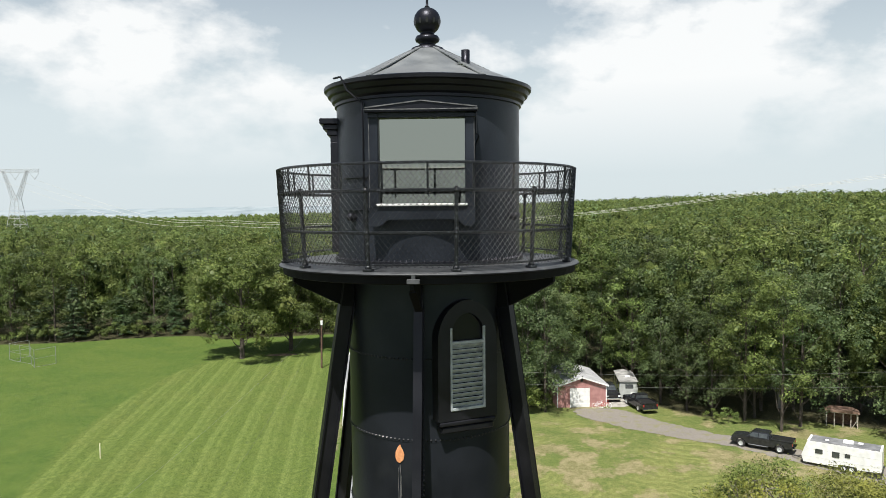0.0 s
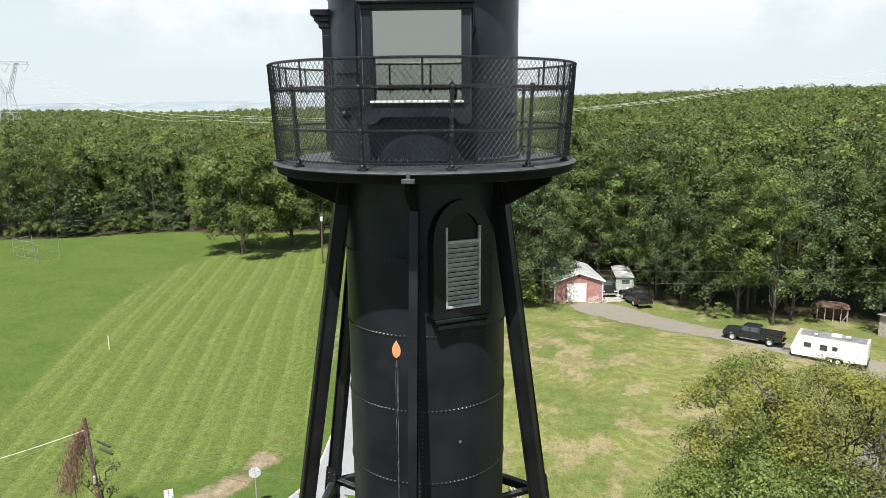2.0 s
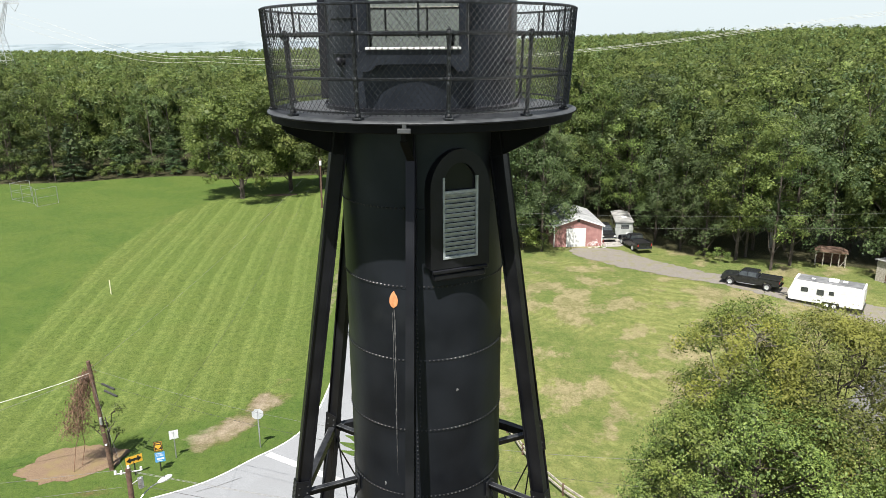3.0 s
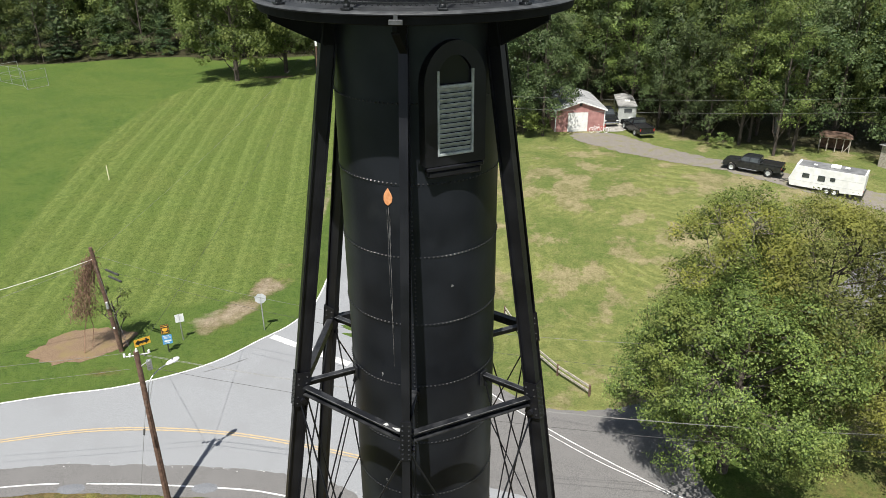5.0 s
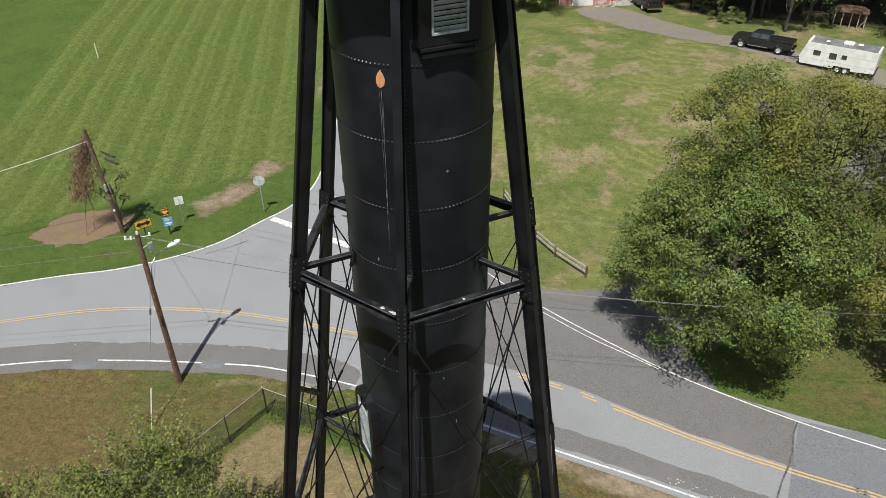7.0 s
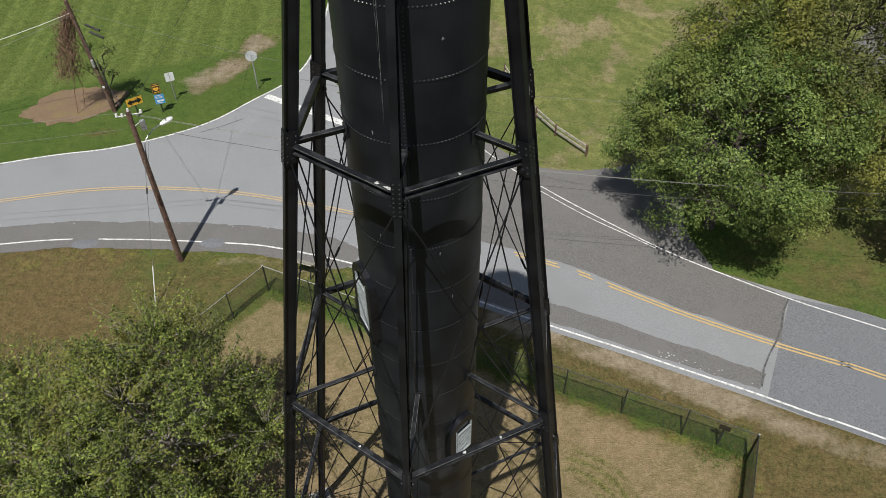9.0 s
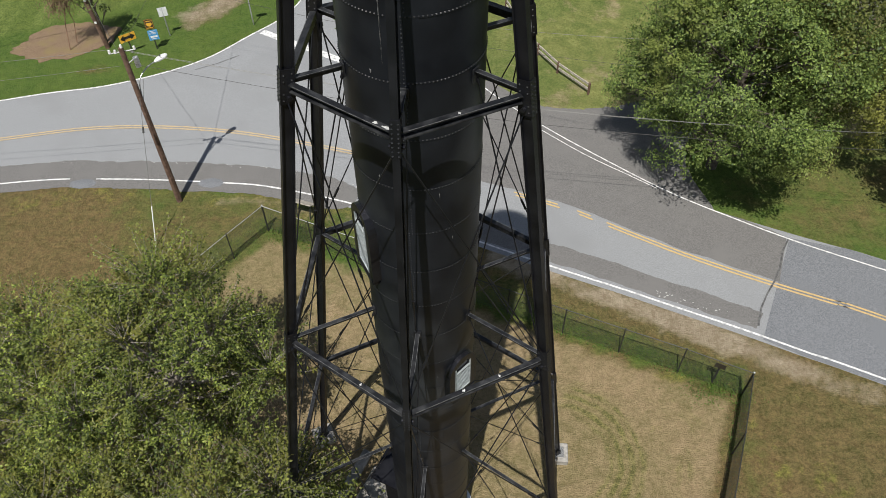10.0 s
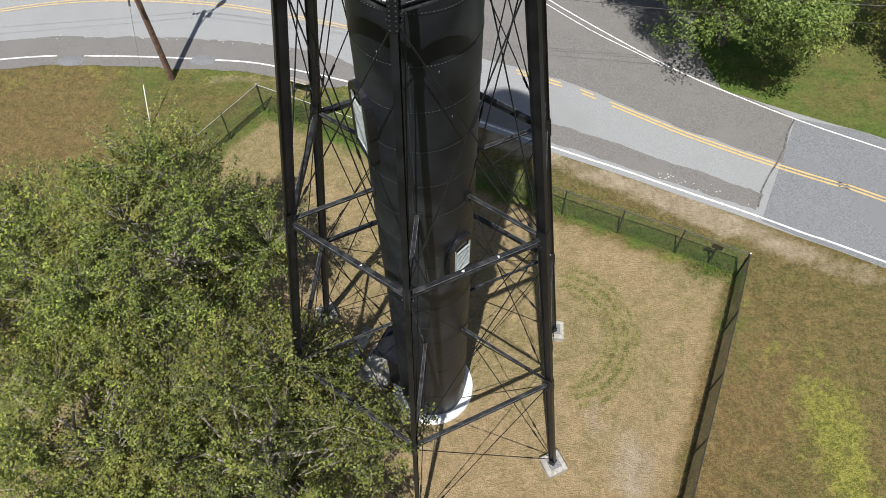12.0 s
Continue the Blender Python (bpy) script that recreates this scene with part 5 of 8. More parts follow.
def lantern_window(angle):
    """Pedimented frame standing proud of the lantern with one wide pane."""
    m = Matrix.Translation((TX, TY, 0)) @ Matrix.Rotation(radians(angle + 90), 4, 'Z')
    hold = new("lantern_window"); hold.parent = tower; hold.matrix_basis = m
    y = -(LR + 0.06)
    zb, zt, w = 28.035, 29.225, 1.20
    bm = bmesh.new()
    for s in (-1, 1):
        box(bm, (s * (w / 2 + 0.065), y + 0.16, (zb + zt) / 2 - 0.08), (0.13, 0.42, zt - zb + 0.28), bevel=0.01)
        box(bm, (s * (w / 2 + 0.07), y - 0.03, zt + 0.02), (0.15, 0.10, 0.06), bevel=0.01)
        box(bm, (s * (w / 2 + 0.015), y + 0.04, (zb + zt) / 2), (0.035, 0.1, zt - zb), bevel=0.004)
    box(bm, (0, y + 0.16, zt + 0.05), (w + 0.28, 0.42, 0.11), bevel=0.01)
    box(bm, (0, y + 0.16, zb - 0.11), (w + 0.26, 0.42, 0.17), bevel=0.01)
    part("window_frame", bm, LANTERN, hold)
    bm = bmesh.new()
    tri = [(-0.76, zt + 0.105), (0.76, zt + 0.105), (0.76, zt + 0.125), (0.0, zt + 0.215), (-0.76, zt + 0.125)]
    extrude_outline(bm, tri, y - 0.10, y + 0.35)
    box(bm, (0, y - 0.075, zt + 0.085), (1.56, 0.12, 0.045), bevel=0.01)
    part("pediment", bm, BLACK, hold)
    # thin pale trims stand in for highlights on the pediment and frame
    for s in (-1, 1):
        bm = bmesh.new()
        prism(bm, (s * 0.77, y - 0.105, zt + 0.128), (0, y - 0.105, zt + 0.218), [(0.008, -0.012), (0.008, 0.012), (-0.008, 0.012), (-0.008, -0.012)], (0, 0, 1))
        part("moulding_highlight", bm, STREAK_HIGHLIGHT, hold)
    bm = bmesh.new(); box(bm, (0, y - 0.138, zt + 0.098), (1.56, 0.012, 0.014)); part("moulding_highlight", bm, STREAK_HIGHLIGHT, hold)
    for s in (-1, 1):
        bm = bmesh.new(); box(bm, (s * (w / 2 + 0.125), y - 0.052, (zb + zt) / 2 - 0.05), (0.008, 0.008, zt - zb + 0.15)); part("moulding_highlight", bm, STREAK_HIGHLIGHT, hold)
    bm = bmesh.new()
    box(bm, (0, y - 0.035, zb - 0.012), (w + 0.06, 0.12, 0.035), bevel=0.008)
    part("window_sill", bm, SILL, hold, "sunlit worn pale sill")
    # scalloped apron under the sill
    half = [(0.735, zb - 0.05), (0.735, zb - 0.27), (0.70, zb - 0.305), (0.62, zb - 0.31), (0.555, zb - 0.285), (0.52, zb - 0.24), (0.45, zb - 0.215)]
    bm = bmesh.new()
    extrude_outline(bm, half + [(-x, z) for x, z in half[::-1]], y - 0.058, y + 0.30)
    part("apron", bm, LANTERN, hold)
    bm = bmesh.new()
    box(bm, (0, y + 0.06, (zb + zt) / 2), (w, 0.012, zt - zb))
    part("pane", bm, PANE, hold, "hazed grey-green pane")
    return hold


lantern_window(-92.5)
# hood and slim frame of the opening on the lantern's side
side_m = Matrix.Translation((TX, TY, 0)) @ Matrix.Rotation(radians(274), 4, 'Z')
hood = new("side_hood"); hood.parent = tower; hood.matrix_basis = side_m
bm = bmesh.new()
for out, lo, hi, w in ((0.25, 29.27, 29.36, 0.56), (0.20, 29.19, 29.27, 0.50), (0.14, 29.10, 29.19, 0.46), (0.09, 28.99, 29.10, 0.44)):
    box(bm, (0, -(LR + out / 2 - 0.05), (lo + hi) / 2), (w, out + 0.1, hi - lo), bevel=0.012)
part("corbel", bm, BLACK, hood)
bm = bmesh.new()
for s in (-1, 1):
    box(bm, (s * 0.19, -(LR + 0.02), 28.15), (0.07, 0.14, 1.70), bevel=0.008)
part("window_frame", bm, BLACK, hood)
# rain pipe, hooks and vents on the lantern wall
bm = bmesh.new()
rope(bm, [around(-145, LR + 0.21, 29.86), around(-139, LR + 0.2, 29.86), around(-137.5, LR + 0.19, 29.80), around(-135.5, LR + 0.16, 29.66), around(-129, LR + 0.03, 29.48), around(-128.5, LR + 0.03, 29.0), around(-128.5, LR + 0.03, 27.3)], 0.015, 7)
part("rain_pipe", bm, BLACK, tower)
bm = bmesh.new()
rope(bm, [around(-62, LR + 0.02, 29.42), around(-62, LR + 0.05, 29.3), around(-62, LR + 0.04, 29.02), around(-60.5, LR + 0.07, 28.98), around(-62, LR + 0.03, 28.85), around(-62, LR + 0.02, 28.3)], 0.014, 6)
part("hook_rod", bm, BLACK, tower)
for a in (-138, -30):
    bm = bmesh.new()
    d = Vector((math.cos(radians(a)), math.sin(radians(a)), 0))
    c = around(a, LR, 27.85)
    tube(bm, c, c + d * 0.07, 0.05, 0.045, 12)
    tube(bm, c + d * 0.05 + Vector((0, 0, -0.07)), c + d * 0.05 + Vector((0, 0, 0.07)), 0.035, 0.03, 8)
    bmesh.ops.create_icosphere(bm, subdivisions=2, radius=0.06, matrix=Matrix.Translation(c + d * 0.08))
    part("vent_cap", bm, BLACK, tower)
for z in (28.42, 27.95):
    bm = bmesh.new()
    rope(bm, [around(a, LR + 0.015, z) for a in range(-150, -120, 5)], 0.012, 5)
    part("wall_bar", bm, BLACK, tower)

# white foundation ring and leg piers
bm = bmesh.new()
lathe(bm, [(1.22, 0.16), (1.56, 0.16), (1.60, 0.13), (1.62, -0.1)], 56)
tagged(part("foundation_ring", bm, WHITE_CONCRETE), "whitewashed round concrete footing under the tower", "foundation")
for k in range(6):
    p = leg_at(k, 0)
    t = thing("leg_pier", Matrix.Translation((p.x, p.y, 0)) @ Matrix.Rotation(radians(TOWER_TURN + 60 * k + 45 + 15), 4, 'Z'), "weathered square concrete pier under a tower leg", "concrete pier", "piers under the tower legs")
    bm = bmesh.new()
    box(bm, (0, 0, 0.12), (0.82, 0.82, 0.42), bevel=0.03)
    part("block", bm, CONCRETE, t)
    bm = bmesh.new()
    box(bm, (0, 0, 0.34), (0.46, 0.46, 0.02), bevel=0.004)
    part("grout_pad", bm, FLAKE, t)
# entry with hood and step
ent = thing("tower_entry", Matrix.Translation((-1.02, 0.52, 0)) @ Matrix.Rotation(radians(64), 4, 'Z'), "black iron entry hood over a mottled grey stone landing", "entry")
bm = bmesh.new()
box(bm, (0, 0.45, 2.40), (1.30, 1.25, 0.07), bevel=0.012)
box(bm, (0, 1.05, 2.33), (1.30, 0.05, 0.14), bevel=0.01)
part("hood", bm, BLACK, ent)
for x in (-0.6, 0.6):
    bm = bmesh.new()
    box(bm, (x, 0.2, 1.25), (0.12, 0.5, 2.3), bevel=0.02)
    part("door_case", bm, BLACK, ent)
bm = bmesh.new()
box(bm, (0, 0.18, 1.22), (1.08, 0.08, 2.2), bevel=0.01)
part("door", bm, BLACK_WALL, ent, "black riveted iron door")
bm = bmesh.new()
box(bm, (-0.25, 1.15, 0.14), (1.7, 1.3, 0.36), bevel=0.05)
part("stone_landing", bm, CONCRETE, ent)
bm = bmesh.new()
box(bm, (0, 2.4, 0.05), (2.2, 0.42, 0.18), bevel=0.03)
part("stone_step", bm, CONCRETE, ent)


# ---- trees ----
def unit(v):
    return v / np.maximum(np.linalg.norm(v, axis=-1, keepdims=True), 1e-9)


def leaf_cards(rng, centres, sizes, outward, slim=0.6, wild=0.75, lift=0.75):
    """Diamond leaves: one folded quad at each centre, facing mostly outward and up."""
    n = len(centres)
    nrm = unit(outward * (1.45 - lift) + np.array([0, 0, lift]) + rng.normal(0, wild, (n, 3)))
    t = unit(np.cross(nrm, rng.normal(0, 1, (n, 3))))
    b = np.cross(nrm, t)
    s = sizes[:, None]
    v = np.stack([centres - t * s, centres - b * s * slim + nrm * s * 0.12, centres + t * s, centres + b * s * slim + nrm * s * 0.12], 1)
    return v


def sprays(rng, lobes, count, per, spread, lift, wild):
    """Leafy sprays on the sunny and outer side of each lobe. Returns places, facing directions and the tone of each leaf."""
    c = np.array([q[0] for q in lobes]); r = np.array([q[1] for q in lobes]); o = np.array([q[2] for q in lobes])
    area = r[:, 0] ** 2
    pick = rng.choice(len(lobes), count, p=area / area.sum())
    d = unit(rng.normal(0, 1, (count, 3)))
    want = o[pick] * 0.8 + np.array([0, 0, 0.55])
    side = (d * want).sum(1)
    d = unit(np.where((side < -0.15)[:, None], d - 2 * side[:, None] * want / (want ** 2).sum(1)[:, None], d))
    heart = c[pick] + d * r[pick] * rng.uniform(0.72, 1.08, (count, 1))
    face = unit(d * (1.3 - lift) + np.array([0, 0, lift]) + rng.normal(0, wild, (count, 3)))
    place = np.repeat(heart, per, 0) + rng.normal(0, spread, (count * per, 3)) * np.array([1, 1, 0.75])
    tone = rng.uniform(-0.22, 0.28, len(lobes))[pick] + rng.uniform(-0.16, 0.20, count)
    return place, np.repeat(face, per, 0), np.repeat(tone, per)


def limb(bm, p0, p1, r0, r1, rng, bends=3, seg=6):
    p0, p1 = Vector(p0), Vector(p1)
    last, lr = p0, r0
    length = (p1 - p0).length
    for k in range(1, bends + 1):
        u = k / bends
        q = p0.lerp(p1, u) + (Vector(rng.normal(0, 0.05 * length, 3)) if k < bends else Vector((0, 0, 0)))
        r = r0 + (r1 - r0) * u
        tube(bm, last, q, lr, r, seg, caps=False)
        last, lr = q, r
    return last


def tree(name, seed, height, radius, crown_low, leaf, leaf_mat, bark, count, per, spread, label, lobes_n=40, trunk_r=0.3, group="", shape="round", twigs=0, m=None, lump=1.0, wild=0.45, inner=0, deep_size=(0.14, 0.24), lift=0.6, category="tree", fork=False):
    """A tapered trunk with limbs to many billowing lobes, each set with sprays of leaves."""
    rng = np.random.default_rng(seed)
    top = thing(name, m or Matrix.Identity(4), label, category, group)
    lobes, boughs = [], []
    count_b = max(5, lobes_n // 6)
    for k in range(count_b):
        u = (k + 0.5) / count_b
        if shape == "round":
            reach = radius * math.sqrt(max(0.05, 1 - abs(2 * u - 0.92) ** 2.3 * 0.86))
        elif shape == "tall":
            reach = radius * (1.0 - 0.45 * u) * math.sqrt(max(0.05, 1 - abs(2 * u - 1) ** 5))
        else:
            reach = radius * (1.0 - 0.78 * u)
        rb = radius * rng.uniform(0.34, 0.50) * lump * (0.75 if shape == "cone" and u > 0.6 else 1.0)
        ring = max(0.0, reach - 0.62 * rb) * rng.uniform(0.8, 1.14)
        a = k * 2.4 + 0.9 * rng.random()
        bc = np.array([ring * math.cos(a), ring * math.sin(a), crown_low + 0.6 * rb + u * (height - crown_low - 1.45 * rb)])
        boughs.append(bc)
        away = unit(bc - np.array([0, 0, bc[2] - 0.8 * rb]))
        for _ in range(max(3, lobes_n // count_b)):
            d = unit(rng.normal(0, 0.75, 3) + away * 0.8 + np.array([0, 0, 0.15]))
            c = bc + d * rb * np.array([1, 1, 0.8]) * rng.uniform(0.6, 1.08)
            r = rb * rng.uniform(0.40, 0.62)
            lobes.append((c, np.array([r, r, r * rng.uniform(0.75, 1.0)]), d))
    bm = bmesh.new()
    tube(bm, (0, 0, -0.3), (0.1, 0, height * 0.4), trunk_r, trunk_r * 0.7, 9, caps=False)
    tube(bm, (0.1, 0, height * 0.4), (0.0, 0.1, height * 0.72), trunk_r * 0.7, trunk_r * 0.25, 9, caps=False)
    if fork:
        for a in (0.6, 2.7, 4.6):
            limb(bm, (0, 0, height * 0.16), (radius * 0.4 * math.cos(a), radius * 0.4 * math.sin(a), height * 0.62), trunk_r * 0.6, trunk_r * 0.25, rng, 4, 7)
    for c in boughs:
        z = max(crown_low * 0.6, c[2] - 0.25 * height * rng.random() - 1)
        limb(bm, (0, 0, min(z, height * 0.68)), c, trunk_r * 0.34 * (1 - c[2] / height * 0.6), 0.03, rng, 3, 5)
    for k, (c, r, _) in enumerate(lobes if twigs else []):
        limb(bm, boughs[min(k // max(3, lobes_n // count_b), count_b - 1)], c, 0.045, 0.02, rng, 2, 4)
        for _ in range(twigs):
            limb(bm, c, c + unit(rng.normal(0, 1, 3)) * r * 1.02, 0.022, 0.008, rng, 2, 3)
    part("trunk", bm, bark, top)
    place, face, tone = sprays(rng, lobes, count, per, spread, lift, wild)
    cards = leaf_cards(rng, place, leaf * rng.uniform(0.6, 1.25, len(place)), face, wild=0.34, lift=0.0)
    if inner:
        # foliage deeper in the lobes, which closes them
        c = np.repeat(np.array([q[0] for q in lobes]), inner, 0); r = np.repeat(np.array([q[1] for q in lobes]), inner, 0)
        d = unit(rng.normal(0, 1, c.shape))
        deep = leaf_cards(rng, c + d * r * rng.uniform(0.50, 0.78, (len(c), 1)), r[:, 0] * rng.uniform(*deep_size, len(c)), d * 2, slim=0.8, wild=0.3)
        cards = np.concatenate([cards, deep])
        tone = np.concatenate([tone, rng.uniform(-0.2, 0.1, len(deep))])
    me = quads("crown", cards)
    me.attributes.new("tone", 'FLOAT', 'POINT').data.foreach_set("value", np.repeat(tone, 4))
    link_mesh("crown", me, leaf_mat, top)
    return top


def conifer(name, seed, height, radius, label, group=""):
    rng = np.random.default_rng(seed)
    top = thing(name, Matrix.Identity(4), label, "tree", group)
    bm = bmesh.new()
    tube(bm, (0, 0, -0.3), (0, 0, height * 0.96), 0.26, 0.03, 8, caps=False)
    pts, outs = [], []
    z = 1.2
    while z < height - 0.3:
        reach = radius * (1 - z / height) ** 0.8 + 0.25
        for k in range(7):
            a = rng.random() * 2 * math.pi
            d = np.array([math.cos(a), math.sin(a), 0])
            ln = reach * rng.uniform(0.7, 1.1)
            tip = d * ln + np.array([0, 0, z + 0.12 * ln - 0.05 * ln * ln])
            tube(bm, (0, 0, z), tip, 0.035, 0.01, 4, caps=False)
            n = max(8, int(ln * 16))
            u = rng.random(n) ** 0.7
            p = np.outer(u, tip - np.array([0, 0, z])) + np.array([0, 0, z]) + rng.normal(0, 0.16, (n, 3)) * np.array([1.3, 1.3, 0.5])
            pts.append(p); outs.append(np.repeat(d[None], n, 0) * 0.3)
        z += rng.uniform(0.55, 0.85)
    part("trunk", bm, BARK, top)
    p, o = np.concatenate(pts), np.concatenate(outs)
    link_mesh("crown", quads("crown", leaf_cards(rng, p, 0.26 * rng.uniform(0.6, 1.3, len(p)), o, slim=0.4, wild=0.5)), LEAF_CONIFER, top)
    return top


def far_place(x, y, turn, s=1.0):
    return Matrix.Translation((x, y, land(x, y))) @ Matrix.Rotation(turn, 4, 'Z') @ Matrix.Diagonal((s, s, s, 1))


def twiggy_tree(name, seed, height, radius, crown_low, shoots, per, leaf, label, m):
    """A loose tree of many pale shoots, each set with small leaves."""
    rng = np.random.default_rng(seed)
    top = thing(name, m, label, "tree", "yard trees beside the tower")
    mid, half = (height + crown_low) / 2, (height - crown_low) / 2
    wood = bmesh.new()
    tube(wood, (0, 0, -0.3), (0.1, 0, height * 0.35), 0.2, 0.15, 9, caps=False)
    pts, outs = [], []
    lobes = 34
    for k in range(lobes):
        u = (k + 0.5) / lobes * 2 - 1
        ring = radius * math.sqrt(max(0.04, 1 - abs(u) ** 2.4)) * (0.45 + 0.42 * rng.random())
        a = k * 2.4 + rng.random()
        c = np.array([ring * math.cos(a), ring * math.sin(a), mid + u * half * 0.8])
        r = radius * rng.uniform(0.20, 0.36)
        limb(wood, (0.05, 0, max(crown_low * 0.5, min(c[2] - 1.0, height * 0.5))), c, 0.07, 0.025, rng, 4, 5)
        for _ in range(int(shoots / lobes * (0.5 + rng.random()))):
            d = unit(rng.normal(0, 1, 3))
            d[2] = abs(d[2]) * 1.1 + 0.1 if d[2] < -0.3 else d[2]
            s = c + d * r * rng.uniform(0.1, 0.5)
            e = c + d * r * rng.uniform(0.85, 1.35) + np.array([0, 0, rng.uniform(-0.1, 0.35)])
            b = (s + e) / 2 + rng.normal(0, 0.08, 3)
            for q0, q1, w0, w1 in ((s, b, 0.013, 0.009), (b, e, 0.009, 0.004)):
                tube(wood, q0, q1, w0, w1, 3, caps=False)
            n = int(per * rng.uniform(0.4, 1.4))
            w = rng.uniform(0.25, 1.05, n)[:, None]
            line = np.where(w < 0.5, s + (b - s) * w * 2, b + (e - b) * (w * 2 - 1))
            pts.append(line + rng.normal(0, 0.085, (n, 3))); outs.append(np.repeat(d[None], n, 0) * 0.4)
    part("trunk", wood, PALE_BARK, top)
    place, out = np.concatenate(pts), np.concatenate(outs)
    tone = np.repeat(rng.uniform(-0.4, 0.45, len(pts)), [len(q) for q in pts])
    me = quads("crown", leaf_cards(rng, place, leaf * rng.uniform(0.55, 1.3, len(place)), out, wild=0.5, lift=0.9))
    me.attributes.new("tone", 'FLOAT', 'POINT').data.foreach_set("value", np.repeat(tone, 4))
    link_mesh("crown", me, LEAF_SHRUB, top)


# big trees by the road and by the tower
tree("roadside_maple", 26, 11.4, 5.1, 1.6, 0.064, LEAF_MAPLE, BARK, 6000, 14, 0.16, "broad green roadside tree with yellowing top leaves", lobes_n=210, trunk_r=0.32, twigs=2, m=Matrix.Translation((15.6, 19.8, 0)), lump=0.86, inner=60, deep_size=(0.07, 0.12), lift=0.6)
tree("roadside_tree", 22, 14.0, 5.6, 2.4, 0.070, LEAF_SILVER, BARK, 6000, 14, 0.27, "grey-green loose-crowned roadside tree", lobes_n=170, trunk_r=0.26, twigs=2, m=Matrix.Translation((21.2, 23.4, 0.0)), lump=0.90, inner=36, deep_size=(0.07, 0.12), lift=0.7, fork=True)
tree("roadside_tree", 24, 15.0, 4.0, 3.0, 0.068, LEAF_YELLOW, PALE_BARK, 3400, 13, 0.22, "upright green roadside tree with a yellowing tip", lobes_n=150, trunk_r=0.2, twigs=3, shape="tall", m=Matrix.Translation((16.2, 24.2, 0.0)), lump=0.88, inner=24, deep_size=(0.07, 0.12), lift=0.6, fork=True)
tree("roadside_tree", 23, 13.0, 5.0, 4.0, 0.10, LEAF_MAPLE, BARK, 900, 14, 0.28, "green roadside tree at the lawn's edge", lobes_n=72, trunk_r=0.26, m=Matrix.Translation((28.6, 14.2, 0)), lump=0.95, inner=24)
YARD_TREE = "loose small-leaved green tree beside the tower"
twiggy_tree("yard_tree", 31, 9.6, 4.8, 1.4, 1700, 50, 0.052, YARD_TREE, Matrix.Translation((-9.5, 3.1, 0)))
twiggy_tree("yard_tree", 32, 8.6, 4.7, 1.2, 1600, 50, 0.052, YARD_TREE, Matrix.Translation((-5.25, -4.35, 0)))
twiggy_tree("yard_tree", 33, 8.2, 4.4, 1.2, 1200, 50, 0.052, YARD_TREE, Matrix.Translation((-14.6, 2.3, 0)))
twiggy_tree("yard_tree", 34, 7.6, 4.4, 1.2, 1200, 50, 0.052, YARD_TREE, Matrix.Translation((-11.0, -3.6, 0)))

# field trees in front of the wood
FIELD = dict(wild=0.45, inner=18, lift=0.5, deep_size=(0.16, 0.26), lump=1.1)
tree("field_tree", 41, 20.0, 7.4, 2.4, 0.17, LEAF_FOREST, BARK, 2500, 11, 0.36, "broad round green tree standing in the field", lobes_n=120, trunk_r=0.45, m=far_place(-35.4, 114.8, 0), **FIELD)
tree("field_tree", 42, 17.6, 6.0, 2.8, 0.17, LEAF_FOREST_B, BARK, 1700, 11, 0.36, "round green tree standing in the field", lobes_n=90, trunk_r=0.4, m=far_place(-28.2, 121.5, 0), **FIELD)
tree("field_tree", 43, 15.0, 5.2, 3.0, 0.17, LEAF_FOREST, BARK, 1200, 11, 0.36, "round green tree standing in the field", lobes_n=80, trunk_r=0.35, m=far_place(-23.0, 124.0, 0), **FIELD)

# the wood: a few trees built once and repeated
GROUPS = "woodland trees"
WOOD = dict(trunk_r=0.24, group=GROUPS, inner=8, lift=0.45, wild=0.45, lump=1.1)
kinds = [
    tree("woodland_tree", 51, 23, 5.0, 2.0, 0.175, LEAF_FOREST, BARK, 520, 9, 0.30, "tall leafy green woodland tree", lobes_n=84, **WOOD),
    tree("woodland_tree", 52, 25, 4.6, 3.0, 0.175, LEAF_FOREST_B, BARK, 520, 9, 0.30, "tall yellow-green woodland tree", lobes_n=84, **WOOD),
    tree("woodland_tree", 53, 22, 4.8, 1.5, 0.175, LEAF_DARK, BARK, 520, 9, 0.30, "tall dark green woodland tree", lobes_n=84, **WOOD),
    tree("woodland_tree", 54, 20, 4.6, 1.0, 0.175, LEAF_FOREST, BARK, 520, 9, 0.30, "leafy green woodland tree with low branches", lobes_n=84, shape="tall", **WOOD),
]
close = [
    tree("edge_tree", 55, 23, 4.6, 2.2, 0.15, LEAF_FOREST, BARK, 820, 9, 0.28, "tall leafy green tree at the wood's edge", lobes_n=90, **WOOD),
    tree("edge_tree", 56, 22, 4.7, 1.4, 0.15, LEAF_DARK, BARK, 820, 9, 0.28, "tall dark green tree at the wood's edge", lobes_n=90, **WOOD),
    tree("edge_tree", 57, 24, 4.4, 3.8, 0.15, LEAF_FOREST_B, BARK, 760, 9, 0.28, "tall green tree with a bare trunk", lobes_n=84, **WOOD),
]
pine = conifer("pine", 71, 15, 4.2, "dark green layered pine at the wood's edge", GROUPS)
shrub = tree("understory_shrub", 81, 4.2, 2.3, 0.2, 0.17, LEAF_FOREST_B, BARK, 150, 8, 0.26, "leafy green shrub at the wood's edge", lobes_n=14, trunk_r=0.06, inner=8, lump=1.3, category="shrub")
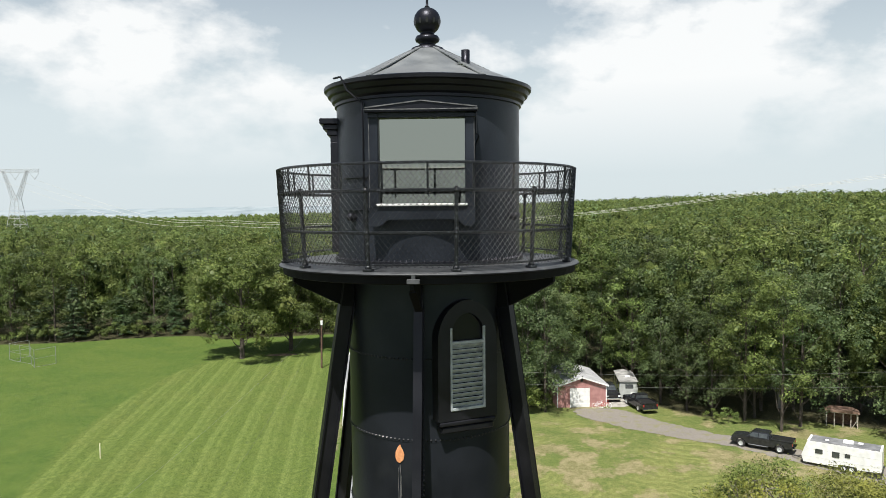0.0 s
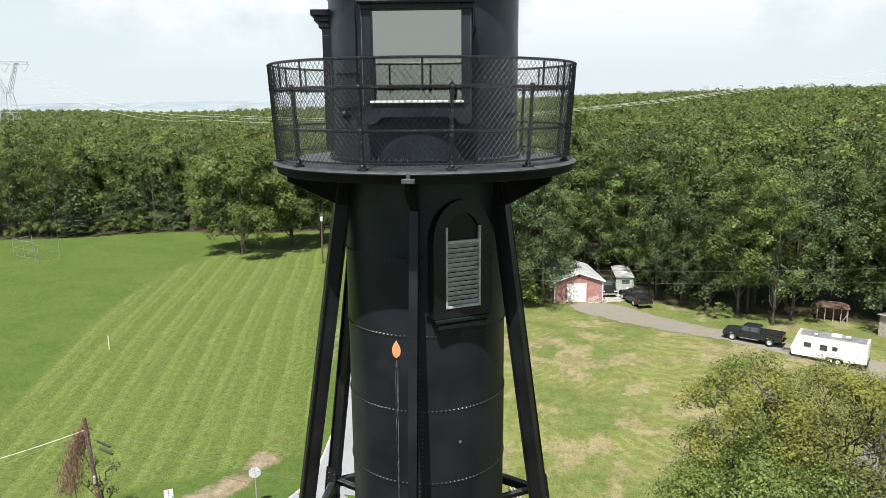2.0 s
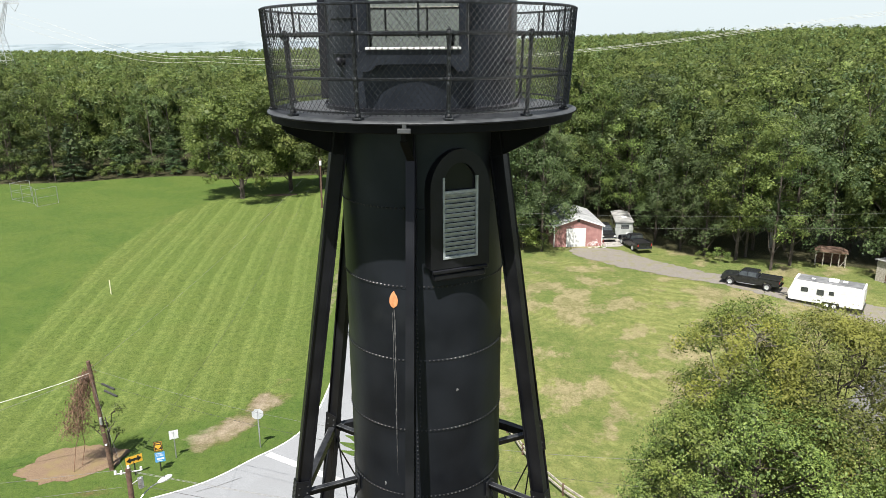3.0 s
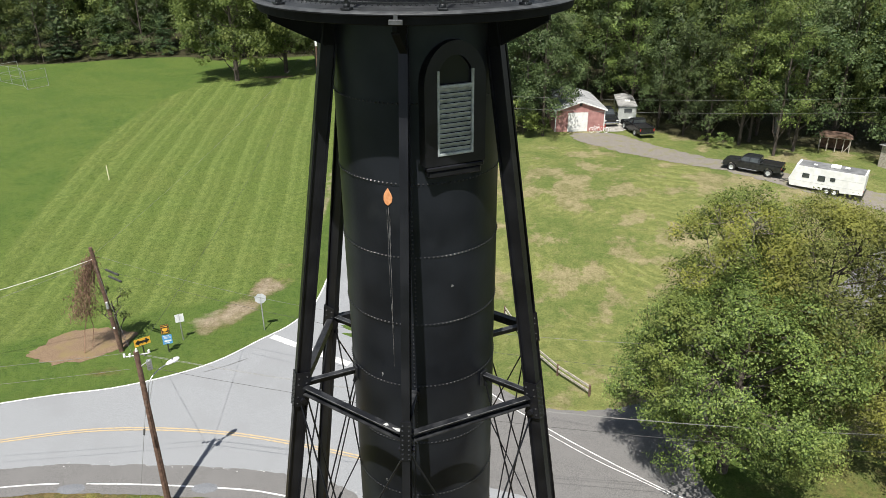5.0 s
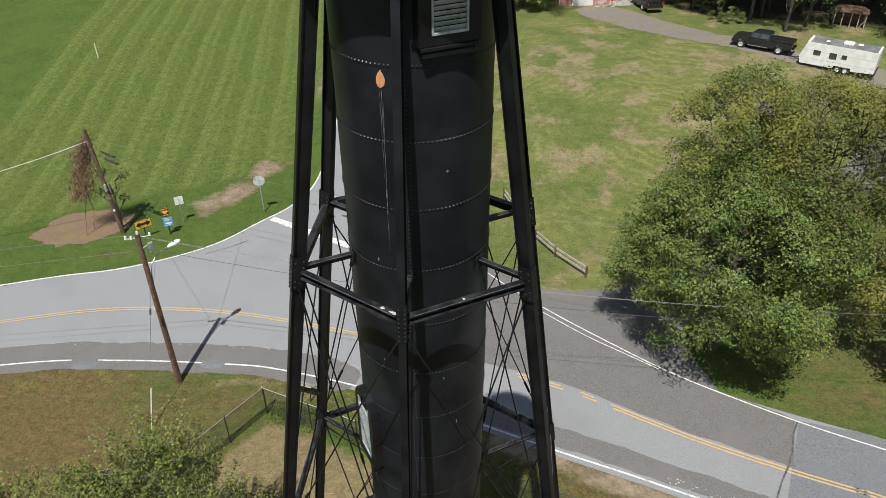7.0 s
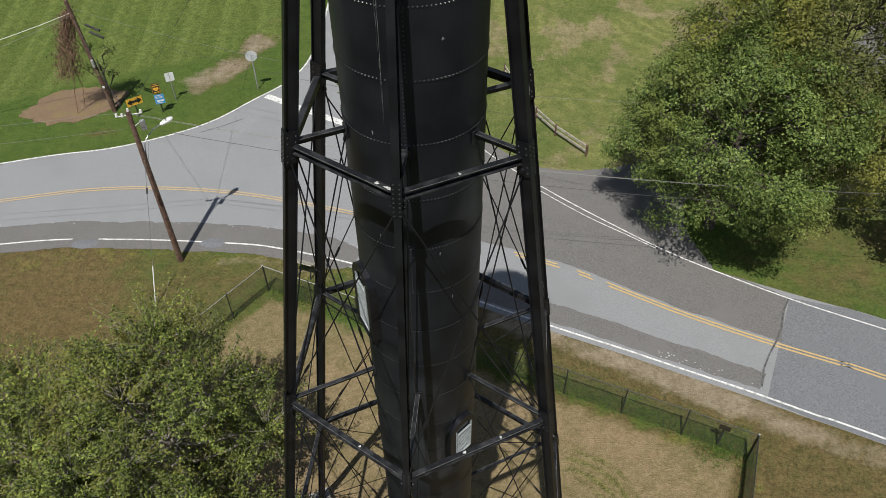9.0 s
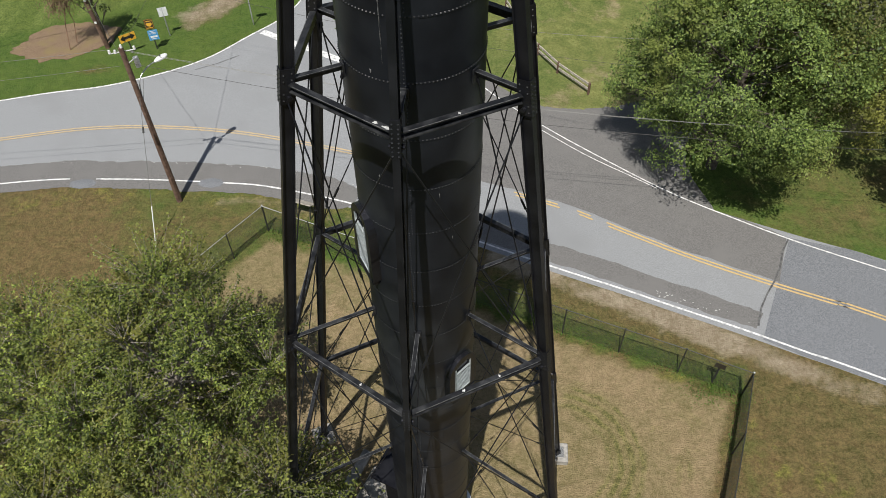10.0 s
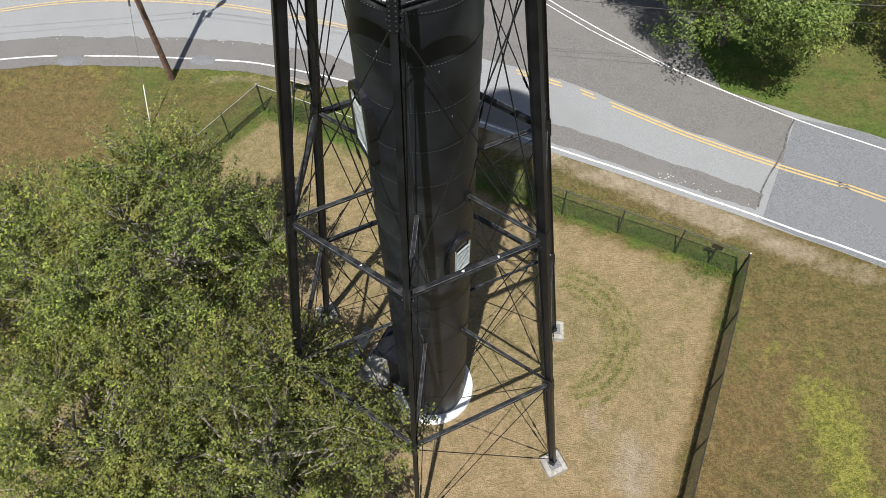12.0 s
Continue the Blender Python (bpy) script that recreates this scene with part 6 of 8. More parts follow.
# leaf colour chosen dark to paint the shade under the canopy
under = tree("understory_tree", 82, 9.0, 3.6, 0.2, 0.19, LEAF_DARK, BARK, 300, 8, 0.36, "understory tree whose dark green leaves imitate the wood's shade", lobes_n=26, trunk_r=0.10, group=GROUPS, inner=16, lump=1.25)

rnd = random.Random(11)
first_use = set()


def plant(src, x, y, s=1.0):
    m = far_place(x, y, rnd.uniform(0, 6.283), s)
    if src in first_use:
        copy_thing(src, Matrix.Translation((x, y, land(x, y))) @ Matrix.Rotation(rnd.uniform(0, 6.283), 4, 'Z')).scale = (s, s, s)
    else:
        first_use.add(src)
        src.matrix_basis = m


def along(points, step):
    line = [Vector((*p, 0)) for p in points]
    for a, b in zip(line, line[1:]):
        n = max(1, int((b - a).length / step))
        for k in range(n):
            yield a.lerp(b, k / n)


# left wood's edge
EDGE_L = [(-108, 134.5), (-96, 133), (-88, 132.5), (-74, 134), (-67, 137), (-60, 139), (-52, 140), (-44, 135.5), (-26, 139.5), (-18, 143)]
for p in along(EDGE_L, 4.0):
    src = pine if (-95 < p.x < -42 and rnd.random() < 0.30) else rnd.choice(kinds)
    plant(src, p.x + rnd.uniform(-1.2, 1.2), p.y + rnd.uniform(0.5, 3.5), rnd.uniform(0.52, 0.86) if src is not pine else rnd.uniform(0.55, 0.9))
for p in along(EDGE_L, 4.6):
    plant(rnd.choice(kinds), p.x + rnd.uniform(-1.5, 1.5), p.y + rnd.uniform(5, 7.5), rnd.uniform(0.80, 0.96))
for p in along(EDGE_L[2:], 3.6):
    plant(shrub, p.x + rnd.uniform(-1, 1), p.y + rnd.uniform(-1.2, 1.0), rnd.uniform(0.4, 0.9))
# right wood's edge
EDGE_R = [(-6, 96), (3, 88), (8.5, 80), (11.0, 80), (12.5, 89), (27, 90), (29.5, 79), (33, 73.5), (42, 72.5), (49, 66), (58, 60), (66, 56)]
# beyond x = 26 darker-leaved trees are favoured to imitate deeper self-shadow
for p in along(EDGE_R, 3.9):
    plant(close[1] if p.x > 26 and rnd.random() < 0.6 else rnd.choice(close), p.x + rnd.uniform(-1.0, 1.0), p.y + rnd.uniform(0.3, 2.6), rnd.uniform(0.72, 0.95))
for p in along(EDGE_R, 5.0):
    plant(rnd.choice(kinds), p.x + rnd.uniform(-2, 2), p.y + rnd.uniform(5.5, 8), rnd.uniform(0.82, 0.97))
for x, y, k, s in ((12.3, 74.0, 1, 0.72), (13.2, 78.4, 1, 0.84), (10.6, 77.6, 1, 0.8), (13.3, 82.0, 0, 0.8), (29.2, 73.8, 1, 0.62), (34.4, 69.7, 2, 0.80), (36.7, 65.6, 2, 0.72), (39.5, 67.1, 1, 0.80), (31.4, 71.6, 1, 0.58), (48.5, 63.5, 1, 0.85), (52.5, 61.5, 1, 0.8), (27.2, 77.6, 1, 0.62), (36.0, 70.8, 0, 0.72), (25.4, 84.5, 0, 0.7), (20.5, 90.5, 1, 0.6)):
    plant(close[k], x, y, s)
for x, y, s in ((32.2, 68.7, 0.40), (30.8, 69.5, 0.32), (10.0, 74.6, 0.95), (11.9, 74.4, 0.55), (8.6, 75.4, 0.9)):
    plant(shrub, x, y, s)
# understory added behind the edges, its dark leaves standing in for deep shade
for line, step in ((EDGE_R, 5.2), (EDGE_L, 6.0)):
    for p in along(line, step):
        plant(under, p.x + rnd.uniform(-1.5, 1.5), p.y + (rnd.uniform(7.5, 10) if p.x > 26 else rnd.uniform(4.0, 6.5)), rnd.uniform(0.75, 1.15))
# a grey dead tree in the wood
dead = thing("dead_tree", far_place(40.6, 74.5, 0, 0.80), "bare grey dead tree among the green ones", "tree")
bm = bmesh.new()
rng = np.random.default_rng(5)
limb(bm, (0, 0, 0), (0.3, 0.2, 19), 0.25, 0.08, rng, 6, 7)
for k in range(16):
    z0 = rng.uniform(11, 18.5)
    a = rng.random() * 6.28
    e = limb(bm, (0.25, 0.15, z0), (1.9 * math.cos(a), 1.9 * math.sin(a), z0 + rng.uniform(1.5, 3.6)), 0.07, 0.02, rng, 3, 4)
    for _ in range(3):
        limb(bm, e, e + Vector(rng.normal(0, 0.8, 3)) + Vector((0, 0, 0.7)), 0.025, 0.01, rng, 2, 4)
part("trunk", bm, noise_mix("dead_grey_wood", (0.30, 0.28, 0.25), (0.45, 0.43, 0.40), 4, rough=0.9), dead)


# the rest of the wood, seen from above and up to the skyline: canopies of many crowns
def canopy(name, crowns, lumps, per, size, mat, rng, label, body=True):
    """Billowing crowns (x, y, top, r): a rounded body, coloured dark as shaded gaps, carrying lumps of leaves."""
    r = np.array([q[3] for q in crowns]); tall = 1.5
    c = np.array([(x, y, z - tall * q) for x, y, z, q in crowns])
    n = len(c)
    d = unit(rng.normal(0, 1, (n, lumps, 3)))
    d[..., 2] = np.where(d[..., 2] < -0.2, -d[..., 2], d[..., 2])
    heart = c[:, None] + d * r[:, None, None] * np.array([1, 1, tall]) * rng.uniform(0.56, 0.80, (n, lumps, 1))
    e = unit(rng.normal(0, 1, (n, lumps, per, 3)) + 0.9 * d[:, :, None] + np.array([0, 0, 0.35]))
    p = heart[:, :, None] + e * (r[:, None] * rng.uniform(0.22, 0.36, (n, lumps)))[..., None, None] * np.array([1, 1, 0.8])
    sz = r[:, None, None] * size * rng.uniform(0.6, 1.4, (n, lumps, per))
    v = leaf_cards(rng, p.reshape(-1, 3), sz.ravel(), e.reshape(-1, 3), slim=0.7, wild=0.34, lift=0.3)
    top = thing(name, Matrix.Identity(4), label, "woods", kind="stuff")
    me = quads("foliage", v)
    base = rng.uniform(-0.45, 0.50, n) + np.array([0.45 * noise.noise((x * 0.035, y * 0.035, 2)) for x, y, _ in c])
    tone = base[:, None] + rng.uniform(-0.15, 0.15, (n, lumps))
    me.attributes.new("tone", 'FLOAT', 'POINT').data.foreach_set("value", np.repeat(tone.ravel(), per * 4))
    link_mesh("foliage", me, mat, top)["kind"] = "stuff"
    if not body:
        return
    verts, faces, k6 = [], [], 6
    for (x, y, z), q in zip(c, r):
        b = len(verts)
        for h, w in ((-1.9, 0.40), (-0.6, 0.52), (0.3, 0.50), (0.85, 0.30)):
            verts += [(x + q * w * math.cos(2 * math.pi * k / k6 + h), y + q * w * math.sin(2 * math.pi * k / k6 + h), z + q * h) for k in range(k6)]
        verts.append((x, y, z + q * 1.1))
        for k in range(k6):
            j = (k + 1) % k6
            faces += [(b + g * k6 + k, b + g * k6 + j, b + (g + 1) * k6 + j, b + (g + 1) * k6 + k) for g in range(3)] + [(b + 3 * k6 + k, b + 3 * k6 + j, b + 4 * k6)]
    me = bpy.data.meshes.new("crown_body"); me.from_pydata(verts, [], faces)
    link_mesh("crown_body", me, LEAF_MASS, top, smooth=True)["kind"] = "stuff"


def skyline(x, y):
    """Height of the crowns' tops over the plain."""
    return land(x, y) + 20.5 - 1.6 * smooth01((-x - 10) / 30) + 2.0 * smooth01(x / 60) * smooth01((160 - y) / 60)


rng = np.random.default_rng(9)
inner = [[], [], []]
y = 86.0
while y < 262:
    step = 7.4 + (y - 86) * 0.012
    for x in np.arange(-y * 0.72, y * 0.70, step):
        px, py = x + rng.uniform(-0.4, 0.4) * step, y + rng.uniform(-0.4, 0.4) * step
        if inside(px, py, WOODS_L) > 8 or inside(px, py, WOODS_R) > 6.5:
            r = step * rng.uniform(0.38, 0.58)
            inner[rng.choice(3, p=(0.45, 0.35, 0.2))].append((px, py, skyline(px, py) - abs(rng.normal(0, 2.3)), r))
    y += step * 0.92
# extra crowns near the right edge, added to block sun from the wood below
for _ in range(260):
    px, py = rng.uniform(27, 72), rng.uniform(60, 92)
    if 1.8 < inside(px, py, WOODS_R) < 7.5:
        inner[2 if rng.random() < 0.6 else 0].append((px, py, land(px, py) + rng.uniform(14, 18.5), rng.uniform(2.7, 3.5)))
for crowns, mat in zip(inner, (LEAF_FOREST, LEAF_FOREST_B, LEAF_DARK)):
    canopy("inner_woods", crowns, 18, 15, 0.062, mat, rng, "green woodland canopy behind the wood's edge")
# low crowns added inside the edges; their dark leaf colour imitates shade
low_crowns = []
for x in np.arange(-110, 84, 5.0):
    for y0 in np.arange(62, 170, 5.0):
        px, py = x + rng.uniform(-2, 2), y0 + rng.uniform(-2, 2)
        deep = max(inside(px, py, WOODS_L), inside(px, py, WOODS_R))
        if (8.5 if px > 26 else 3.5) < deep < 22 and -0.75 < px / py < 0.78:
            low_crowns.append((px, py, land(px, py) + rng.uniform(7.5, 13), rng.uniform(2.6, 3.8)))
canopy("understory_woods", low_crowns, 16, 9, 0.085, LEAF_DARK, rng, "added understory, dark green leaves imitating shade inside the wood's edge", body=False)
outer = [[], []]
while y < 1900:
    step = 9.5 + (y - 262) * 0.026
    for x in np.arange(-y * 0.70, y * 0.68, step):
        px, py = x + rng.uniform(-0.45, 0.45) * step, y + rng.uniform(-0.45, 0.45) * step
        r = step * rng.uniform(0.42, 0.62)
        low = 8 * math.exp(-((px / py + 0.36) / 0.10) ** 2) * smooth01((py - 250) / 250)
        outer[rng.choice(2, p=(0.6, 0.4))].append((px, py, skyline(px, py) - abs(rng.normal(0, 1.8)) - low, min(r, 9)))
    y += step * 0.95
for crowns, mat in zip(outer, (LEAF_FOREST, LEAF_DARK)):
    canopy("far_woods", crowns, 10, 9, 0.075, mat, rng, "distant green deciduous woods up to the skyline")
# low hills at the horizon; aerial haze is put into their blue-grey colour
DISTANCE = noise_mix("haze_coloured_hills", (0.25, 0.300, 0.325), (0.31, 0.355, 0.375), 0.004, rough=0.95, detail=8, spec=0.0, c=(0.20, 0.245, 0.265), c_scale=0.012)
for dist, high, wave, seed in ((2300, 22, 9, 1), (3300, 34, 7, 5)):
    bm = bmesh.new()
    rows = []
    for x in np.arange(-3600, 3601, 45):
        h = high + wave * (noise.noise((x * 0.0017, seed, 0)) + 0.35 * noise.noise((x * 0.02, seed, 3)))
        y = dist + 200 * noise.noise((x * 0.001, seed, 7))
        rows.append([bm.verts.new((x, y - 260, -5)), bm.verts.new((x, y, h)), bm.verts.new((x, y + 300, -5))])
    for a, b in zip(rows, rows[1:]):
        for i in range(2):
            bm.faces.new((a[i], b[i], b[i + 1], a[i + 1]))
    tagged(part("backdrop", bm, DISTANCE, smooth=True), "low hills at the horizon, coloured blue-grey to imitate haze", "hills", kind="structure")


# ---- utility poles, cables ----
def pole_thing(name, x, y, h, lean, label):
    t = thing(name, Matrix.Translation((x, y, land(x, y))), label, "utility pole")
    bm = bmesh.new()
    tube(bm, (0, 0, -0.3), (lean[0], lean[1], h), 0.165, 0.12, 12)
    part("pole", bm, WOOD_POLE, t, smooth=False)
    return t


near_pole = pole_thing("street_lamp_pole", -14.08, 17.35, 9.2, (-0.32, 0.76), "leaning brown wooden utility pole carrying a street lamp")
tip = Vector((-0.32, 0.76, 9.2))


def up_pole(z):
    return Vector((tip.x * z / 9.2, tip.y * z / 9.2, z))


bm = bmesh.new()
arm = [up_pole(6.55) + Vector((0.1, 0.05, 0)), up_pole(7.2) + Vector((0.18, 0.28, 0.12)), up_pole(7.5) + Vector((0.5, 0.75, 0.18)), up_pole(7.55) + Vector((0.78, 1.22, 0.16))]
rope(bm, catmull([tuple(p) for p in arm], 4), 0.03, 7)
rope(bm, [up_pole(6.35) + Vector((0.1, 0.05, 0)), up_pole(7.2) + Vector((0.3, 0.42, 0.1))], 0.016, 6)
part("lamp_arm", bm, GALV, near_pole)
bm = bmesh.new()
head_c = up_pole(7.55) + Vector((0.98, 1.52, 0.16))
turn = Matrix.Translation(head_c) @ Matrix.Rotation(math.atan2(1.22, 0.78), 4, 'Z')
bmesh.ops.create_uvsphere(bm, u_segments=16, v_segments=10, radius=1.0, matrix=turn @ Matrix.Diagonal((0.42, 0.17, 0.11, 1)))
for v in bm.verts:
    q = turn.inverted() @ v.co
    v.co = turn @ Vector((q.x, q.y * (0.72 + 0.5 * (q.x + 0.42) / 0.84), q.z))
part("lamp_head", bm, LAMP_WHITE, near_pole, "white cobra-head street lamp", smooth=True)
bm = bmesh.new()
tube(bm, head_c + Vector((0, 0, 0.09)), head_c + Vector((0, 0, 0.17)), 0.04, 0.035, 8)
part("photocell", bm, WIRE_DARK, near_pole)
bm = bmesh.new()
tube(bm, up_pole(8.95) + Vector((-0.55, -0.1, 0)), up_pole(8.95) + Vector((0.5, 0.25, 0)), 0.035, seg=6)
tube(bm, up_pole(8.4) + Vector((0.1, 0, 0)), up_pole(8.65) + Vector((0.55, 0.2, 0)), 0.03, seg=6)
part("crossarm", bm, GALV, near_pole)
for off in ((-0.55, -0.1, 0.1), (0.5, 0.25, 0.1), (0.02, 0.02, 0.32), (-0.3, -0.05, 0.08)):
    bm = bmesh.new()
    q = up_pole(8.95) + Vector(off)
    tube(bm, q - Vector((0, 0, 0.08)), q + Vector((0, 0, 0.08)), 0.07, 0.05, 8)
    part("insulator", bm, PORCELAIN, near_pole)
bm = bmesh.new()
tube(bm, up_pole(8.3) + Vector((0.42, 0.2, -0.2)), up_pole(8.3) + Vector((0.42, 0.2, 0.3)), 0.13, seg=12)
part("transformer_can", bm, GALV, near_pole)

far_pole = pole_thing("utility_pole", -22.6, 32.3, 8.1, (-0.55, 0.1), "leaning weathered wooden utility pole with cables")
bm = bmesh.new()
box(bm, (-0.2, -0.12, 3.8), (0.16, 0.14, 0.55), bevel=0.02)
part("meter_box", bm, GALV, far_pole)
bm = bmesh.new()
box(bm, (-0.1, -0.12, 2.0), (0.14, 0.05, 0.14))
part("pole_tag", bm, LAMP_WHITE, far_pole)
for k in range(2):
    bm = bmesh.new()
    tube(bm, (0.3 + 0.1 * k, -0.2, 6.6 - 0.5 * k), (1.25 + 0.1 * k, -0.55, 6.35 - 0.5 * k), 0.075, seg=8)
    part("splice_case", bm, WIRE_DARK, far_pole, "black cable splice case")
# dead vine hanging on the pole
vine = thing("dead_vine", Matrix.Translation((-23.4, 32.6, 0)), "dead brown hanging vine clump beside the pole", "vine")
rng = np.random.default_rng(77)
n = 2600
u = rng.random(n)
p = np.stack([0.05 - 1.65 * (1 - u) ** 0.8 + rng.normal(0, 1.0, n) * (0.16 + 0.34 * (1 - u) ** 0.7), rng.normal(0, 0.40, n), 2.6 + 4.8 * u + rng.normal(0, 0.15, n)], 1)
dirs = unit(np.stack([rng.normal(0, 0.6, n), rng.normal(0, 0.6, n), -np.ones(n)], 1))
side = unit(np.cross(dirs, rng.normal(0, 1, (n, 3)))) * 0.022
ln = rng.uniform(0.10, 0.36, (n, 1))
link_mesh("hanging_leaves", quads("hanging_leaves", np.stack([p - side, p + side, p + side * 0.3 + dirs * ln, p - side * 0.3 + dirs * ln], 1)), DEAD_VINE, vine)
bm = bmesh.new()
rg = np.random.default_rng(3)
for k in range(14):
    limb(bm, (0.25, -0.1, 7.6), (-0.5 - rg.random(), rg.normal(0, 0.4), 2.8 + 2 * rg.random()), 0.03, 0.012, rg, 4, 4)
limb(bm, (-1.7, -0.6, 0), (-0.95, -0.2, 3.3), 0.03, 0.03, rg, 2, 5)
limb(bm, (-1.5, 0.2, 0), (-1.1, 0.1, 3.2), 0.025, 0.025, rg, 2, 5)
part("stem", bm, DEAD_VINE, vine)
tree("pole_sapling", 91, 5.0, 1.0, 1.2, 0.09, LEAF_FOREST_B, BARK, 46, 8, 0.16, "small sparse leafy sapling behind the pole", lobes_n=14, trunk_r=0.13, twigs=3, lump=1.3, m=Matrix.Translation((-22.95, 33.0, 0)))


def cable(name, a, b, sag, r, mat, label, n=18):
    a, b = Vector(a), Vector(b)
    pts = []
    for k in range(n + 1):
        u = k / n
        q = a.lerp(b, u)
        q.z -= 4 * sag * u * (1 - u)
        pts.append(q)
    bm = bmesh.new()
    rope(bm, pts, r, 5)
    tagged(part(name, bm, mat), label, "cable")


NP = Vector((-14.4, 18.1, 9.1)); FP = Vector((-23.1, 32.4, 7.6))
ROADSIDE = "thin overhead cable along the road"
cable("power_cable", NP, (44, 11.0, 9.6), 2.2, 0.008, WIRE, ROADSIDE)
cable("power_cable", NP + Vector((0.3, 0.1, -0.2)), (44, 11.6, 9.2), 2.2, 0.008, WIRE, ROADSIDE)
cable("power_cable", NP + Vector((0, 0, -0.7)), (44, 11.3, 8.4), 2.3, 0.010, WIRE_DARK, "dark overhead cable along the road")
cable("power_cable", NP + Vector((-0.5, 0, 0)), (-70, 14, 9.5), 1.2, 0.009, WIRE, ROADSIDE)
cable("power_cable", NP + Vector((-0.4, 0, -0.9)), (-70, 13.6, 8.6), 1.3, 0.008, WIRE, ROADSIDE)
cable("power_cable", FP + Vector((0, 0, -0.35)), (-55, 21.5, 7.2), 2.2, 0.022, PALE_CABLE, "thick pale overhead cable to a pole")
cable("power_cable", FP + Vector((0, 0, -0.5)), (-50, 13.5, 7.0), 1.6, 0.010, WIRE, "thin pale overhead cable by the road")
cable("power_cable", FP + Vector((0.2, 0, -0.1)), (14, 19.7, 8.2), 1.5, 0.009, WIRE, "thin overhead cable across the side street")
cable("power_cable", FP + Vector((0.2, 0, -1.0)), (14, 18.2, 7.4), 1.2, 0.009, WIRE_DARK, "dark overhead cable across the side street")
cable("power_cable", FP + Vector((0.1, 0, 0)), (-19.8, 106, 9.8), 1.0, 0.010, WIRE, "thin overhead cable along the field")
cable("power_cable", NP + Vector((0, 0, 0)), (-19.8, 106, 9.0), 1.6, 0.009, WIRE_DARK, "thin dark overhead cable along the field")
cable("power_cable", NP + Vector((0, 0, -1.1)), FP + Vector((0, 0, -0.9)), 0.3, 0.008, WIRE, "thin overhead cable between two poles")
cable("power_cable", (-4, 62, 11.6), (60, 62, 11.0), 1.0, 0.011, WIRE, "thin overhead cable in front of the wood")
cable("power_cable", (-4, 62, 10.4), (60, 62, 9.3), 0.9, 0.011, WIRE, "thin overhead cable in front of the wood")
t = pole_thing("utility_pole", -20.0, 106.5, 8.2, (0.15, 0), "distant wooden utility pole in the field")
bm = bmesh.new()
box(bm, (0.15, 0, 7.5), (0.35, 0.3, 0.8), bevel=0.05)
part("transformer_can", bm, LAMP_WHITE, t)
# guy wire with white guard
guy = thing("guy_wire", Matrix.Translation((-14.5, 13.95, 0)), "steel guy wire with a white plastic guard", "guy wire")
bm = bmesh.new()
d = (Vector((-14.25, 17.75, 6.6)) - Vector((-14.5, 13.95, 0)))
tube(bm, (0, 0, 0), d, 0.011, seg=5)
part("cable", bm, WIRE, guy)
bm = bmesh.new()
tube(bm, d.normalized() * 0.05, d.normalized() * 2.2, 0.027, seg=8)
part("guard", bm, LAMP_WHITE, guy)
bm = bmesh.new()
q0, q1 = d.lerp(Vector((0, 0, 0)), 0.22), d.lerp(Vector((0, 0, 0)), 0.18)
tube(bm, q0, q1, 0.05, seg=8)
part("strain_insulator", bm, WIRE_DARK, guy)

# high-voltage pylon and lines
pyl = thing("power_pylon", Matrix.Translation((-265, 440, 8)), "grey steel lattice high-voltage pylon above the woods", "pylon")


def lattice(name, a0, a1, w0, w1, n):
    """A square lattice leg from a0 to a1."""
    a0, a1 = Vector(a0), Vector(a1)
    bm = bmesh.new()
    corners = [(-1, -1), (1, -1), (1, 1), (-1, 1)]
    ring = []
    for k in range(n + 1):
        u = k / n
        c, w = a0.lerp(a1, u), (w0 + (w1 - w0) * u) / 2
        ring.append([c + Vector((sx * w, sy * w, 0)) for sx, sy in corners])
    for p, q in zip(ring, ring[1:]):
        for i in range(4):
            tube(bm, p[i], q[i], 0.14, seg=4, caps=False)
            tube(bm, p[i], q[(i + 1) % 4], 0.07, seg=4, caps=False)
            tube(bm, q[i], q[(i + 1) % 4], 0.07, seg=4, caps=False)
    part(name, bm, STEEL_LATTICE, pyl)


lattice("lower_body", (0, 0, 0), (0, 0, 27), 11, 4.2, 7)
lattice("fork", (-1.2, 0, 27), (-7.5, 0, 45), 2.4, 1.2, 7)
lattice("fork", (1.2, 0, 27), (7.5, 0, 45), 2.4, 1.2, 7)
bm = bmesh.new()
for k in range(18):
    x0, x1 = -15 + 30 * k / 18, -15 + 30 * (k + 1) / 18
    for z0, z1 in ((44, 44), (46, 46), (44, 46), (46, 44)):
        tube(bm, (x0, 0, z0), (x1, 0, z1), 0.10, seg=4, caps=False)
part("bridge_beam", bm, STEEL_LATTICE, pyl)
for x in (-12, 0, 12):
    bm = bmesh.new()
    tube(bm, (x - 3, 0, 44), (x, 0, 39.5), 0.12, seg=5)
    tube(bm, (x + 3, 0, 44), (x, 0, 39.5), 0.12, seg=5)
    part("insulator_string", bm, STEEL_LATTICE, pyl)
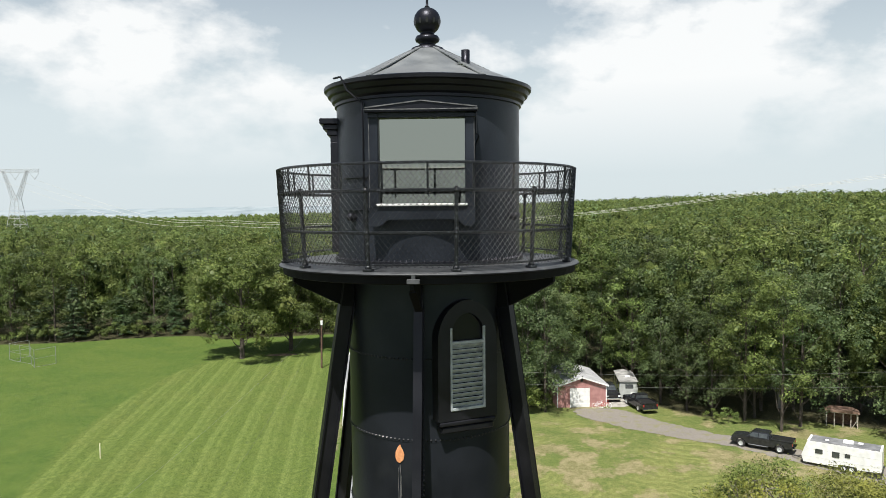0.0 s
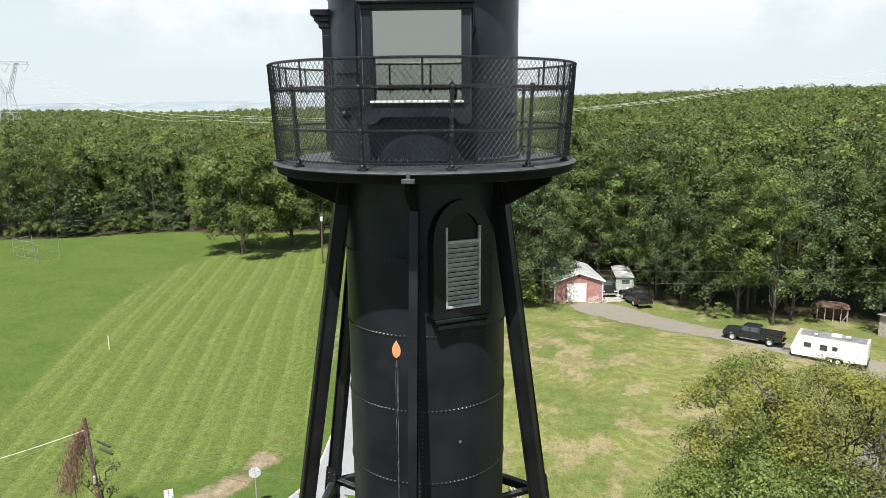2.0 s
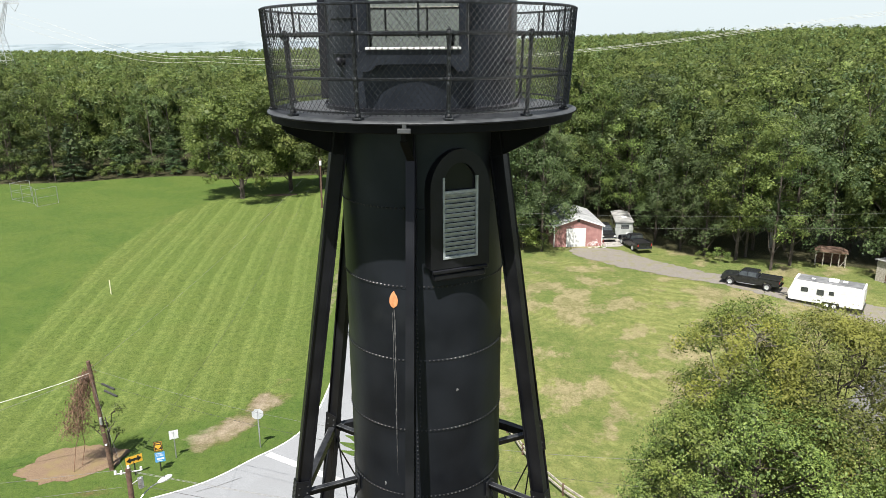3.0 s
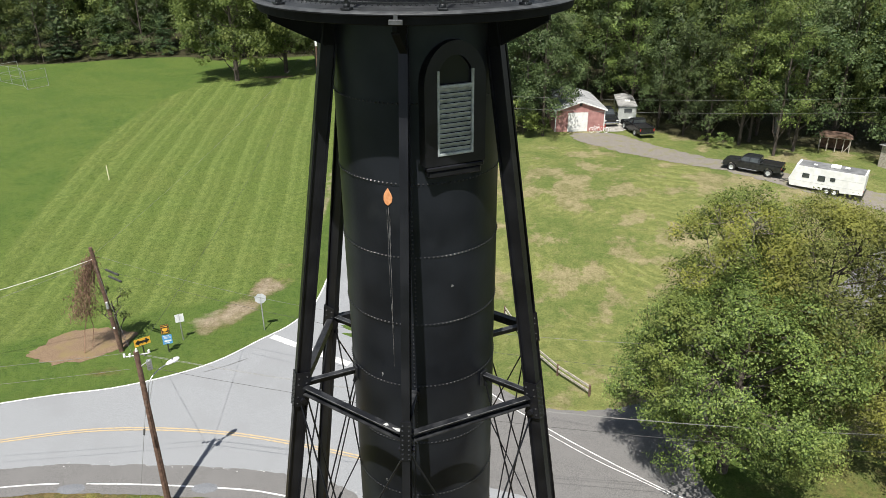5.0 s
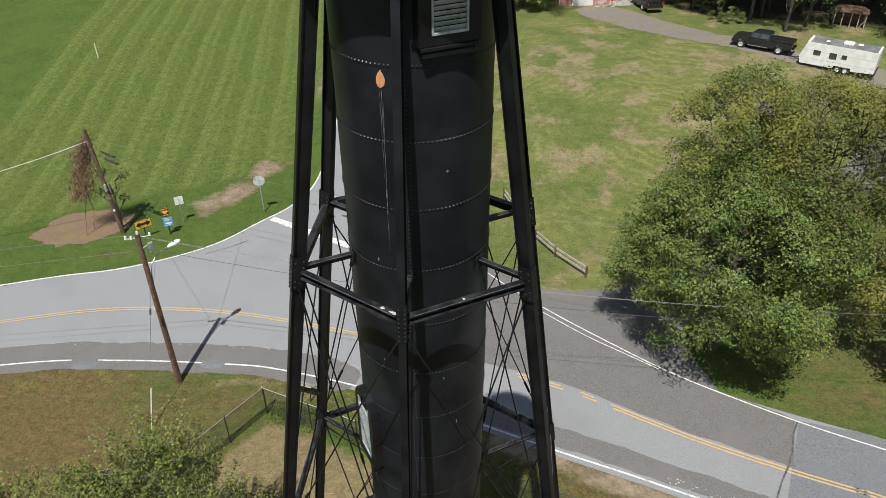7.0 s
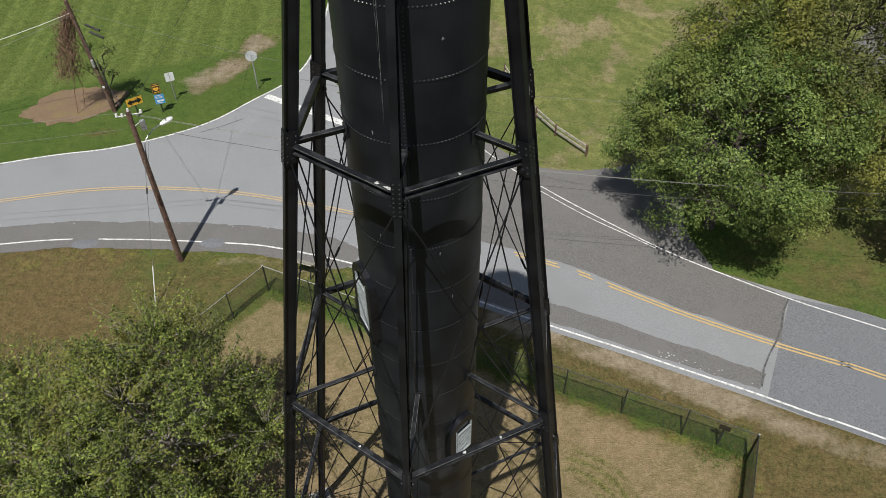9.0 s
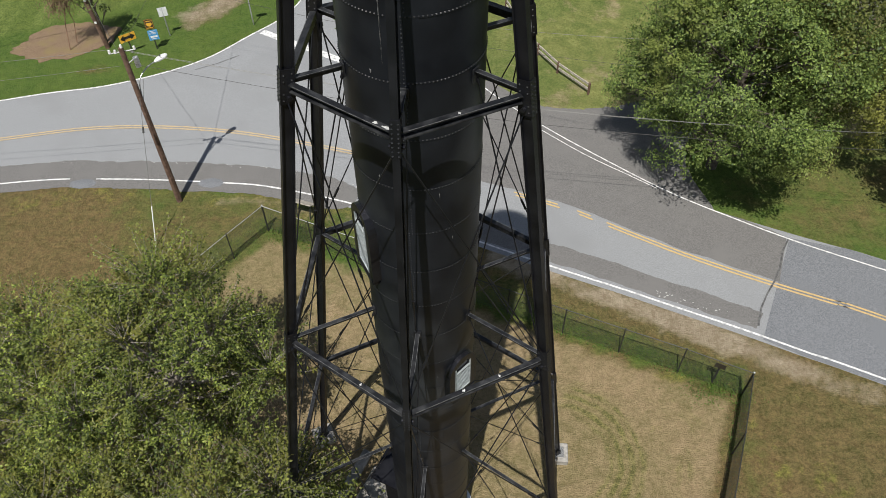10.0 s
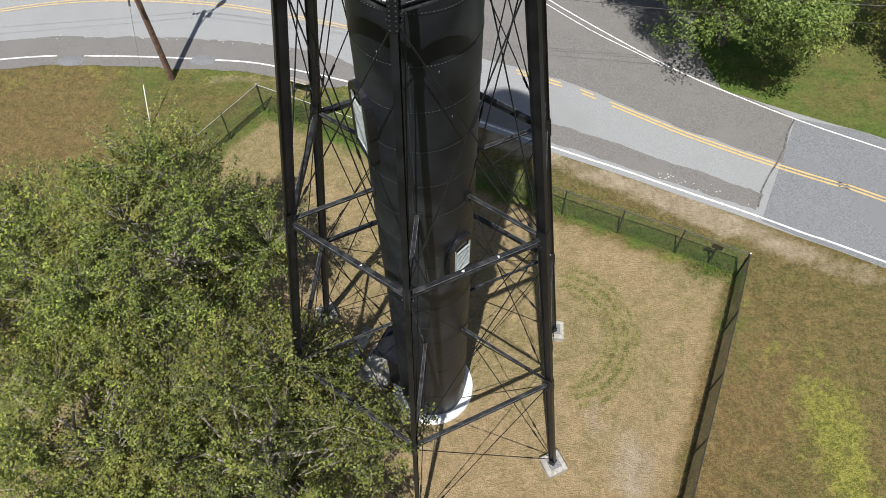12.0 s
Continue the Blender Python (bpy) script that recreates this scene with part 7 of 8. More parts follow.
for off, dz in ((-8, 0.0), (0, 0.9), (8, 1.3)):
    pts = [(-265 + 1.5 * off, 440, 47.5), (-108, 240 + off, 25.2 + dz), (-75, 236 + off, 22.6 + dz), (-59, 235 + off, 21.6 + dz), (-28, 235 + off, 20.8 + dz), (12, 236 + off, 21.6 + 0.6 * dz), (45, 238 + off, 24.3 + 0.3 * dz), (81, 240 + off, 27.7 + 0.2 * dz), (127, 242 + off, 33.2 + 0.2 * dz), (153, 244 + off, 36.2 + 0.2 * dz), (260, 250 + off, 52)]
    bm = bmesh.new()
    rope(bm, catmull(pts, 6), 0.042, 4)
    tagged(part("high_voltage_cable", bm, PALE_CABLE), "pale high-voltage cable over the woods", "cable")


# ---- signs ----
def sign(name, x, y, yaw, post_h, label, post_mat=GALV):
    t = thing(name, Matrix.Translation((x, y, land(x, y))) @ Matrix.Rotation(radians(yaw), 4, 'Z'), label, "road sign")
    bm = bmesh.new()
    prism(bm, (0, 0, -0.2), (0, 0, post_h), [(0.03, -0.045), (0.03, 0.045), (0.0, 0.02), (0.0, -0.02)], (0, 1, 0))
    part("post", bm, post_mat, t)
    return t


def plate(bm, pts, y0=-0.045, y1=-0.04):
    return extrude_outline(bm, pts, y0, y1)


def rect(cx, cz, w, h):
    return [(cx - w / 2, cz - h / 2), (cx + w / 2, cz - h / 2), (cx + w / 2, cz + h / 2), (cx - w / 2, cz + h / 2)]


t = sign("stop_sign", -13.05, 35.0, 12, 2.95, "octagonal stop sign seen from its bare grey back")
bm = bmesh.new()
plate(bm, [(0.43 * math.cos(a), 2.68 + 0.43 * math.sin(a)) for a in (math.pi / 8 + k * math.pi / 4 for k in range(8))], 0.0, 0.006)
part("plate", bm, SIGN_BACK, t)
t = sign("road_sign", -18.67, 33.7, 24, 2.15, "square road sign seen from its bare pale back")
bm = bmesh.new()
plate(bm, rect(0, 1.85, 0.60, 0.66), 0.0, 0.006)
part("plate", bm, LAMP_WHITE, t)
t = sign("route_sign", -19.15, 32.1, 20, 2.3, "dark route shield sign above a blue sign", DARK_STEEL)
bm = bmesh.new(); plate(bm, rect(0, 1.92, 0.56, 0.74)); part("shield_plate", bm, SIGN_BROWN, t)
bm = bmesh.new(); plate(bm, rect(0, 1.92, 0.50, 0.68), -0.048, -0.046); part("border", bm, SIGN_YELLOW, t)
bm = bmesh.new(); plate(bm, rect(0, 1.92, 0.47, 0.65), -0.051, -0.049); part("face", bm, SIGN_BROWN, t)
bm = bmesh.new(); plate(bm, [(-0.17, 2.03), (-0.19, 1.92), (-0.11, 1.80), (0, 1.74), (0.11, 1.80), (0.19, 1.92), (0.17, 2.03), (0, 2.01)], -0.056, -0.053); part("shield", bm, SIGN_YELLOW, t)
for z in (2.14, 1.66):
    bm = bmesh.new(); plate(bm, rect(0, z, 0.36, 0.055), -0.056, -0.053); part("text_bar", bm, SIGN_YELLOW, t)
bm = bmesh.new(); plate(bm, rect(0.04, 1.10, 0.64, 0.74)); part("blue_plate", bm, SIGN_BLUE, t)
for x, z, w, h in ((0.0, 1.38, 0.42, 0.035), (0.04, 1.28, 0.5, 0.03), (0.04, 1.20, 0.46, 0.03), (0.06, 0.98, 0.46, 0.13), (0.02, 0.83, 0.3, 0.05)):
    bm = bmesh.new(); plate(bm, rect(x, z, w, h), -0.054, -0.050); part("text_bar", bm, LAMP_WHITE, t)
t = sign("arrow_sign", -20.7, 31.65, 38, 1.45, "yellow warning sign with a black two-way arrow", DARK_STEEL)
bm = bmesh.new(); plate(bm, rect(0, 1.22, 1.08, 0.56)); part("plate", bm, SIGN_YELLOW, t)
bm = bmesh.new()
plate(bm, [(-0.5, 1.22), (-0.22, 1.45), (-0.22, 1.31), (0.22, 1.31), (0.22, 1.45), (0.5, 1.22), (0.22, 0.99), (0.22, 1.13), (-0.22, 1.13), (-0.22, 0.99)], -0.054, -0.050)
part("arrow", bm, SIGN_BLACK, t)
t = sign("small_sign", 12.25, 5.75, -25, 1.5, "small dark sign on a post by the fence", DARK_STEEL)
bm = bmesh.new(); plate(bm, rect(0, 1.40, 0.46, 0.32)); part("plate", bm, SIGN_BROWN, t)
t = thing("information_panel", Matrix.Translation((-7.0, 16.2, 0)) @ Matrix.Rotation(radians(160), 4, 'Z'), "low tilted information panel on green legs", "information panel")
bm = bmesh.new(); box(bm, (0, 0, 0.95), (1.2, 0.75, 0.05), Matrix.Rotation(radians(35), 3, 'X'), bevel=0.01); part("panel", bm, WOOD_GREY, t)
for x in (-0.4, 0.4):
    bm = bmesh.new(); tube(bm, (x, 0.25, 0), (x, 0.02, 0.93), 0.04, seg=6); part("leg", bm, DARK_STEEL, t)
t = thing("marker_stake", Matrix.Translation((-37.3, 65.8, land(-37.3, 65.8))), "pale yellow plastic marker stake in the mown field", "stake")
bm = bmesh.new(); tube(bm, (0, 0, -0.1), (0, 0, 1.65), 0.06, seg=8); part("stake", bm, STAKE, t)

# ---- fences ----
FENCE = [(-15.6, 5.5), (-13.0, 9.3), (-11.6, 11.3), (-10.27, 13.13), (-8.83, 15.08), (-6.35, 13.95), (-3.9, 12.85), (-1.45, 11.75), (1.0, 10.65), (3.45, 9.55), (5.94, 8.42), (8.39, 7.35), (10.83, 6.3), (13.35, 5.1), (12.27, 2.42), (11.15, -0.2), (10.05, -2.75), (8.95, -5.3), (7.85, -7.9), (6.75, -10.5)]
H_FENCE = 1.83
for k, (x, y) in enumerate(FENCE):
    corner = k in (4, 13)
    t = thing("fence_post", Matrix.Translation((x, y, 0)), "dark coated steel chain-link fence post", "fence post", "fence posts round the tower yard")
    bm = bmesh.new(); tube(bm, (0, 0, -0.2), (0, 0, H_FENCE + 0.03), 0.045 if corner else 0.032, seg=8); part("post", bm, DARK_STEEL, t)
    bm = bmesh.new(); bmesh.ops.create_icosphere(bm, subdivisions=1, radius=0.055 if corner else 0.042, matrix=Matrix.Translation((0, 0, H_FENCE + 0.04))); part("cap", bm, GALV if corner else DARK_STEEL, t)
    if k + 1 < len(FENCE):
        x1, y1 = FENCE[k + 1]
        length = math.hypot(x1 - x, y1 - y)
        span = thing("fence_span", Matrix.Translation((x, y, 0)) @ Matrix.Rotation(math.atan2(y1 - y, x1 - x), 4, 'Z'), "dark chain-link fence netting under a top rail", "fence", "fence spans round the tower yard")
        bm = bmesh.new(); tube(bm, (0, 0, H_FENCE), (length, 0, H_FENCE), 0.020, seg=6); part("top_rail", bm, GALV if k < 6 else DARK_STEEL, span)
        bm = bmesh.new()
        u = -H_FENCE
        while u < length:
            for s in (-1, 1):
                x0, z0, x2, z2 = (u, 0.03, u + H_FENCE, H_FENCE) if s > 0 else (u, H_FENCE, u + H_FENCE, 0.03)
                slope = (z2 - z0) / (x2 - x0)
                if x0 < 0:
                    z0, x0 = z0 + slope * (0 - x0), 0
                if x2 > length:
                    z2, x2 = z0 + slope * (length - x0), length
                if x2 - x0 > 0.03:
                    tube(bm, (x0, 0.03 + 0.004 * s, z0), (x2, 0.03 + 0.004 * s, z2), 0.0035, seg=3, caps=False)
            u += 0.085
        part("netting", bm, MESH_GREEN, span)["kind"] = "stuff"
# weeds left along the fence foot
rng = np.random.default_rng(15)
pts = []
for (x, y), (x1, y1) in zip(FENCE, FENCE[1:]):
    n = int(math.hypot(x1 - x, y1 - y) * (95 if y > 4.5 and x > -10 else 22))
    u = rng.random(n)
    pts.append(np.stack([x + (x1 - x) * u + rng.normal(0, 0.16, n), y + (y1 - y) * u + rng.normal(0, 0.16, n), rng.uniform(0.02, 0.3, n)], 1))
pts.append(np.stack([rng.normal(-7.2, 1.0, 1500), rng.normal(15.0, 0.5, 1500), rng.uniform(0.02, 0.25, 1500)], 1))
pts.append(np.stack([rng.normal(12.3, 0.7, 700), rng.normal(5.3, 0.4, 700), rng.uniform(0.02, 0.22, 700)], 1))
pts = np.concatenate(pts)
tagged(link_mesh("fence_weeds", quads("fence_weeds", leaf_cards(rng, pts, rng.uniform(0.03, 0.065, len(pts)), np.zeros_like(pts), slim=0.35)), WEEDS), "bright green weeds along the fence foot", "weeds", kind="stuff")

# split-rail fence by the side street
RAIL = [(4.9, 36.3), (5.75, 33.6), (6.75, 31.0), (7.85, 28.95), (9.55, 26.65)]
rails = thing("rail_fence", Matrix.Identity(4), "greyed two-rail wooden fence beside the grass", "fence")
for x, y in RAIL:
    bm = bmesh.new(); tube(bm, (x, y, land(x, y) - 0.2), (x, y, land(x, y) + 0.85), 0.085, 0.08, 7); part("post", bm, WOOD_POLE, rails)
for (x, y), (x1, y1) in zip(RAIL, RAIL[1:]):
    for z in (0.36, 0.72):
        bm = bmesh.new(); prism(bm, (x, y, land(x, y) + z), (x1, y1, land(x1, y1) + z), [(0.075, -0.03), (0.075, 0.03), (-0.075, 0.03), (-0.075, -0.03)], (0, 0, 1)); part("rail", bm, WOOD_GREY, rails)
# backstop netting frame in the far field
bs = thing("batting_cage", Matrix.Translation((-71, 112, 1.6)) @ Matrix.Rotation(radians(-32), 4, 'Z'), "grey steel netting frame at the field's edge", "backstop")
for x, y in ((-7, 0), (-3.5, 0), (0, 0), (3.2, -1.2), (3.2, 2.5), (-7, 3.5)):
    bm = bmesh.new(); tube(bm, (x, y, -0.2), (x, y, 3.0), 0.05, seg=6); part("post", bm, GALV, bs)
for a, b in (((-7, 0), (0, 0)), ((0, 0), (3.2, -1.2)), ((3.2, -1.2), (3.2, 2.5)), ((-7, 0), (-7, 3.5))):
    for z in (0.05, 1.5, 2.98):
        bm = bmesh.new(); tube(bm, (*a, z), (*b, z), 0.025, seg=5); part("rail", bm, GALV, bs)


# ---- vehicles and sheds ----
def wheel(parent, x, y, r=0.40, w=0.26, rim=SIGN_BACK):
    bm = bmesh.new()
    lathe(bm, [(r * 0.60, -w / 2), (r * 0.92, -w / 2), (r, -w / 2 + 0.05), (r, w / 2 - 0.05), (r * 0.92, w / 2), (r * 0.60, w / 2)], 20)
    bmesh.ops.transform(bm, matrix=Matrix.Translation((x, y, r)) @ Matrix.Rotation(math.pi / 2, 4, 'X'), verts=bm.verts)
    ty = part("tyre", bm, RUBBER, parent)
    bm = bmesh.new()
    s = 1 if y < 0 else -1
    lathe(bm, [(0.03, s * (w / 2 - 0.03)), (r * 0.25, s * (w / 2 - 0.03)), (r * 0.55, s * (w / 2 - 0.05)), (r * 0.66, s * (w / 2 + 0.004))], 16)
    bmesh.ops.transform(bm, matrix=Matrix.Translation((x, y, r)) @ Matrix.Rotation(math.pi / 2, 4, 'X'), verts=bm.verts)
    part("rim", bm, rim, ty)


def pickup(m, paint, label, length=6.2, crew=True, high=0.12):
    """A pickup truck: x forward, wheels on z = 0."""
    t = thing("pickup_truck", m, label, "pickup truck")
    f, b = length / 2, -length / 2
    g = 0.42 + high
    cab0 = f - 1.55
    cab1 = cab0 - (2.35 if crew else 1.65)
    bm = bmesh.new()
    prof = [(b, g + 0.12), (b, g + 0.72), (cab1, g + 0.74), (cab0 + 0.05, g + 0.74), (f - 0.35, g + 0.66), (f, g + 0.52), (f, g + 0.02)]
    for c in (f - 1.0, b + 1.25):
        prof += [(c + 0.52, g - 0.02), (c + 0.40, g + 0.30), (c, g + 0.42), (c - 0.40, g + 0.30), (c - 0.52, g - 0.02)]
    extrude_outline(bm, prof, -0.96, 0.96)
    bmesh.ops.bevel(bm, geom=[e for e in bm.edges if abs(e.verts[0].co.y) > 0.9 and abs(e.verts[1].co.y) > 0.9 and e.verts[0].co.y * e.verts[1].co.y > 0 and min(e.verts[0].co.z, e.verts[1].co.z) > g + 0.4], offset=0.06, segments=2, affect='EDGES')
    part("body", bm, paint, t)
    bm = bmesh.new()
    roof = [(cab0, g + 0.74), (cab0 - 0.62, g + 1.30), (cab0 - 0.9, g + 1.36), (cab1 + 0.2, g + 1.36), (cab1 + 0.04, g + 1.28), (cab1, g + 0.74)]
    a = [bm.verts.new((x, -0.90 + 0.17 * (z - g - 0.74) / 0.62, z)) for x, z in roof]; c = [bm.verts.new((x, 0.90 - 0.17 * (z - g - 0.74) / 0.62, z)) for x, z in roof]
    for k in range(6):
        bm.faces.new((a[k], a[(k + 1) % 6], c[(k + 1) % 6], c[k]))
    bm.faces.new(a[::-1]); bm.faces.new(c)
    bmesh.ops.recalc_face_normals(bm, faces=bm.faces)
    bmesh.ops.bevel(bm, geom=[e for e in bm.edges if min(e.verts[0].co.z, e.verts[1].co.z) > g + 1.0], offset=0.04, segments=2, affect='EDGES')
    cab = part("cab", bm, paint, t)

    def side(x0, x1, z0, z1, s):
        bm = bmesh.new()
        vs = [bm.verts.new((x, s * (0.908 - 0.17 * (z - g - 0.74) / 0.62), z)) for x, z in ((x0, z0), (x1, z0), (x1 - 0.03, z1), (x0 - (0.34 if x0 > cab0 - 0.4 else 0.03), z1))]
        bm.faces.new(vs if s < 0 else vs[::-1])
        part("side_window", bm, CAR_GLASS, cab)
    splits = [(cab0 - 0.22, cab0 - 1.18), (cab0 - 1.28, cab1 + 0.22)] if crew else [(cab0 - 0.22, cab1 + 0.22)]
    for s in (-1, 1):
        for x0, x1 in splits:
            side(x0, x1, g + 0.80, g + 1.24, s)
    for x0, z0, x1, z1 in ((cab0 - 0.03, g + 0.79, cab0 - 0.58, g + 1.27), (cab1 - 0.006, g + 0.86, cab1 + 0.028, g + 1.22)):
        bm = bmesh.new()
        w0, w1 = 0.80, 0.70
        off = 0.012 if x0 > x1 else -0.012
        bm.faces.new([bm.verts.new(p) for p in ((x0 + off, -w0, z0), (x0 + off, w0, z0), (x1 + off, w1, z1 + 0.01), (x1 + off, -w1, z1 + 0.01))])
        part("windscreen", bm, CAR_GLASS, cab)
    bm = bmesh.new()
    box(bm, ((b + cab1) / 2 - 0.02, 0, g + 0.755), (cab1 - b - 0.22, 1.62, 0.02))
    part("bed_floor", bm, SIGN_BLACK, t)
    for s in (-1, 1):
        bm = bmesh.new(); box(bm, ((b + cab1) / 2, s * 0.87, g + 0.80), (cab1 - b - 0.05, 0.13, 0.12), bevel=0.02); part("bed_side", bm, paint, t)
        bm = bmesh.new(); box(bm, (b - 0.012, s * 0.86, g + 0.55), (0.03, 0.13, 0.28), bevel=0.008); part("tail_light", bm, RED_LENS, t)
        bm = bmesh.new(); box(bm, (f + 0.0, s * 0.76, g + 0.40), (0.04, 0.3, 0.16), bevel=0.01); part("headlight", bm, LAMP_WHITE, t)
        bm = bmesh.new(); box(bm, (cab0 - 0.35, s * 1.06, g + 0.86), (0.1, 0.2, 0.22), bevel=0.03); part("mirror", bm, CAR_BLACK, t)
        bm = bmesh.new(); tube(bm, (cab1 + 0.1, s * 1.0, g - 0.06), (cab0 - 0.2, s * 1.0, g - 0.06), 0.045, seg=7); part("side_step", bm, CHROME, t)
    bm = bmesh.new(); box(bm, (b, 0, g + 0.80), (0.09, 1.7, 0.12), bevel=0.02); part("tailgate_top", bm, paint, t)
    bm = bmesh.new(); box(bm, (b - 0.09, 0, g + 0.08), (0.2, 1.86, 0.2), bevel=0.04); part("rear_bumper", bm, CHROME, t)
    bm = bmesh.new(); box(bm, (f + 0.06, 0, g + 0.08), (0.2, 1.9, 0.24), bevel=0.05); part("front_bumper", bm, CHROME, t)
    bm = bmesh.new(); box(bm, (f + 0.005, 0, g + 0.40), (0.03, 1.1, 0.24), bevel=0.008); part("grille", bm, SIGN_BLACK, t)
    for x in (f - 1.0, b + 1.25):
        for y in (-0.86, 0.86):
            wheel(t, x, y, 0.42)
    return t


def heading(x, y, dx, dy):
    return Matrix.Translation((x, y, land(x, y) + 0.03)) @ Matrix.Rotation(math.atan2(dy, dx), 4, 'Z')


pickup(heading(32.4, 60.4, -4.9, 3.5) @ Matrix.Diagonal((0.92, 0.92, 0.92, 1)), CAR_GREY, "black crew-cab pickup truck hitched to a camping trailer", 6.2)
pickup(heading(24.0, 75.3, -0.9, 4.6), CAR_BLACK, "black pickup truck parked in the shade", 5.4, crew=False, high=0.0)
pickup(heading(21.2, 80.2, 0.2, -5.0), CAR_BLACK, "dark pickup truck parked by the shed", 5.2, crew=True, high=0.0)

# camping trailer: x forward
cx, cy = 37.65, 55.45
rv_t = thing("camping_trailer", heading(cx, cy, -4.9, 3.5) @ Matrix.Diagonal((0.88, 0.88, 0.88, 1)), "long white camping trailer with a dirty grey roof", "trailer")
bm = bmesh.new()
L, HW, z0, z1 = 3.75, 1.2, 0.40, 2.75
extrude_outline(bm, [(-L, z0 + 0.15), (-L, z1 - 0.05), (-L + 0.1, z1), (L - 0.75, z1), (L - 0.55, z1 - 0.04), (L, z0 + 0.75), (L - 0.2, z0)] + [(0.22, z0), (0.14, z0 + 0.30), (-1.49, z0 + 0.30), (-1.57, z0)], -HW, HW)
part("body", bm, WHITE_PAINT, rv_t)
bm = bmesh.new(); box(bm, (-0.32, 0, z1 + 0.02), (2 * L - 0.95, 2 * HW - 0.12, 0.05), bevel=0.015); part("roof", bm, RV_ROOF, rv_t)
for x, w in ((L - 0.62, 0.16), (-L + 0.1, 0.2)):
    bm = bmesh.new(); box(bm, (x, 0, z1 + 0.02), (w, 2 * HW, 0.09), bevel=0.02); part("roof_edge", bm, WHITE_PAINT, rv_t)
for x, y, w, d, h in ((-0.6, 0.1, 1.0, 0.75, 0.3), (-1.7, -0.2, 0.5, 0.5, 0.16), (1.4, 0.3, 0.4, 0.4, 0.12)):
    bm = bmesh.new(); box(bm, (x, y, z1 + 0.05 + h / 2), (w, d, h), bevel=0.06); part("roof_unit", bm, WHITE_PAINT, rv_t)
for s in (-1, 1):
    for x, w, h, z in ((2.05, 0.72, 0.5, 1.75), (0.45, 0.72, 0.62, 1.68), (-0.65, 0.5, 0.42, 1.75)):
        bm = bmesh.new(); box(bm, (x, s * (HW + 0.004), z), (w, 0.03, h), bevel=0.05); part("side_window", bm, CAR_GLASS, rv_t)
    for z in (1.05, 1.9):
        bm = bmesh.new(); box(bm, (-0.1, s * (HW + 0.006), z), (2 * L - 0.6, 0.012, 0.02)); part("trim_strip", bm, SIGN_BACK, rv_t)
    bm = bmesh.new(); box(bm, (-L - 0.01, s * 1.0, 0.95), (0.03, 0.2, 0.12)); part("tail_light", bm, RED_LENS, rv_t)
for x in (-0.3, -1.05):
    for y in (-1.10, 1.10):
        wheel(rv_t, x, y, 0.35, 0.22, LAMP_WHITE)
bm = bmesh.new(); tube(bm, (L - 0.2, 0.4, 0.5), (L + 1.1, 0, 0.5), 0.05, seg=6); tube(bm, (L - 0.2, -0.4, 0.5), (L + 1.1, 0, 0.5), 0.05, seg=6); part("tow_bar", bm, DARK_STEEL, rv_t)
bm = bmesh.new(); box(bm, (-L - 0.06, 0, 0.6), (0.15, 2.2, 0.14), bevel=0.03); part("rear_bumper", bm, DARK_STEEL, rv_t)
bm = bmesh.new(); box(bm, (-1.5, -HW - 0.01, 1.05), (2.2, 0.012, 0.12)); part("stripe", bm, SIGN_BACK, rv_t)

# red shed
sh = thing("shed", Matrix.Translation((17.05, 75.9, land(17, 76))) @ Matrix.Rotation(radians(3), 4, 'Z'), "faded red metal shed with a white roll-up door", "shed")
W, D, E_, R_ = 3.05, 9.0, 2.75, 3.75
bm = bmesh.new()
extrude_outline(bm, [(-W, -0.2), (W, -0.2), (W, E_), (0, R_), (-W, E_)], 0, D)
part("wall", bm, SHED_RED, sh)
bm = bmesh.new()
x = -W + 0.12
while x < W:
    top_z = E_ + (R_ - E_) * (1 - abs(x) / W) - 0.05
    box(bm, (x, -0.012, top_z / 2), (0.03, 0.03, top_z))
    x += 0.3
part("siding_ribs", bm, SHED_RED, sh)
for s in (-1, 1):
    bm = bmesh.new()
    n = Vector((s * (R_ - E_), 0, W)).normalized()
    a, b = Vector((s * (W + 0.25), 0, E_ - 0.11)), Vector((0, 0, R_))
    pts = [a, b, b + n * 0.06, a + n * 0.06]
    va = [bm.verts.new(p + Vector((0, -0.25, 0))) for p in pts]; vb = [bm.verts.new(p + Vector((0, D + 0.2, 0))) for p in pts]
    for k in range(4):
        bm.faces.new((va[k], va[(k + 1) % 4], vb[(k + 1) % 4], vb[k]))
    bm.faces.new(va); bm.faces.new(vb)
    bmesh.ops.recalc_face_normals(bm, faces=bm.faces)
    roof = part("roof", bm, SHED_ROOF, sh)
    bm = bmesh.new()
    prism(bm, a + Vector((0, -0.27, 0)), b + Vector((0, -0.27, 0)), [(0.05, -0.02), (0.05, 0.02), (-0.12, 0.02), (-0.12, -0.02)], (0, 0, 1))
    part("fascia", bm, WHITE_PAINT, roof)
    bm = bmesh.new(); box(bm, (s * (W - 0.03), -0.03, E_ / 2), (0.12, 0.06, E_)); part("corner_trim", bm, WHITE_PAINT, sh)
dx = -0.27
for k in range(5):
    bm = bmesh.new(); box(bm, (dx, -0.045, 0.24 + 0.475 * k), (2.45, 0.05, 0.465), bevel=0.012); part("door_panel", bm, WHITE_PAINT, sh)
bm = bmesh.new()
box(bm, (dx - 1.29, -0.03, 1.2), (0.12, 0.08, 2.45)); box(bm, (dx + 1.29, -0.03, 1.2), (0.12, 0.08, 2.45)); box(bm, (dx, -0.03, 2.46), (2.7, 0.08, 0.12))
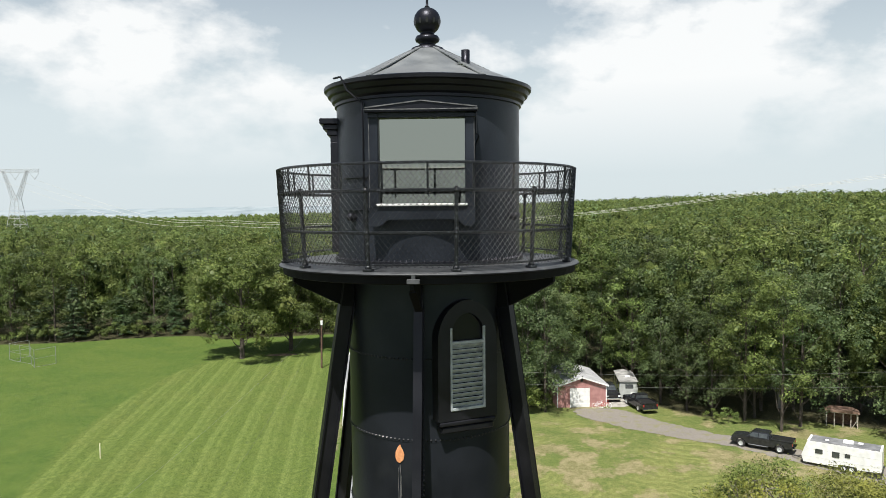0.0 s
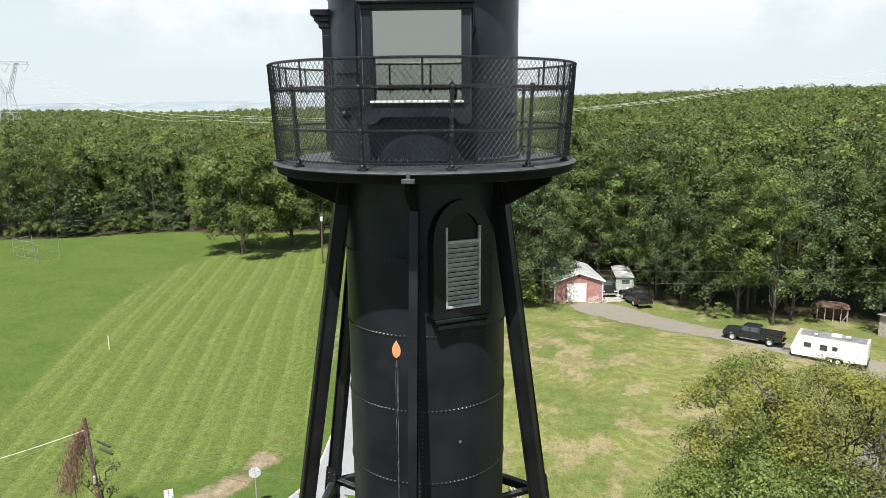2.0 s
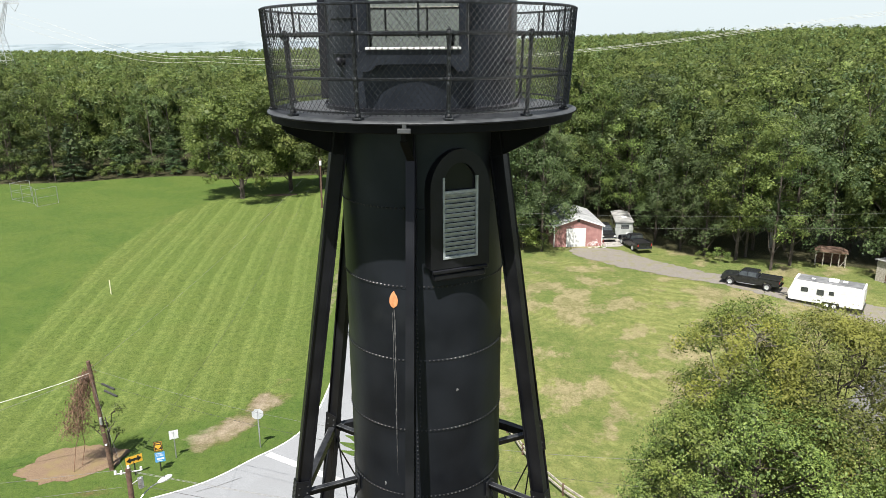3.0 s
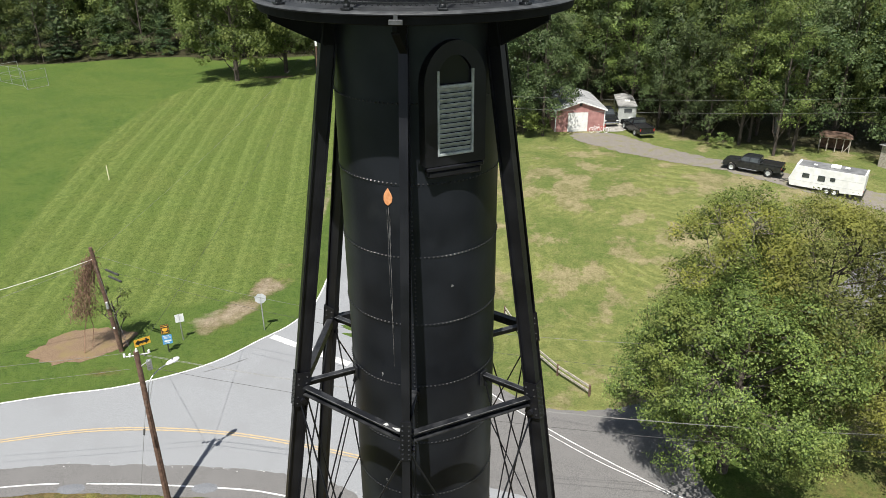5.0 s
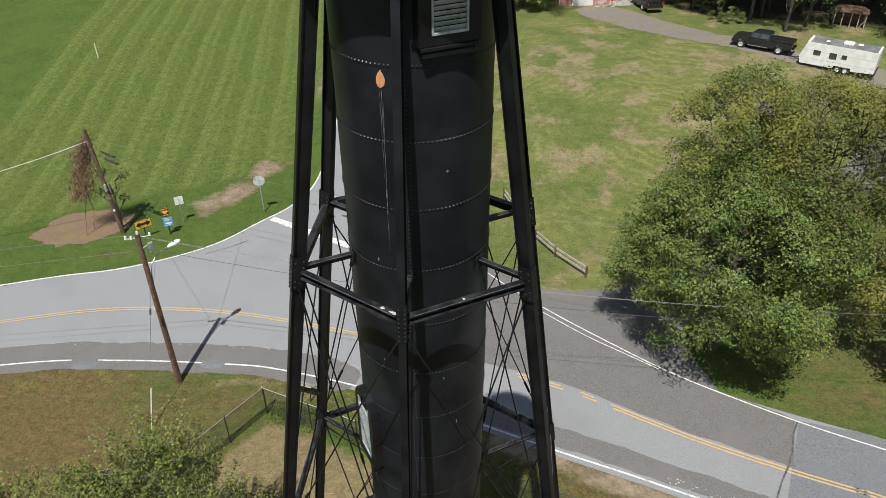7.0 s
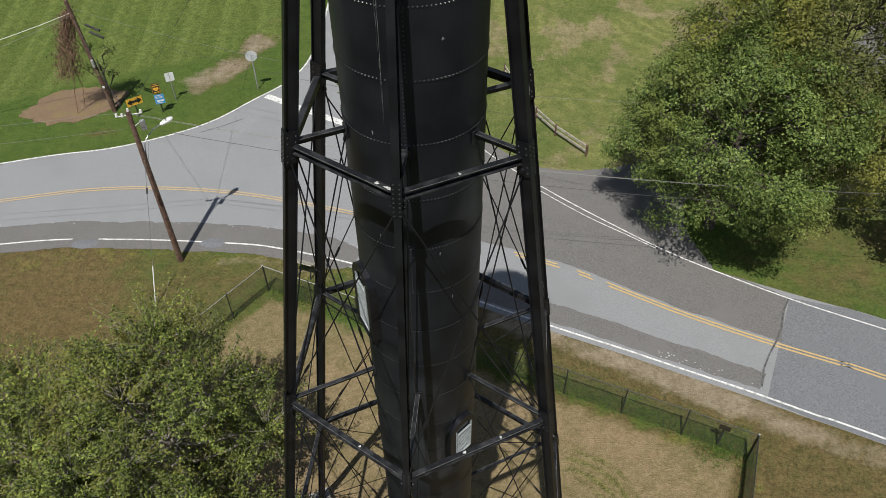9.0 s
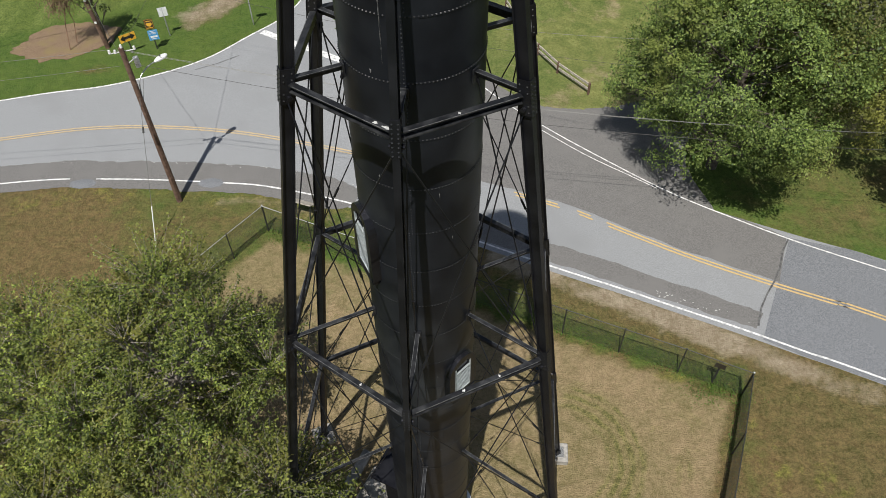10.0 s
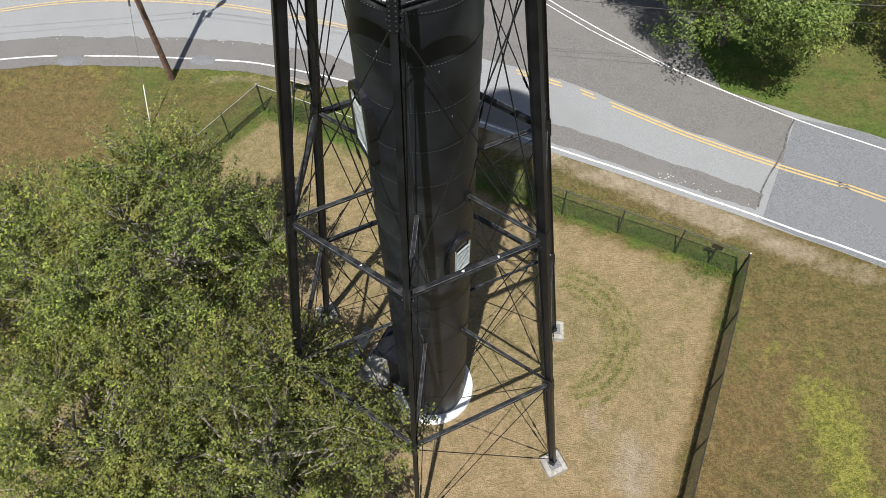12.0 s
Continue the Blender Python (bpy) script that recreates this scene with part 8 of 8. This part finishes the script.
part("door_frame", bm, SHED_RED, sh)
bm = bmesh.new(); box(bm, (0.0, -0.03, 3.35), (0.35, 0.05, 0.35), bevel=0.01); part("gable_vent", bm, DARK_STEEL, sh)

# mobile home beyond the shed
mh = thing("mobile_home", Matrix.Translation((23.6, 79.2, 3.2)) @ Matrix.Rotation(radians(-7), 4, 'Z'), "faded cream mobile home with a mildewed roof under trees", "mobile home")
bm = bmesh.new(); extrude_outline(bm, [(-1.05, 0.25), (1.05, 0.25), (1.15, 1.3), (1.05, 2.25), (0, 2.42), (-1.05, 2.25), (-1.15, 1.3)], 0, 6.0); part("wall", bm, TRAILER_SIDE, mh)
bm = bmesh.new(); extrude_outline(bm, [(-1.2, 2.25), (1.2, 2.25), (1.2, 2.31), (0, 2.52), (-1.2, 2.31)], -0.15, 6.1); part("roof", bm, MILDEW_ROOF, mh)
for y in (0.9, 2.6, 4.2):
    bm = bmesh.new(); box(bm, (-1.12, y, 1.6), (0.06, 0.9, 0.7), bevel=0.01); part("side_window", bm, CAR_GLASS, mh)
bm = bmesh.new(); box(bm, (0.1, -0.012, 1.65), (1.0, 0.04, 0.55), bevel=0.01); part("window", bm, CAR_GLASS, mh)
bm = bmesh.new(); box(bm, (0.5, -0.10, 0.62), (0.5, 0.22, 0.5), bevel=0.03); part("gas_box", bm, WHITE_PAINT, mh)
bm = bmesh.new(); box(bm, (0, 0.05, 0.12), (2.0, 0.08, 0.3)); part("skirting", bm, FLAKE, mh)
bm = bmesh.new(); box(bm, (0.1, 1.9, 2.52), (0.6, 0.6, 0.14), bevel=0.03); part("roof_vent", bm, WHITE_PAINT, mh)

# open-fronted aviary shed
cg = thing("open_shed", Matrix.Translation((43.9, 66.8, land(44, 67))) @ Matrix.Rotation(radians(-26), 4, 'Z'), "small open timber shed with a rusty brown roof", "shed")
for x in (-1.5, -0.75, 0.1, 0.85, 1.5):
    bm = bmesh.new(); box(bm, (x, 0, 0.78), (0.09, 0.09, 1.62)); part("post", bm, WOOD_GREY, cg)
for x in (-1.5, 1.5):
    bm = bmesh.new(); box(bm, (x, 1.3, 0.75), (0.09, 0.09, 1.6)); part("post", bm, WOOD_GREY, cg)
bm = bmesh.new(); box(bm, (0, 0, 1.58), (3.15, 0.1, 0.1)); part("beam", bm, WOOD_GREY, cg)
bm = bmesh.new(); tube(bm, (1.0, -0.04, 0.1), (1.5, -0.04, 1.0), 0.04, seg=4); part("brace", bm, WOOD_GREY, cg)
bm = bmesh.new(); extrude_outline(bm, [(-1.7, 1.63), (1.7, 1.63), (1.1, 1.95), (-1.1, 1.95)], -0.2, 1.5); part("roof", bm, RUST_ROOF, cg)
bm = bmesh.new(); box(bm, (0, 1.35, 0.78), (3.0, 0.05, 1.55)); part("back_wall", bm, WOOD_POLE, cg)

# grey plank shed by the drive
gt = thing("plank_shed", Matrix.Translation((46.7, 60.6, land(46, 60))) @ Matrix.Rotation(radians(-62), 4, 'Z'), "small weathered grey plank shed with a dark door", "shed")
for k in range(9):
    bm = bmesh.new(); box(bm, (-1.12 + 0.28 * k, 0, 1.1), (0.27, 0.04, 2.3), bevel=0.006); part("plank", bm, WOOD_GREY, gt)
for s in (-1, 1):
    bm = bmesh.new(); box(bm, (s * 1.26, 1.3, 1.05), (0.04, 2.6, 2.2)); part("side_wall", bm, WOOD_GREY, gt)
bm = bmesh.new(); box(bm, (0, 2.6, 1.05), (2.5, 0.04, 2.2)); part("back_wall", bm, WOOD_GREY, gt)
bm = bmesh.new(); box(bm, (0, 1.25, 2.30), (2.9, 3.1, 0.06), Matrix.Rotation(radians(-4), 3, 'X')); part("roof", bm, MILDEW_ROOF, gt)
bm = bmesh.new(); box(bm, (0.25, -0.035, 0.95), (0.95, 0.03, 1.8)); door = part("door", bm, WOOD_POLE, gt)
for z in (0.2, 0.95, 1.7):
    bm = bmesh.new(); box(bm, (0.25, -0.06, z), (0.95, 0.02, 0.09)); part("batten", bm, WOOD_GREY, door)


def bicycle(m, mat, label):
    t = thing("bicycle", m, label, "bicycle")
    for x in (-0.5, 0.5):
        bm = bmesh.new(); rope(bm, [(x + 0.32 * math.cos(a), 0, 0.33 + 0.32 * math.sin(a)) for a in (2 * math.pi * k / 14 for k in range(15))], 0.025, 4); part("wheel", bm, LAMP_WHITE, t)
    bm = bmesh.new()
    for a, b in (((-0.5, 0.33), (-0.15, 0.75)), ((-0.15, 0.75), (0.4, 0.75)), ((0.4, 0.8), (0.5, 0.33)), ((-0.1, 0.33), (0.4, 0.72)), ((-0.5, 0.33), (-0.1, 0.33)), ((-0.1, 0.33), (-0.18, 0.9))):
        tube(bm, (a[0], 0, a[1]), (b[0], 0, b[1]), 0.022, seg=5)
    tube(bm, (0.38, -0.28, 0.95), (0.38, 0.28, 0.95), 0.02, seg=5)
    part("frame", bm, mat, t)


bicycle(Matrix.Translation((18.95, 75.3, 3.23)) @ Matrix.Rotation(radians(8), 4, 'Z'), LAMP_WHITE, "small white bicycle leaning by the shed")
bicycle(Matrix.Translation((19.7, 75.2, 3.23)) @ Matrix.Rotation(radians(-10), 4, 'Z'), RED_PAINT, "small red and white bicycle by the shed")
